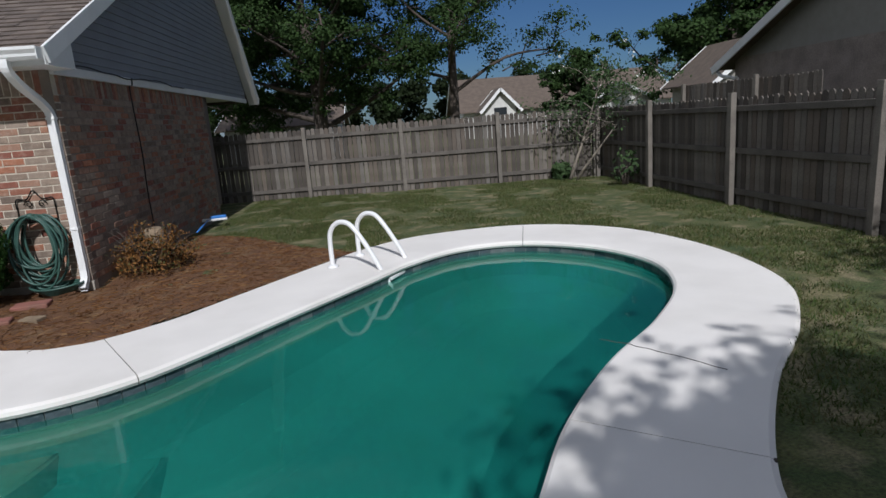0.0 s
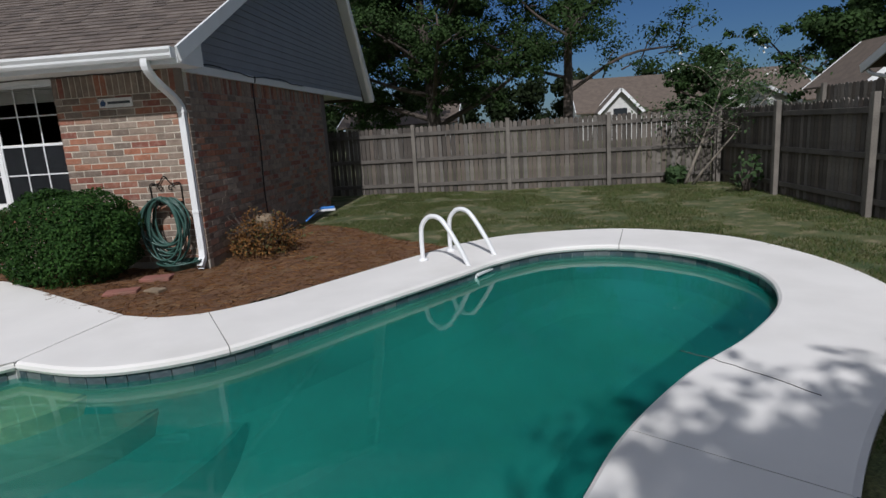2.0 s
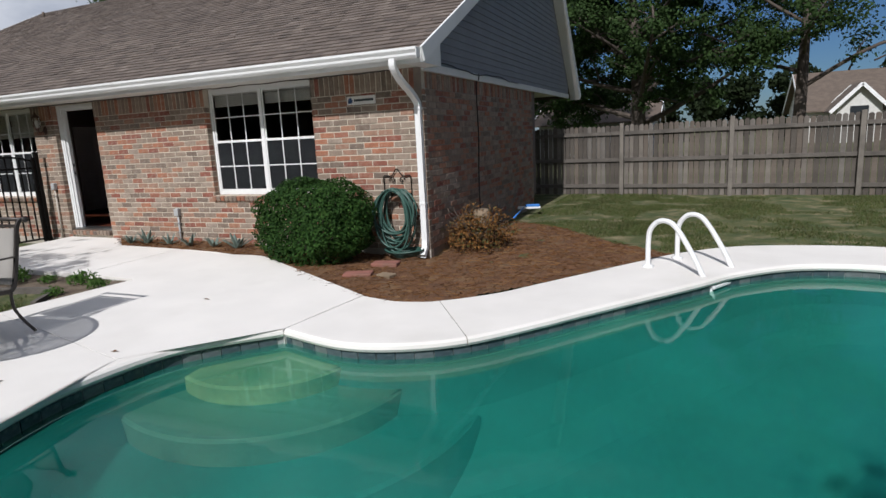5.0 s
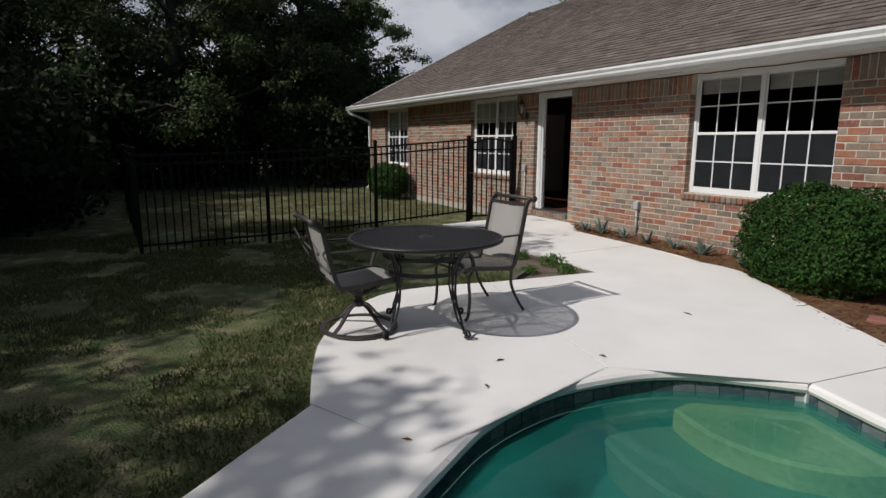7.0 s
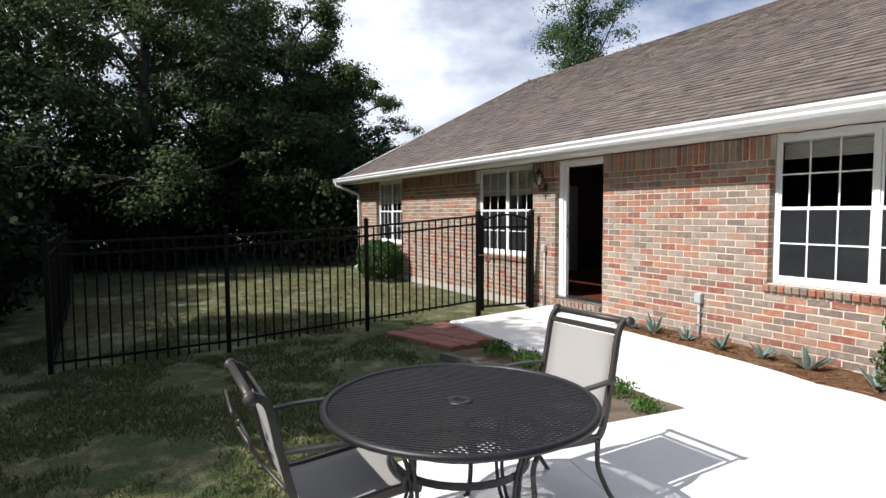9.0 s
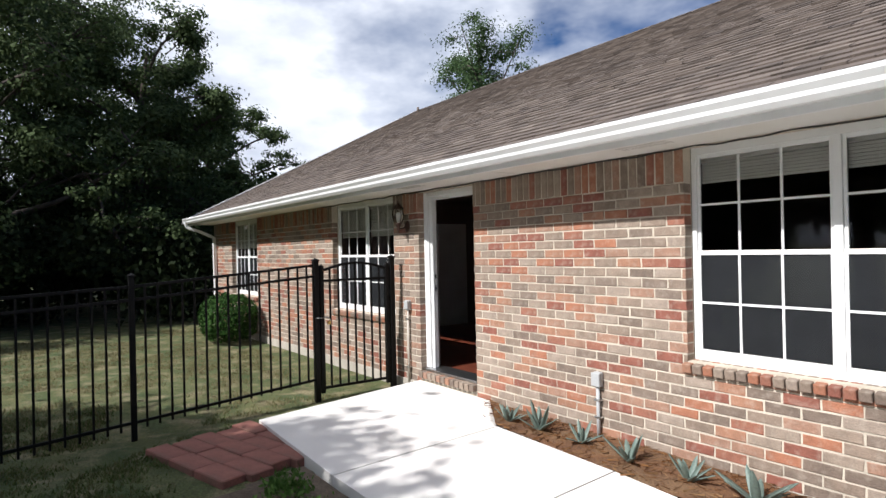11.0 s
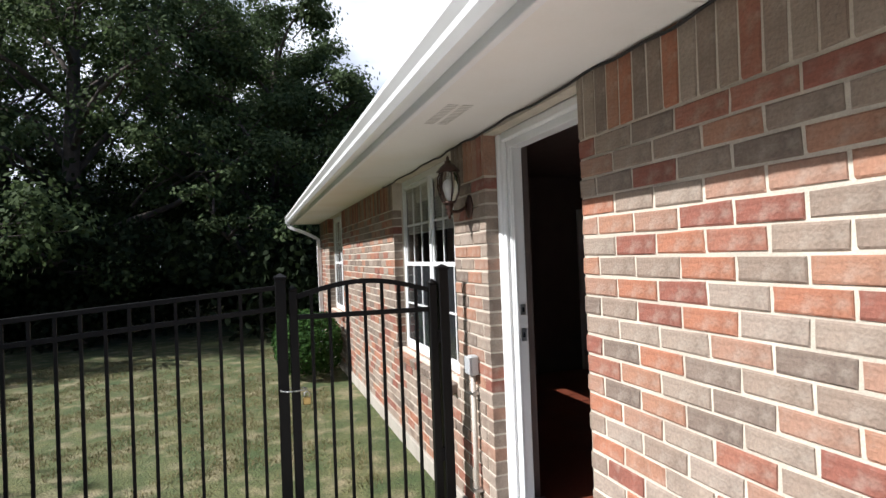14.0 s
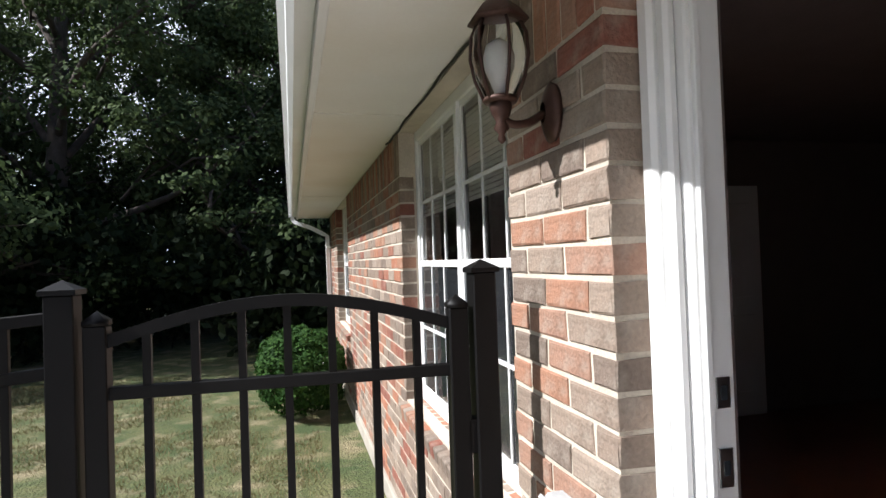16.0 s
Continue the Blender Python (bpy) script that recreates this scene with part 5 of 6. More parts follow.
def agave(p, s, seed):
    t = thing("agave", "small blue-grey agave in the bed by the wall", "agave", Matrix.Translation((p[0], p[1], bed_z(*p))), group="agaves along the wall")
    rng = random.Random(seed)
    for i in range(rng.randint(8, 11)):
        a = i * 2.4 + rng.uniform(-0.3, 0.3)
        L, lift = s * rng.uniform(0.75, 1.1), rng.uniform(0.35, 1.2)
        g = Geo()
        rows = []
        for q in range(6):
            u = q / 5
            wdt = 0.028 * s / 0.22 * (1 - u) ** 0.7 * (0.75 + u) + 0.001
            rr, zz = L * u * math.cos(lift) + 0.015, L * u * math.sin(lift) + 0.01 * u
            for e, dz in ((-1, 0.35), (0, 0.0), (1, 0.35)):
                rows.append((rr * math.cos(a) - e * wdt * math.sin(a), rr * math.sin(a) + e * wdt * math.cos(a), zz + dz * wdt))
        n = len(rows)
        low = [(x, y, z - 0.006) for x, y, z in rows]
        fs = []
        for q in range(5):
            for e in range(2):
                k = q * 3 + e
                fs += [(k, k + 1, k + 4, k + 3), (n + k, n + k + 3, n + k + 4, n + k + 1)]
            fs += [(q * 3, q * 3 + 3, n + q * 3 + 3, n + q * 3), (q * 3 + 2, n + q * 3 + 2, n + q * 3 + 5, q * 3 + 5)]
        g.add(rows + low, fs, True)
        part("leaf", g, M_LEAF_AGAVE, t)


for i, (p, s) in enumerate((((-5.18, -0.33), 0.19), ((-4.80, -0.33), 0.24), ((-4.36, -0.30), 0.18), ((-3.86, -0.36), 0.22), ((-3.40, -0.36), 0.19), ((-2.95, -0.36), 0.26), ((-2.34, -0.40), 0.22))):
    agave(p, s, 40 + i)


def weed(p, s, n, seed):
    pts, d = leaves_on_ellipsoid((0, 0, s * 0.35), (s, s, s * 0.7), n, seed, 0.4, 0.7, -0.3)
    t = thing("weed", "low green leafy weed clump in the soil bed", "weed", Matrix.Translation((p[0], p[1], ground_z(*p) + 0.02)), group="weeds in the bed")
    part("foliage", quads_mesh("foliage", pts, seed, s * 0.32, 0.4, up_bias=1.2), M_LEAF_WEED, t)


for i, (p, s) in enumerate((((-4.98, -2.55), 0.17), ((-4.42, -2.58), 0.18), ((-3.35, -2.45), 0.15), ((-2.95, -2.55), 0.12), ((-3.9, -2.5), 0.10), ((-3.2, -2.9), 0.10))):
    weed(p, s, 300, 60 + i)


def tree(name, at, height, spread, r0, base, nleaf, leaf, seed, label, bark=M_BARK, leafm=M_LEAF_OAK, lean=(0, 0), limbs=11, flat=0.6, puff=0.07, twigs=3):
    """A tapered trunk with forked limbs, and a crown of loose leaves gathered in uneven clumps round the twigs."""
    rng = random.Random(seed)
    t = thing(name, label, "tree", Matrix.Translation(at))
    g = Geo()
    top = Vector((lean[0], lean[1], height * 0.8))
    tp = []
    for i in range(9):
        u = i / 8
        tp.append(Vector((top.x * u + 0.03 * height * math.sin(u * 4 + seed) * u, top.y * u + 0.03 * height * math.cos(u * 3 + seed) * u, top.z * u - 0.1 * (i == 0))))
    g.tube(tp, [r0 * (1.25 if i == 0 else 1 - 0.85 * i / 8) for i in range(9)], 9)
    ends = [(tp[-1], height * puff * 0.9)]
    for k in range(limbs):
        u = base + (0.92 - base) * (k + rng.random() * 0.6) / limbs
        f = u * 8
        i = min(7, int(f))
        st = tp[i].lerp(tp[i + 1], f - i)
        a = k * 2.4 + rng.uniform(-0.5, 0.5)
        reach = spread * (1.0 - 0.62 * max(0, (u - base)) / (1 - base)) * rng.uniform(0.75, 1.1)
        rise = height * (0.06 + 0.16 * rng.random())
        en = st + Vector((math.cos(a) * reach, math.sin(a) * reach, rise))
        md = st.lerp(en, 0.5) + Vector((rng.uniform(-0.1, 0.1) * reach, rng.uniform(-0.1, 0.1) * reach, rng.uniform(-0.05, 0.12) * height * 0.5))
        rl = r0 * 0.42 * (1 - 0.6 * u)
        g.tube(spline([st, md, en], 4), [rl * (1 - 0.09 * j) for j in range(9)], 6)
        for s in range(5):
            w = 0.32 + 0.17 * s
            q = st.lerp(en, w)
            e2 = q + Vector((rng.uniform(-1, 1), rng.uniform(-1, 1), rng.uniform(-0.25, 0.7))) * reach * 0.42
            g.tube([q, q.lerp(e2, 0.5) + Vector((0, 0, 0.05 * reach)), e2], [rl * 0.4, rl * 0.28, rl * 0.12], 5)
            ends.append((e2, height * puff * rng.uniform(0.5, 1.0)))
            for v in range(twigs):
                e3 = q.lerp(e2, rng.uniform(0.35, 1.0)) + Vector((rng.uniform(-1, 1), rng.uniform(-1, 1), rng.uniform(-0.4, 0.6))) * reach * 0.24
                g.tube([q.lerp(e2, 0.4), e3], [rl * 0.16, rl * 0.06], 3)
                ends.append((e3, height * puff * rng.uniform(0.4, 0.85)))
        ends.append((en, height * puff * rng.uniform(0.6, 1.0)))
    part("trunk", g, bark, t)
    r = np.random.default_rng(seed)
    w = np.array([e[1] ** 2 for e in ends])
    idx = r.choice(len(ends), nleaf, p=w / w.sum())
    c = np.array([tuple(e[0]) for e in ends])[idx]
    s = np.array([e[1] for e in ends])[idx]
    o = r.normal(size=(nleaf, 3))
    o /= np.linalg.norm(o, axis=1)[:, None]
    o *= (r.random(nleaf) ** 0.6)[:, None] * np.exp(r.normal(0, 0.22, nleaf))[:, None]
    o[:, 2] *= flat
    pts = c + o * s[:, None]
    me = quads_mesh("crown", pts, seed, leaf, 0.6, normal=o + np.array([0, 0, 0.35]), mess=0.25)
    part("crown", me, leafm, t)
    return t


# behind the back fence
tree("oak_tree", (1.2, 15.5, 0), 11.5, 5.4, 0.30, 0.16, 90000, 0.12, 71, "large spreading oak with dark green leaves behind the fence", limbs=24)
tree("oak_tree", (6.1, 15.5, 0), 12.0, 3.6, 0.22, 0.26, 30000, 0.12, 72, "tall open oak with gaps in its crown", limbs=14, lean=(0.6, 0))
tree("oak_tree", (-2.5, 20.0, 0), 12.0, 5.0, 0.30, 0.14, 40000, 0.16, 73, "dark green oak further behind the fence", limbs=18)
tree("oak_tree", (23.0, 25.0, 0), 13.0, 4.6, 0.35, 0.12, 60000, 0.24, 74, "dense dark green tree behind the neighbouring house", limbs=22)
tree("oak_tree", (16.5, 32.0, 0), 6.0, 3.0, 0.3, 0.2, 22000, 0.2, 75, "dark green tree behind the neighbouring gardens", limbs=12)
tree("oak_tree", (-21.8, 14.5, 0), 14.4, 2.7, 0.25, 0.4, 20000, 0.12, 76, "leafy tree rising behind the roof ridge", limbs=14, leafm=M_LEAF_OLE)
# flowering oleander in the fence corner, leaning
tree("oleander", (7.75, 6.75, 0), 3.1, 1.45, 0.04, 0.3, 1500, 0.075, 77, "leggy oleander with white flowers in the fence corner", bark=M_BARKPALE, leafm=M_LEAF_OLE, lean=(0.9, -0.2), limbs=12, puff=0.2, twigs=0)
tree("oleander", (7.85, 6.6, 0), 2.7, 1.3, 0.03, 0.45, 700, 0.075, 78, "thin leaning oleander stem with sparse leaves", bark=M_BARKPALE, leafm=M_LEAF_OLE, lean=(1.5, -1.0), limbs=6, puff=0.14, twigs=0)
fl = thing("oleander_flowers", "white oleander blossoms at the branch tips", "flowers")
pts, d = leaves_on_ellipsoid((8.5, 6.6, 2.45), (1.2, 1.0, 0.7), 12, 83, 0.3, 0.4)
part("petals", quads_mesh("petals", np.repeat(pts, 4, axis=0) + np.random.default_rng(3).normal(0, 0.03, (len(pts) * 4, 3)), 83, 0.045, 0.9), M_FLOWER, fl)["kind"] = "stuff"
round_bush("young_oleander", (8.35, 4.9, 0.35), (0.25, 0.25, 0.38), 90, 0.12, "young oleander with long leaves by the fence", 79, M_LEAF_OLE)
round_bush("iris_clump", (7.6, 6.9, 0.15), (0.2, 0.2, 0.22), 160, 0.2, "green strap-leaved clump in the fence corner", 80, M_LEAF_OLE)
# woods west of the garden
# the last two oaks are added only to shade the undergrowth
for i, (x, y, h, sp) in enumerate(((-21, -0.5, 10.0, 4.0), (-19.5, -5.2, 13.4, 4.8), (-20.5, -11.0, 12.5, 4.6), (-26, 2.5, 9, 4.0), (-25, -8.5, 14, 5.5), (-17.0, -14.5, 13, 4.8), (-27, -2.0, 13, 5), (-11.5, -15.0, 9, 4.0), (-20, -17.0, 13, 5), (-26, -14.5, 14, 5.5))):
    tree("oak_tree", (x, y, 0), h, sp, 0.28, 0.12, (62000 if i in (0, 1, 3, 4, 6) else 34000), 0.12 if i < 8 else 0.2, 90 + i, "dense dark oak at the wood's edge beyond the iron fence", leafm=M_LEAF_DARK, limbs=22, puff=0.068)
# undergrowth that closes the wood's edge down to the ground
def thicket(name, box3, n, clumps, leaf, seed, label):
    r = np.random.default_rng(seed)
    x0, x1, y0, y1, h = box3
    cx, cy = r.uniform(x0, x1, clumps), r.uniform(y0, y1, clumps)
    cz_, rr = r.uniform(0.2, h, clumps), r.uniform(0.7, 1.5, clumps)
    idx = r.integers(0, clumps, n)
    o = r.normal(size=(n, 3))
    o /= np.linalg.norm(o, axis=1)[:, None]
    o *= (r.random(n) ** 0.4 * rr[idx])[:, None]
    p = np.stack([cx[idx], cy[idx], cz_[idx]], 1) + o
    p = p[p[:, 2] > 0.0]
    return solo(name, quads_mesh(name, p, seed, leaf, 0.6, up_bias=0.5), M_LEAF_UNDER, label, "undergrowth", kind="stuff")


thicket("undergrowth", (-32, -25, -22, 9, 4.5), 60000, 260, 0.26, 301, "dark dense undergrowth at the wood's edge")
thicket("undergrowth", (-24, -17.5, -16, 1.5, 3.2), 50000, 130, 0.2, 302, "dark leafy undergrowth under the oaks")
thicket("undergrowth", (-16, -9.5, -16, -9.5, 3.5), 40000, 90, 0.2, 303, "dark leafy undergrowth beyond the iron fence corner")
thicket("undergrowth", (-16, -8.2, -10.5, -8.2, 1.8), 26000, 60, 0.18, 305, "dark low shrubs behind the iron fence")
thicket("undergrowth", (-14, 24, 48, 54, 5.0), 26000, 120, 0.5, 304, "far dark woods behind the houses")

# trees on the sunny side, behind the viewer
for i, (x, y, h, sp) in enumerate(((-6.6, -13.3, 9.5, 4.2), (5.5, -12.2, 8.4, 1.7), (9.6, -10.6, 10.2, 2.6), (-1.0, -16.5, 9.5, 3.6))):
    tree("oak_tree", (x, y, 0), h, sp, 0.28, 0.25, (42000, 20000, 8000, 14000)[i], 0.22, 110 + i, "garden oak on the sunny side of the pool", leafm=M_LEAF_DARK, limbs=13, puff=(0.14, 0.135, 0.13, 0.14)[i], twigs=2)


# ---- neighbouring houses ----
def gable_house(name, x0, y0, x1, y1, eave, ridge, along, label, wallm, roofm, gablem, wins=()):
    t = thing(name, label, "house")
    g = Geo()
    g.box(x0, y0, -0.1, x1, y1, eave)
    part("wall", g, wallm, t)
    o = 0.4
    th = 0.08
    if along == "x":
        ym = (y0 + y1) / 2
        k = (ridge - eave) / (ym - y0)
        za = eave - o * k
        sec = [(y0 - o, za), (ym, ridge), (y1 + o, za), (y1 + o, za - th), (ym, ridge - th), (y0 - o, za - th)]
        vs = [(x, y, z) for x in (x0 - o, x1 + o) for y, z in sec]
        tri = [(x, y, z) for x in (x0, x1) for y, z in ((y0, eave), (y1, eave), (ym, ridge - 0.1))]
    else:
        xm = (x0 + x1) / 2
        k = (ridge - eave) / (xm - x0)
        za = eave - o * k
        sec = [(x0 - o, za), (xm, ridge), (x1 + o, za), (x1 + o, za - th), (xm, ridge - th), (x0 - o, za - th)]
        vs = [(x, y, z) for y in (y0 - o, y1 + o) for x, z in sec]
        tri = [(x, y, z) for y in (y0, y1) for x, z in ((x0, eave), (x1, eave), (xm, ridge - 0.1))]
    g = Geo()
    g.add(vs, [(i, (i + 1) % 6, 6 + (i + 1) % 6, 6 + i) for i in range(6)] + [tuple(range(6)), tuple(range(6, 12))])
    part("roof", g, roofm, t)
    g = Geo()
    g.add(tri, [(0, 1, 2), (3, 4, 5), (0, 1, 4, 3)])
    part("gable", g, gablem, t)
    for e in (0, 6):
        g = Geo()
        p = [Vector(v) for v in vs[e:e + 3]]
        for a, b in zip(p, p[1:]):
            g.bar(a - Vector((0, 0, 0.09)), b - Vector((0, 0, 0.09)), 0.04, 0.2)
        part("barge_board", g, M_WHITE, t)
    for (wx0, wy0, wz0, wx1, wy1, wz1) in wins:
        w = part("window", Geo().box(wx0, wy0, wz0, wx1, wy1, wz1, 0.01), M_NWHITE, t)
        dx, dy = (0.08, -0.02) if abs(wx1 - wx0) > abs(wy1 - wy0) else (-0.02, 0.08)
        part("pane", Geo().box(wx0 + dx, wy0 + dy, wz0 + 0.08, wx1 - dx, wy1 - dy, wz1 - 0.08), M_NDARK, w)
    return t


gable_house("neighbour_house", 12.6, -8.0, 24.0, 8.0, 2.55, 6.0, "x", "beige-sided brick neighbouring house behind the fence", M_NBRICK, M_NROOF, M_NSIDING)
g = Geo()
g.tube(spline([(12.25, 8.3, 2.3), (12.3, 8.1, 2.15), (12.5, 7.85, 2.05), (12.55, 7.8, 1.9), (12.55, 7.8, 0.0)], 4), 0.045, 8)
solo("downspout", g, M_WHITE, "white downspout on the neighbouring house", "downspout")
gable_house("far_house", 9.6, 38.0, 26.0, 46.0, 2.2, 4.6, "x", "low far house with brown roof and white gables", M_NWHITE, M_NROOF, M_NWHITE)
gable_house("far_porch", 10.9, 36.0, 13.2, 38.0, 2.3, 3.5, "y", "small white gabled porch of the far house", M_NWHITE, M_NROOF, M_NWHITE, ((11.5, 35.98, 1.5, 12.6, 36.05, 2.2),))
gable_house("far_garage", 18.2, 35.0, 23.0, 38.0, 2.1, 3.3, "y", "white gabled garage of the far house", M_NWHITE, M_NROOF, M_NWHITE)
gable_house("far_shed", 18.0, 18.0, 22.0, 22.0, 2.6, 4.2, "y", "tan gabled house beyond the side fence", M_NSIDING, M_NROOF, M_NSIDING)
gable_house("far_cottage", -5.0, 26.0, 1.0, 31.0, 2.0, 2.9, "x", "pale low house seen under the oak", M_NWHITE, M_NROOF, M_NWHITE)
wood_fence("far_fence", (11.0, 7.6), (11.6, 3.6), 1.95, "sunlit grey neighbour fence beyond the side fence", 2.4, 8, 0.1)


# ---- patio furniture ----
TBL = Vector((-2.03, -4.76, 0))
tz = deck_z(TBL.x, TBL.y)
table = thing("patio_table", "round black metal mesh patio table", "table", Matrix.Translation((TBL.x, TBL.y, tz)) @ Matrix.Rotation(radians(20), 4, "Z"))
R, H = 0.59, 0.715
g = Geo()
g.tube([(R * math.cos(a * math.pi / 24), R * math.sin(a * math.pi / 24), H) for a in range(48)], 0.016, 8, closed=True)
part("rim", g, M_FURN, table)
# expanded-metal mesh top: two crossing sets of thin strands
g = Geo()
stp = 0.021
for dirn in (1, -1):
    k = -int(2 * R / stp)
    for i in range(k, -k + 1):
        c = i * stp
        a = math.atan(0.5) * dirn
        nx_, ny_ = -math.sin(a), math.cos(a)
        if abs(c) >= R - 0.01:
            continue
        hl = math.sqrt((R - 0.008) ** 2 - c * c)
        p, q = Vector((nx_ * c, ny_ * c, H + 0.004 * dirn)), Vector((math.cos(a), math.sin(a), 0)) * hl
        s = Vector((nx_, ny_, 0)) * 0.0037
        u = Vector((0, 0, 0.002))
        g.add([p - q - s + u, p + q - s + u, p + q + s + u, p - q + s + u, p - q - s - u, p + q - s - u, p + q + s - u, p - q + s - u],
              [(0, 1, 2, 3), (7, 6, 5, 4), (0, 4, 5, 1), (2, 6, 7, 3)])
tagged(part("mesh_top", g, M_FURN, table, "expanded black metal mesh"), kind="stuff")
for i in range(8):
    a = i * math.pi / 4
    part("top_rib", Geo().bar((0.05 * math.cos(a), 0.05 * math.sin(a), H - 0.008), (R * math.cos(a), R * math.sin(a), H - 0.008), 0.02, 0.006), M_FURN, table)
part("hub", Geo().lathe([(0.06, H - 0.014), (0.06, H + 0.008), (0.03, H + 0.01), (0.028, H - 0.014)], 16), M_FURN, table)
for rr, zz in ((0.33, H - 0.12), (0.30, H - 0.24)):
    g = Geo()
    ring = [Vector((rr * math.cos(a * math.pi / 16), rr * math.sin(a * math.pi / 16), zz)) for a in range(32)]
    g.sweep(ring, 0.008, 0.03, closed=True)
    part("hoop", g, M_FURN, table)
for i in range(4):
    a = i * math.pi / 2
    for da in (-0.06, 0.06):
        ca, sa = math.cos(a + da), math.sin(a + da)
        pr = spline([(0.42, H - 0.02), (0.34, H - 0.12), (0.28, H - 0.28), (0.29, 0.34), (0.36, 0.14), (0.43, 0.03)], 4) if False else \
            [Vector((r_, z_, 0)) for r_, z_ in ((0.44, H - 0.02), (0.36, H - 0.10), (0.315, H - 0.20), (0.295, H - 0.32), (0.30, 0.28), (0.335, 0.16), (0.39, 0.06), (0.425, 0.02))]
        pts = [Vector((p.x * math.cos(a) - da * 0.9 * math.sin(a) * p.x * (1 - 0.75 * (p.y < 0.1)), p.x * math.sin(a) + da * 0.9 * math.cos(a) * p.x * (1 - 0.75 * (p.y < 0.1)), p.y)) for p in spline(pr, 3)]
        lg = part("leg", Geo().tube(pts, 0.009, 7), M_FURN, table)
    sc = [Vector((0.425 + 0.03 * math.cos(q), 0, 0.03 + 0.026 * math.sin(q))) for q in [x * 0.6 - 1.6 for x in range(9)]]
    g = Geo().tube([Vector((p.x * math.cos(a), p.x * math.sin(a), p.z)) for p in sc], 0.011, 7)
    g.lathe([(0.02, 0.0), (0.024, 0.008), (0.016, 0.018)], 10, Matrix.Translation((0.425 * math.cos(a), 0.425 * math.sin(a), 0)))
    part("scroll_foot", g, M_FURN, table)


def sling(g, rows, sag=0.012, n=6):
    """A cloth strip between two edges, slightly hollow; rows: (left, right) pairs."""
    vs = []
    for l, r in rows:
        l, r = Vector(l), Vector(r)
        for i in range(n + 1):
            u = i / n
            vs.append(l.lerp(r, u))
    k = n + 1
    fs = [(i * k + j, i * k + j + 1, (i + 1) * k + j + 1, (i + 1) * k + j) for i in range(len(rows) - 1) for j in range(n)]
    m = len(vs)
    lows = []
    for idx, v in enumerate(vs):
        i = idx // k
        a, b = vs[max(0, i - 1) * k], vs[min(len(rows) - 1, i + 1) * k]
        side = vs[i * k + n] - vs[i * k]
        nn = (b - a).cross(side).normalized() * 0.005
        lows.append(v + nn)
    fs2 = [tuple(reversed([q + m for q in f])) for f in fs]
    rim = []
    for i in range(len(rows) - 1):
        rim += [(i * k, (i + 1) * k, m + (i + 1) * k, m + i * k), (i * k + n, m + i * k + n, m + (i + 1) * k + n, (i + 1) * k + n)]
    g.add(vs + lows, fs + fs2 + rim, True)
    return g


# a chair faces +x in its own axes; y is its width
SEAT = [(0.27, 0.405), (0.20, 0.42), (0.05, 0.405), (-0.10, 0.39), (-0.20, 0.385)]
BACKR = [(-0.20, 0.385), (-0.235, 0.43), (-0.275, 0.58), (-0.31, 0.74), (-0.34, 0.89)]


def chair_top(t, metal, W=0.245, low=0.0, lean=0.0):
    def bk(x, z):
        u = max(0.0, (z - 0.43) / 0.46)
        return x - lean * u, z - low * u
    part("seat", sling(Geo(), [((x, W - 0.02, z), (x, -W + 0.02, z)) for x, z in SEAT]), M_SLING, t, "grey woven sling seat")
    part("backrest", sling(Geo(), [((x, W - 0.025, z), (x, -W + 0.025, z)) for x, z in [bk(*p) for p in BACKR[1:]]]), M_SLING, t, "grey woven sling backrest")
    for s in (1, -1):
        g = Geo()
        pts = spline([Vector((x, s * W, z)) for x, z in SEAT], 3)
        g.sweep(pts, 0.022, 0.035)
        part("seat_rail", g, metal, t)
        g = Geo()
        pts = spline([Vector((x, s * W, z)) for x, z in [bk(*p) for p in BACKR + [(-0.37, 0.945), (-0.405, 0.96)]]], 3)
        g.sweep(pts, 0.022, 0.03, (1, 0, 0))
        part("back_post", g, metal, t)
        g = Geo()
        pts = spline([Vector((-0.285, s * W, 0.66)), Vector((-0.12, s * (W + 0.03), 0.665)), Vector((0.12, s * (W + 0.035), 0.655)), Vector((0.24, s * (W + 0.03), 0.625)), Vector((0.265, s * (W + 0.02), 0.58)), Vector((0.22, s * (W + 0.01), 0.52)), Vector((0.19, s * W, 0.43))], 4)
        g.sweep(pts, 0.034, 0.012)
        part("arm", g, metal, t)
    g = Geo()
    g.tube([(bk(-0.41, 0.958)[0], e * (W + 0.015), bk(-0.41, 0.958)[1]) for e in (-1, 1)], 0.017, 9)
    for s in (1, -1):
        g.lathe([(0.0, -0.012), (0.026, -0.012), (0.028, 0.0), (0.026, 0.012), (0.0, 0.012)], 12, Matrix.Translation((bk(-0.41, 0.958)[0], s * (W + 0.018), bk(-0.41, 0.958)[1])) @ Matrix.Rotation(radians(90), 4, "X"))
    part("top_roll", g, metal, t)
    part("cross_bar", Geo().bar((bk(-0.347, 0.91)[0], -W, bk(-0.347, 0.91)[1]), (bk(-0.347, 0.91)[0], W, bk(-0.347, 0.91)[1]), 0.014, 0.028), metal, t)
    part("cross_bar", Geo().bar((0.26, -W, 0.395), (0.26, W, 0.395), 0.02, 0.02), metal, t)
    part("cross_bar", Geo().bar((-0.19, -W, 0.37), (-0.19, W, 0.37), 0.02, 0.02), metal, t)


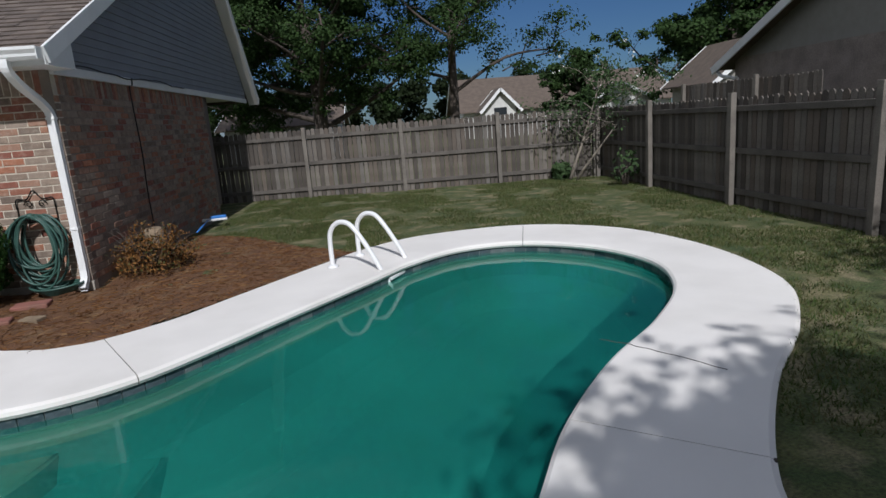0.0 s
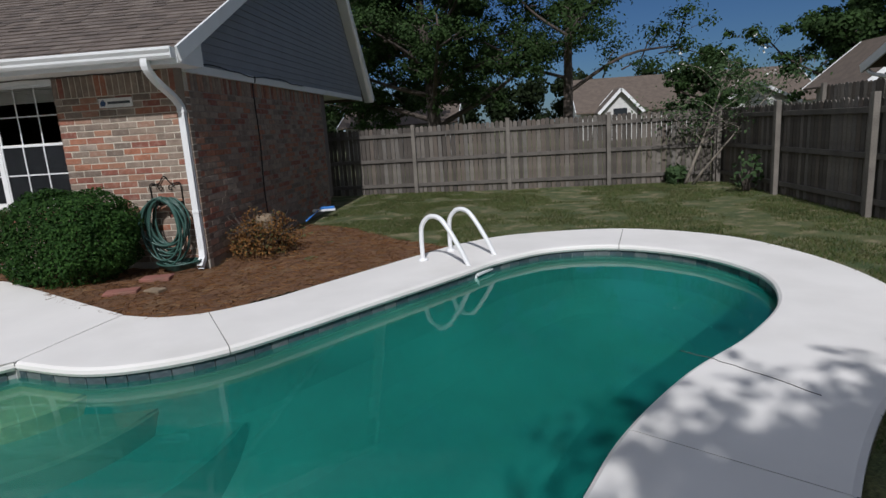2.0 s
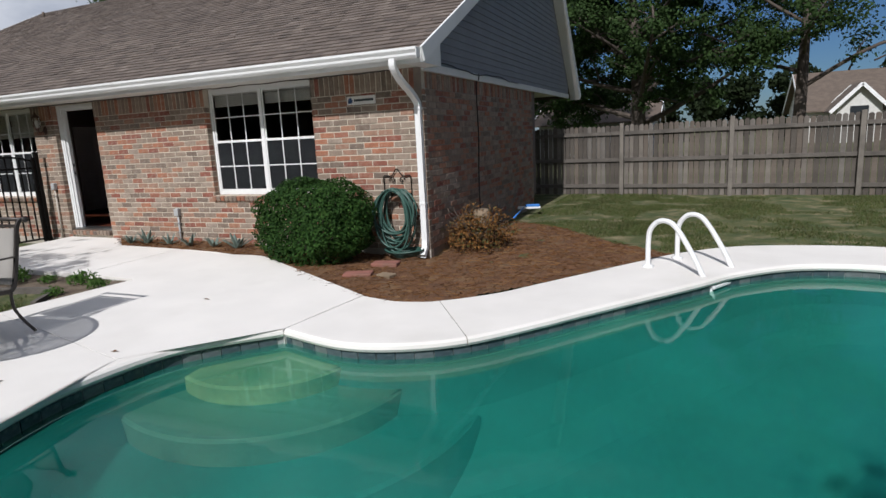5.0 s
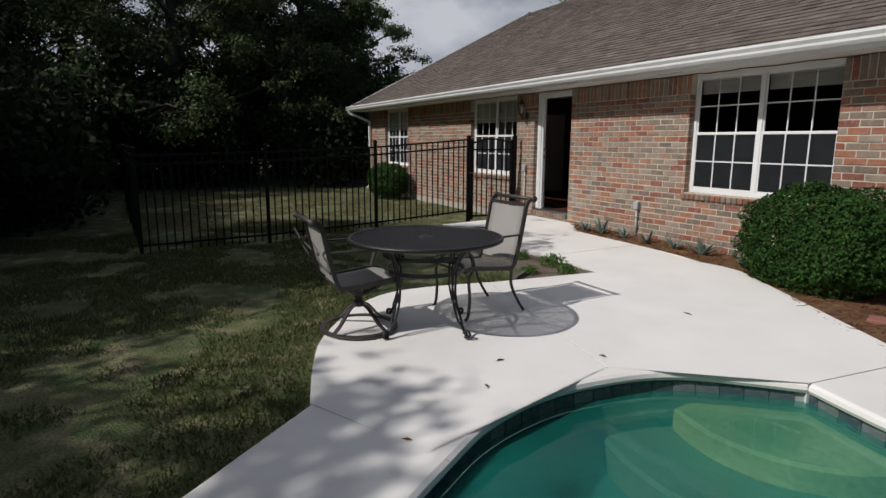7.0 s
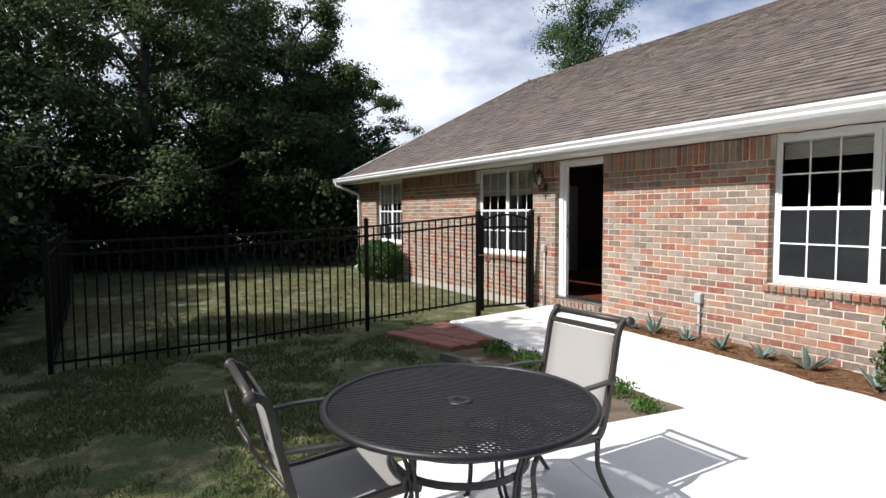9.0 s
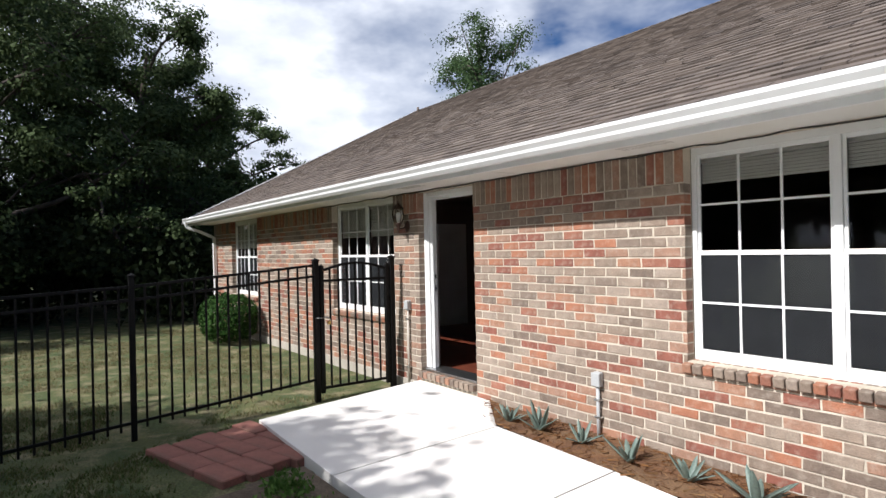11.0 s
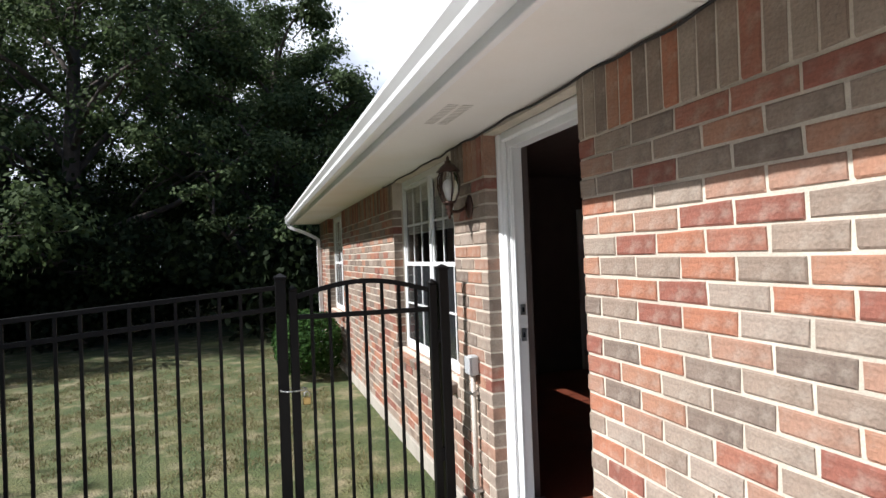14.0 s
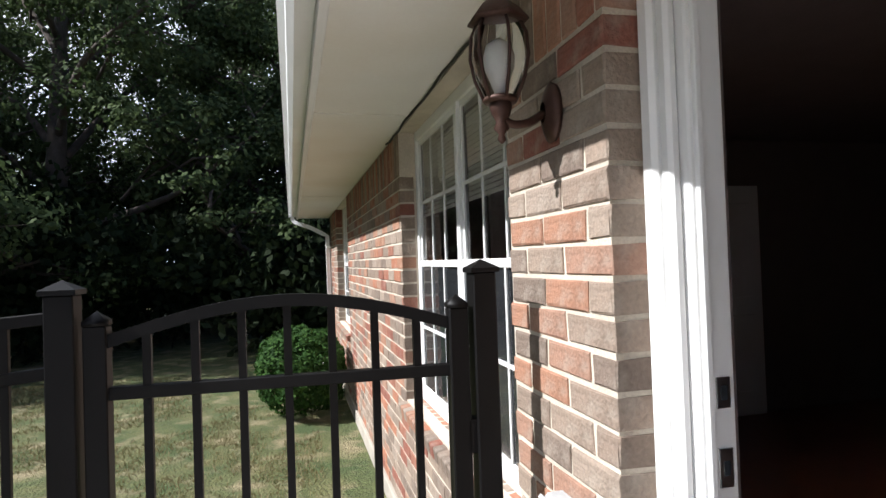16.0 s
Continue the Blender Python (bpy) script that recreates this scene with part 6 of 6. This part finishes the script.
cz = deck_z(-2.35, -3.95)
chair = thing("patio_chair", "grey sling patio chair with four curved metal legs", "chair", Matrix.Translation((-2.25, -4.17, cz)) @ Matrix.Rotation(radians(-86), 4, "Z"))
chair_top(chair, M_FRAMEGREY, low=0.0)
for s in (1, -1):
    for pr in (((0.20, 0.42), (0.245, 0.33), (0.235, 0.18), (0.25, 0.03), (0.28, 0.0)), ((-0.19, 0.38), (-0.19, 0.25), (-0.25, 0.12), (-0.33, 0.0))):
        part("leg", Geo().tube(spline([Vector((x, s * 0.255, z)) for x, z in pr], 4), 0.013, 8), M_FRAMEGREY, chair)

sz = deck_z(-2.2, -5.27)
swivel = thing("swivel_chair", "sling patio chair on a swivel ring base", "chair", Matrix.Translation((-2.22, -5.25, sz)) @ Matrix.Rotation(radians(88), 4, "Z"))
chair_top(swivel, M_FRAMEGREY, low=0.065, lean=-0.01)
RB = 0.285
g = Geo()
ring = [Vector((RB * math.cos(a * math.pi / 18), RB * math.sin(a * math.pi / 18), 0.014)) for a in range(36)]
g.sweep(ring, 0.034, 0.022, closed=True)
part("base_ring", g, M_FRAMEGREY, swivel)
for i in range(4):
    a = i * math.pi / 2 + 0.5
    g = Geo()
    pts = spline([Vector((r * math.cos(a), r * math.sin(a), z)) for r, z in ((0.03, 0.20), (0.10, 0.17), (0.20, 0.07), (0.275, 0.02))], 3)
    g.sweep(pts, 0.03, 0.012)
    part("base_arm", g, M_FRAMEGREY, swivel)
part("column", Geo().lathe([(0.045, 0.18), (0.04, 0.22), (0.028, 0.23), (0.028, 0.33), (0.05, 0.34), (0.05, 0.355)], 14), M_FRAMEGREY, swivel)
part("seat_plate", Geo().box(-0.12, -0.14, 0.345, 0.14, 0.14, 0.365, 0.004), M_FRAMEGREY, swivel)
for s in (1, -1):
    g = Geo()
    g.sweep(spline([Vector((0.12, s * 0.14, 0.36)), Vector((0.0, s * 0.16, 0.315)), Vector((-0.1, s * 0.2, 0.33)), Vector((-0.17, s * 0.24, 0.375))], 3), 0.03, 0.014)
    part("rocker_spring", g, M_FRAMEGREY, swivel)
# scrolled ornament on the back of the swivel chair
for s in (1, -1):
    g = Geo().tube(spline([Vector((-0.27, s * 0.22, 0.5)), Vector((-0.34, s * 0.10, 0.58)), Vector((-0.39, s * 0.16, 0.68)), Vector((-0.42, s * 0.06, 0.73)), Vector((-0.43, s * 0.2, 0.79))], 5), 0.008, 6)
    part("scroll", g, M_FRAMEGREY, swivel)

# ---- wall things ----
lamp = thing("wall_lantern", "bronze wall lantern with bent glass and white bulb", "wall lamp", Matrix.Translation((-7.30, 0, 2.005)) @ Matrix.Diagonal((0.86, 0.86, 0.86, 1)))
LC = Vector((0, -0.16, 0))
part("wall_plate", Geo().lathe([(0.0, 0), (0.055, 0.0), (0.058, 0.012), (0.04, 0.025), (0.02, 0.035)], 18, Matrix.Translation((0, -0.0, 0)) @ Matrix.Rotation(radians(90), 4, "X") @ Matrix.Diagonal((1, 1.5, 1, 1)), False), M_BRONZE, lamp)
part("arm", Geo().tube(spline([(0, -0.03, 0.0), (0, -0.08, -0.03), (0, -0.13, -0.035), (0, -0.16, -0.01), (0, -0.16, 0.03)], 4), 0.012, 8), M_BRONZE, lamp)
part("finial", Geo().lathe([(0.004, -0.09), (0.012, -0.08), (0.008, -0.065), (0.022, -0.05), (0.014, -0.03), (0.026, -0.01), (0.032, 0.01), (0.03, 0.03)], 14, Matrix.Translation(LC)), M_BRONZE, lamp)
cage = part("cage", Geo().lathe([(0.045, 0.022), (0.05, 0.03), (0.045, 0.038)], 16, Matrix.Translation(LC)), M_BRONZE, lamp)
for i in range(6):
    a = i * math.pi / 3
    pr = ((0.045, 0.03), (0.07, 0.09), (0.082, 0.15), (0.078, 0.21), (0.062, 0.245))
    part("strap", Geo().tube([LC + Vector((r * math.cos(a), r * math.sin(a), z)) for r, z in pr], 0.005, 6), M_BRONZE, cage)
gl = part("glass", Geo().lathe([(0.040, 0.035), (0.064, 0.09), (0.076, 0.15), (0.072, 0.21), (0.057, 0.243)], 18, Matrix.Translation(LC), False), M_LAMPGLASS, lamp)
gl.visible_shadow = False
part("bulb", Geo().lathe([(0.012, 0.05), (0.02, 0.08), (0.032, 0.12), (0.034, 0.15), (0.026, 0.18), (0.004, 0.195)], 14, Matrix.Translation(LC)), M_BULB, lamp)
part("roof_cap", Geo().lathe([(0.072, 0.243), (0.088, 0.247), (0.084, 0.256), (0.06, 0.285), (0.035, 0.305), (0.022, 0.315), (0.026, 0.325), (0.010, 0.335), (0.013, 0.348), (0.003, 0.365)], 6, Matrix.Translation(LC)), M_BRONZE, lamp)


def outlet_box(x, z, w, h, d, pipe_m, label, name):
    t = thing(name, label, "outlet box", Matrix.Translation((x, 0, 0)))
    part("box", Geo().box(-w / 2, -d, z - h, w / 2, 0.0, z, 0.008), M_GREYBOX, t)
    part("cover", Geo().box(-w / 2 - 0.006, -d - 0.014, z - h + 0.006, w / 2 + 0.006, -d, z - 0.004, 0.006), M_GREYBOX, t)
    part("conduit", Geo().tube([(0, -0.03, z - h), (0, -0.03, 0.03)], 0.016, 10), pipe_m, t)
    for zz in (z - h - 0.12, 0.25):
        part("clip", Geo().box(-0.03, -0.05, zz, 0.03, 0.0, zz + 0.018, 0.002), M_STEEL, t)
    return t


outlet_box(-4.40, 0.64, 0.075, 0.125, 0.055, M_GREYBOX, "grey outdoor outlet box on a conduit against bricks", "outlet_box")
outlet_box(-7.29, 1.085, 0.07, 0.12, 0.055, M_TANPIPE, "grey outlet box with a painted conduit beside the door", "outlet_box")

sign = thing("wall_sign", "small pale sign board with dark marks on bricks", "sign", Matrix.Translation((-0.885, -0.002, 2.075)))
part("board", Geo().box(-0.215, -0.016, -0.055, 0.215, 0.0, 0.055, 0.004), M_SIGNBOARD, sign)
g = Geo()
g.add([(-0.19, -0.018, -0.035), (-0.135, -0.018, -0.035), (-0.12, -0.018, 0.0), (-0.145, -0.018, 0.038), (-0.175, -0.018, 0.03), (-0.195, -0.018, 0.0)], [(0, 1, 2, 3, 4, 5)])
part("emblem", g, M_SIGNBLUE, sign, "dark blue shape")
part("lettering_bar", Geo().box(-0.10, -0.0185, -0.014, 0.19, -0.0165, 0.016), M_SIGNDARK, sign, "dark plain bar")

# hose on its hanger
hose = thing("garden_hose", "coiled dark green garden hose hung on the wall", "hose", Matrix.Translation((-0.42, -0.15, 0.0)))
rng = random.Random(9)
pts = []
for lp in range(16):
    rx, rz = 0.235 + rng.uniform(-0.06, 0.07), 0.38 + rng.uniform(-0.11, 0.062)
    cy = rng.uniform(-0.09, 0.06)
    cx, czz = rng.uniform(-0.03, 0.05), 0.90 - rz
    for s in range(20):
        a = math.pi / 2 + s * 2 * math.pi / 20
        pts.append(Vector((cx + rx * math.cos(a), cy + 0.05 * math.sin(a * 0.5 + lp), czz + rz * math.sin(a) + 0.012 * (lp % 3))))
part("coil", Geo().tube(spline(pts, 2), 0.0125, 7), M_HOSE, hose)
g = Geo()
for lp in range(5):
    r = 0.17 + 0.025 * lp
    g.tube(spline([Vector((0.12 + r * math.cos(s * 0.42), -0.02 + 0.65 * r * math.sin(s * 0.42), 0.05 + 0.018 * lp + 0.01 * math.sin(s))) for s in range(16)], 2), 0.0125, 7)
part("loose_end", g, M_HOSE, hose)
hanger = thing("hose_hanger", "black wrought iron hose hanger with scrolls", "hose hanger", Matrix.Translation((-0.42, 0, 0)))
g = Geo()
g.tube(spline([(-0.2, -0.02, 0.98), (-0.19, -0.02, 1.08), (-0.08, -0.02, 1.08), (0.0, -0.02, 1.17), (0.08, -0.02, 1.08), (0.19, -0.02, 1.08), (0.2, -0.02, 0.98)], 5), 0.008, 6)
part("crest", g, M_IRON, hanger)
for s in (1, -1):
    g = Geo().tube([(s * (0.07 + (0.05 - 0.005 * q) * math.cos(q * 0.8)), -0.02, 1.02 + (0.05 - 0.005 * q) * math.sin(q * 0.8)) for q in range(10)], 0.006, 6)
    part("scroll", g, M_IRON, hanger)
g = Geo()
for s in (-0.12, 0.0, 0.12):
    g.tube([(s, -0.005, 0.84), (s, -0.2, 0.84), (s, -0.24, 0.90)], 0.009, 6)
g.bar((-0.2, -0.01, 0.84), (0.2, -0.01, 0.84), 0.01, 0.03)
g.bar((-0.2, -0.012, 0.6), (-0.2, -0.012, 1.0), 0.02, 0.008, (1, 0, 0))
g.bar((0.2, -0.012, 0.6), (0.2, -0.012, 1.0), 0.02, 0.008, (1, 0, 0))
part("bracket", g, M_IRON, hanger)

# stepping stones in the mulch
for i, (x, y, r, sx, sy) in enumerate(((-0.45, -1.10, 20, 0.34, 0.20), (-0.38, -0.55, 12, 0.34, 0.2), (-0.1, -1.05, -10, 0.2, 0.14))):
    g = Geo().box(-sx / 2, -sy / 2, 0, sx / 2, sy / 2, 0.05, 0.008)
    ob = solo("stepping_stone", g, M_PAVER if i < 2 else M_STUMP, "flat reddish stepping stone sunk in pine straw" if i < 2 else "small pale stone chip in pine straw", "stepping stone")
    ob.matrix_world = Matrix.Translation((x, y, bed_z(x, y) - 0.02)) @ Matrix.Rotation(radians(r), 4, "Z")

# paver pad beside the walk
pad = thing("paver_pad", "pad of reddish flat pavers beside the walk", "pavers", Matrix.Translation((-6.16, -2.50, ground_z(-6.2, -2.5))) @ Matrix.Rotation(radians(14), 4, "Z"))
rng = random.Random(13)
pv = Geo().box(-0.195, -0.095, -0.03, 0.195, 0.095, 0.045, 0.008).mesh("paver")
pv.materials.append(M_PAVER)
for i in range(3):
    for j in range(5):
        ob = new("paver", pv)
        ob.parent = pad
        ob.matrix_local = Matrix.Translation((-0.40 + i * 0.40 + (0.06 if j % 2 else 0), -0.39 + j * 0.197, rng.uniform(-0.006, 0.008))) @ Matrix.Rotation(rng.uniform(-0.02, 0.02), 4, "Z")

# low dark edging between the soil bed and the lawn
g = Geo()
g.sweep(spline([Vector((x, y, ground_z(x, y) + 0.025)) for x, y in ((-5.28, -3.06), (-4.75, -2.93), (-4.1, -2.92), (-3.4, -2.80), (-3.02, -3.22))], 5), 0.05, 0.09)
solo("bed_edging", g, M_RAIL, "low dark edging round the soil bed", "edging")

# pool brush lying on the lawn
brush = thing("pool_brush", "blue and white pool brush on a pole lying on grass", "pool brush")
part("pole", Geo().tube([(0.28, 2.9, 0.10), (0.12, 4.1, 0.12)], 0.014, 8), M_BLUE, brush)
part("head", Geo().box(-0.22, -0.05, 0, 0.22, 0.05, 0.05, 0.012, Matrix.Translation((0.22, 4.15, 0.09)) @ Matrix.Rotation(radians(12), 4, "Z")), M_PLASTIC, brush)
part("bristle", Geo().box(-0.12, -0.06, 0.04, 0.16, 0.06, 0.09, 0.01, Matrix.Translation((0.26, 4.17, 0.09)) @ Matrix.Rotation(radians(12), 4, "Z")), M_BLUE, brush, "blue brush back")

# fallen leaves on the deck
rng = random.Random(17)
for x, y in ((-1.35, -2.55), (-0.9, -4.9), (-1.2, -4.6), (-0.55, -5.6), (-0.95, -3.9)):
    g = Geo()
    a = rng.uniform(0, 6.28)
    L = rng.uniform(0.03, 0.05)
    c, s = math.cos(a), math.sin(a)
    zz = deck_z(x, y) + 0.003
    g.add([(x - L * c, y - L * s, zz), (x + 0.012 * s, y - 0.012 * c, zz + 0.008), (x + L * c, y + L * s, zz + 0.004), (x - 0.012 * s, y + 0.012 * c, zz + 0.01), (x, y, zz)], [(0, 1, 4), (1, 2, 4), (2, 3, 4), (3, 0, 4)])
    solo("fallen_leaf", g, M_LEAF_DEAD, "dry brown leaf lying on the deck", "leaf", group="leaves on the deck")


# ---- grass and straw ----
def blades(name, region, n, h, seed, material, zf, keep, label, category, flat=False, w=0.006):
    r = np.random.default_rng(seed)
    x0, x1, y0, y1 = region
    P = np.stack([r.uniform(x0, x1, n), r.uniform(y0, y1, n)], 1)
    P = np.array([p for p in P if keep(p[0], p[1])])
    k = len(P)
    z = np.array([zf(p[0], p[1]) for p in P])
    a = r.uniform(0, 2 * math.pi, k)
    L = h * r.uniform(0.5, 1.3, k)
    lean = r.normal(0, 0.5 if not flat else 0.0, (k, 2))
    v = np.empty((k, 3, 3))
    ca, sa = np.cos(a), np.sin(a)
    if flat:
        v[:, 0] = np.stack([P[:, 0] - ca * L / 2, P[:, 1] - sa * L / 2, z + r.uniform(0.0, 0.02, k)], 1)
        v[:, 1] = np.stack([P[:, 0] - ca * L / 2 - sa * w, P[:, 1] - sa * L / 2 + ca * w, z + r.uniform(0.0, 0.02, k)], 1)
        v[:, 2] = np.stack([P[:, 0] + ca * L / 2, P[:, 1] + sa * L / 2, z + r.uniform(0.005, 0.03, k)], 1)
    else:
        v[:, 0] = np.stack([P[:, 0] - ca * w, P[:, 1] - sa * w, z], 1)
        v[:, 1] = np.stack([P[:, 0] + ca * w, P[:, 1] + sa * w, z], 1)
        v[:, 2] = np.stack([P[:, 0] + lean[:, 0] * L, P[:, 1] + lean[:, 1] * L, z + L], 1)
    me = bpy.data.meshes.new(name)
    me.vertices.add(3 * k)
    me.vertices.foreach_set("co", v.reshape(-1))
    me.loops.add(3 * k)
    me.loops.foreach_set("vertex_index", np.arange(3 * k, dtype=np.int32))
    me.polygons.add(k)
    me.polygons.foreach_set("loop_start", np.arange(0, 3 * k, 3, dtype=np.int32))
    me.update(calc_edges=True)
    return solo(name, me, material, label, category, kind="stuff")


bed_poly = [Vector(p) for p in BED]
soil_poly = [Vector(p) for p in SOIL]
pad_poly = [Vector(p) for p in ((-6.8, -2.95), (-6.98, -2.05), (-5.6, -2.05), (-5.45, -3.1))]


def lawn_ok(x, y):
    if under(x, y) or (x < 0.3 and y > -0.35) or inside((x, y), bed_poly) or inside((x, y), soil_poly) or inside((x, y), pad_poly):
        return False
    if x < -5.0 and y > -4.2 and not grown_over(x, y) and random.random() < 0.9:
        return False
    return noise.noise(Vector((x * 0.9, y * 0.9, 7))) + 0.5 * noise.noise(Vector((x * 2.5, y * 2.5, 3))) > -0.22 + 0.25 * random.random()


random.seed(4)
blades("grass", (-9, 0.2, -9, -2.2), 170000, 0.036, 201, M_GRASS_BLADE, ground_z, lawn_ok, "short patchy grass blades", "grass")
blades("grass", (2, 9, -7.5, 7.1), 170000, 0.036, 202, M_GRASS_BLADE, ground_z, lawn_ok, "short sunlit grass blades", "grass")
blades("grass", (-16, -7.4, -7, -0.4), 100000, 0.034, 203, M_GRASS_DRY, ground_z, lawn_ok, "short dry grass blades beyond the fence", "grass", w=0.005)
blades("grass", (0.1, 3, 1, 7.8), 40000, 0.034, 204, M_GRASS_BLADE, ground_z, lawn_ok, "short grass blades beside the house", "grass")
blades("pine_straw", (-5.8, 3.0, -2.0, 3.2), 26000, 0.10, 205, M_STRAW, bed_z, lambda x, y: inside((x, y), bed_poly), "loose brown pine needles on the bed", "pine straw", True, 0.003)

# ---- bricks of the front wall, one by one where the walk passes ----
field = brick_field(WEST, 0.0, OPEN_FRONT)
near = [r for r in field if -7.68 < r[0] < -4.55 and r[1] > 0.95]
near = sorted(near, key=lambda r: abs((r[0] + r[2]) / 2 + 6.0))[:300]
near_set = set(near)
shared = {}
for r in near:
    key = (round(r[2] - r[0], 3), round(r[3] - r[1], 3), BRNG.randrange(5))
    if key not in shared:
        gg = Geo()
        gg.add(*brick_box(0, 0, *key[:2]))
        shared[key] = gg.mesh("brick")
        shared[key].materials.append(M_BRICK)
    ob = new("brick", shared[key])
    ob.parent = front
    ob.matrix_local = Matrix.Translation((r[0], 0, r[1]))
g = Geo()
for r in field:
    if r not in near_set:
        g.add(*brick_box(*r))
tagged(part("bricks", g, M_BRICK_S, front), kind="stuff")
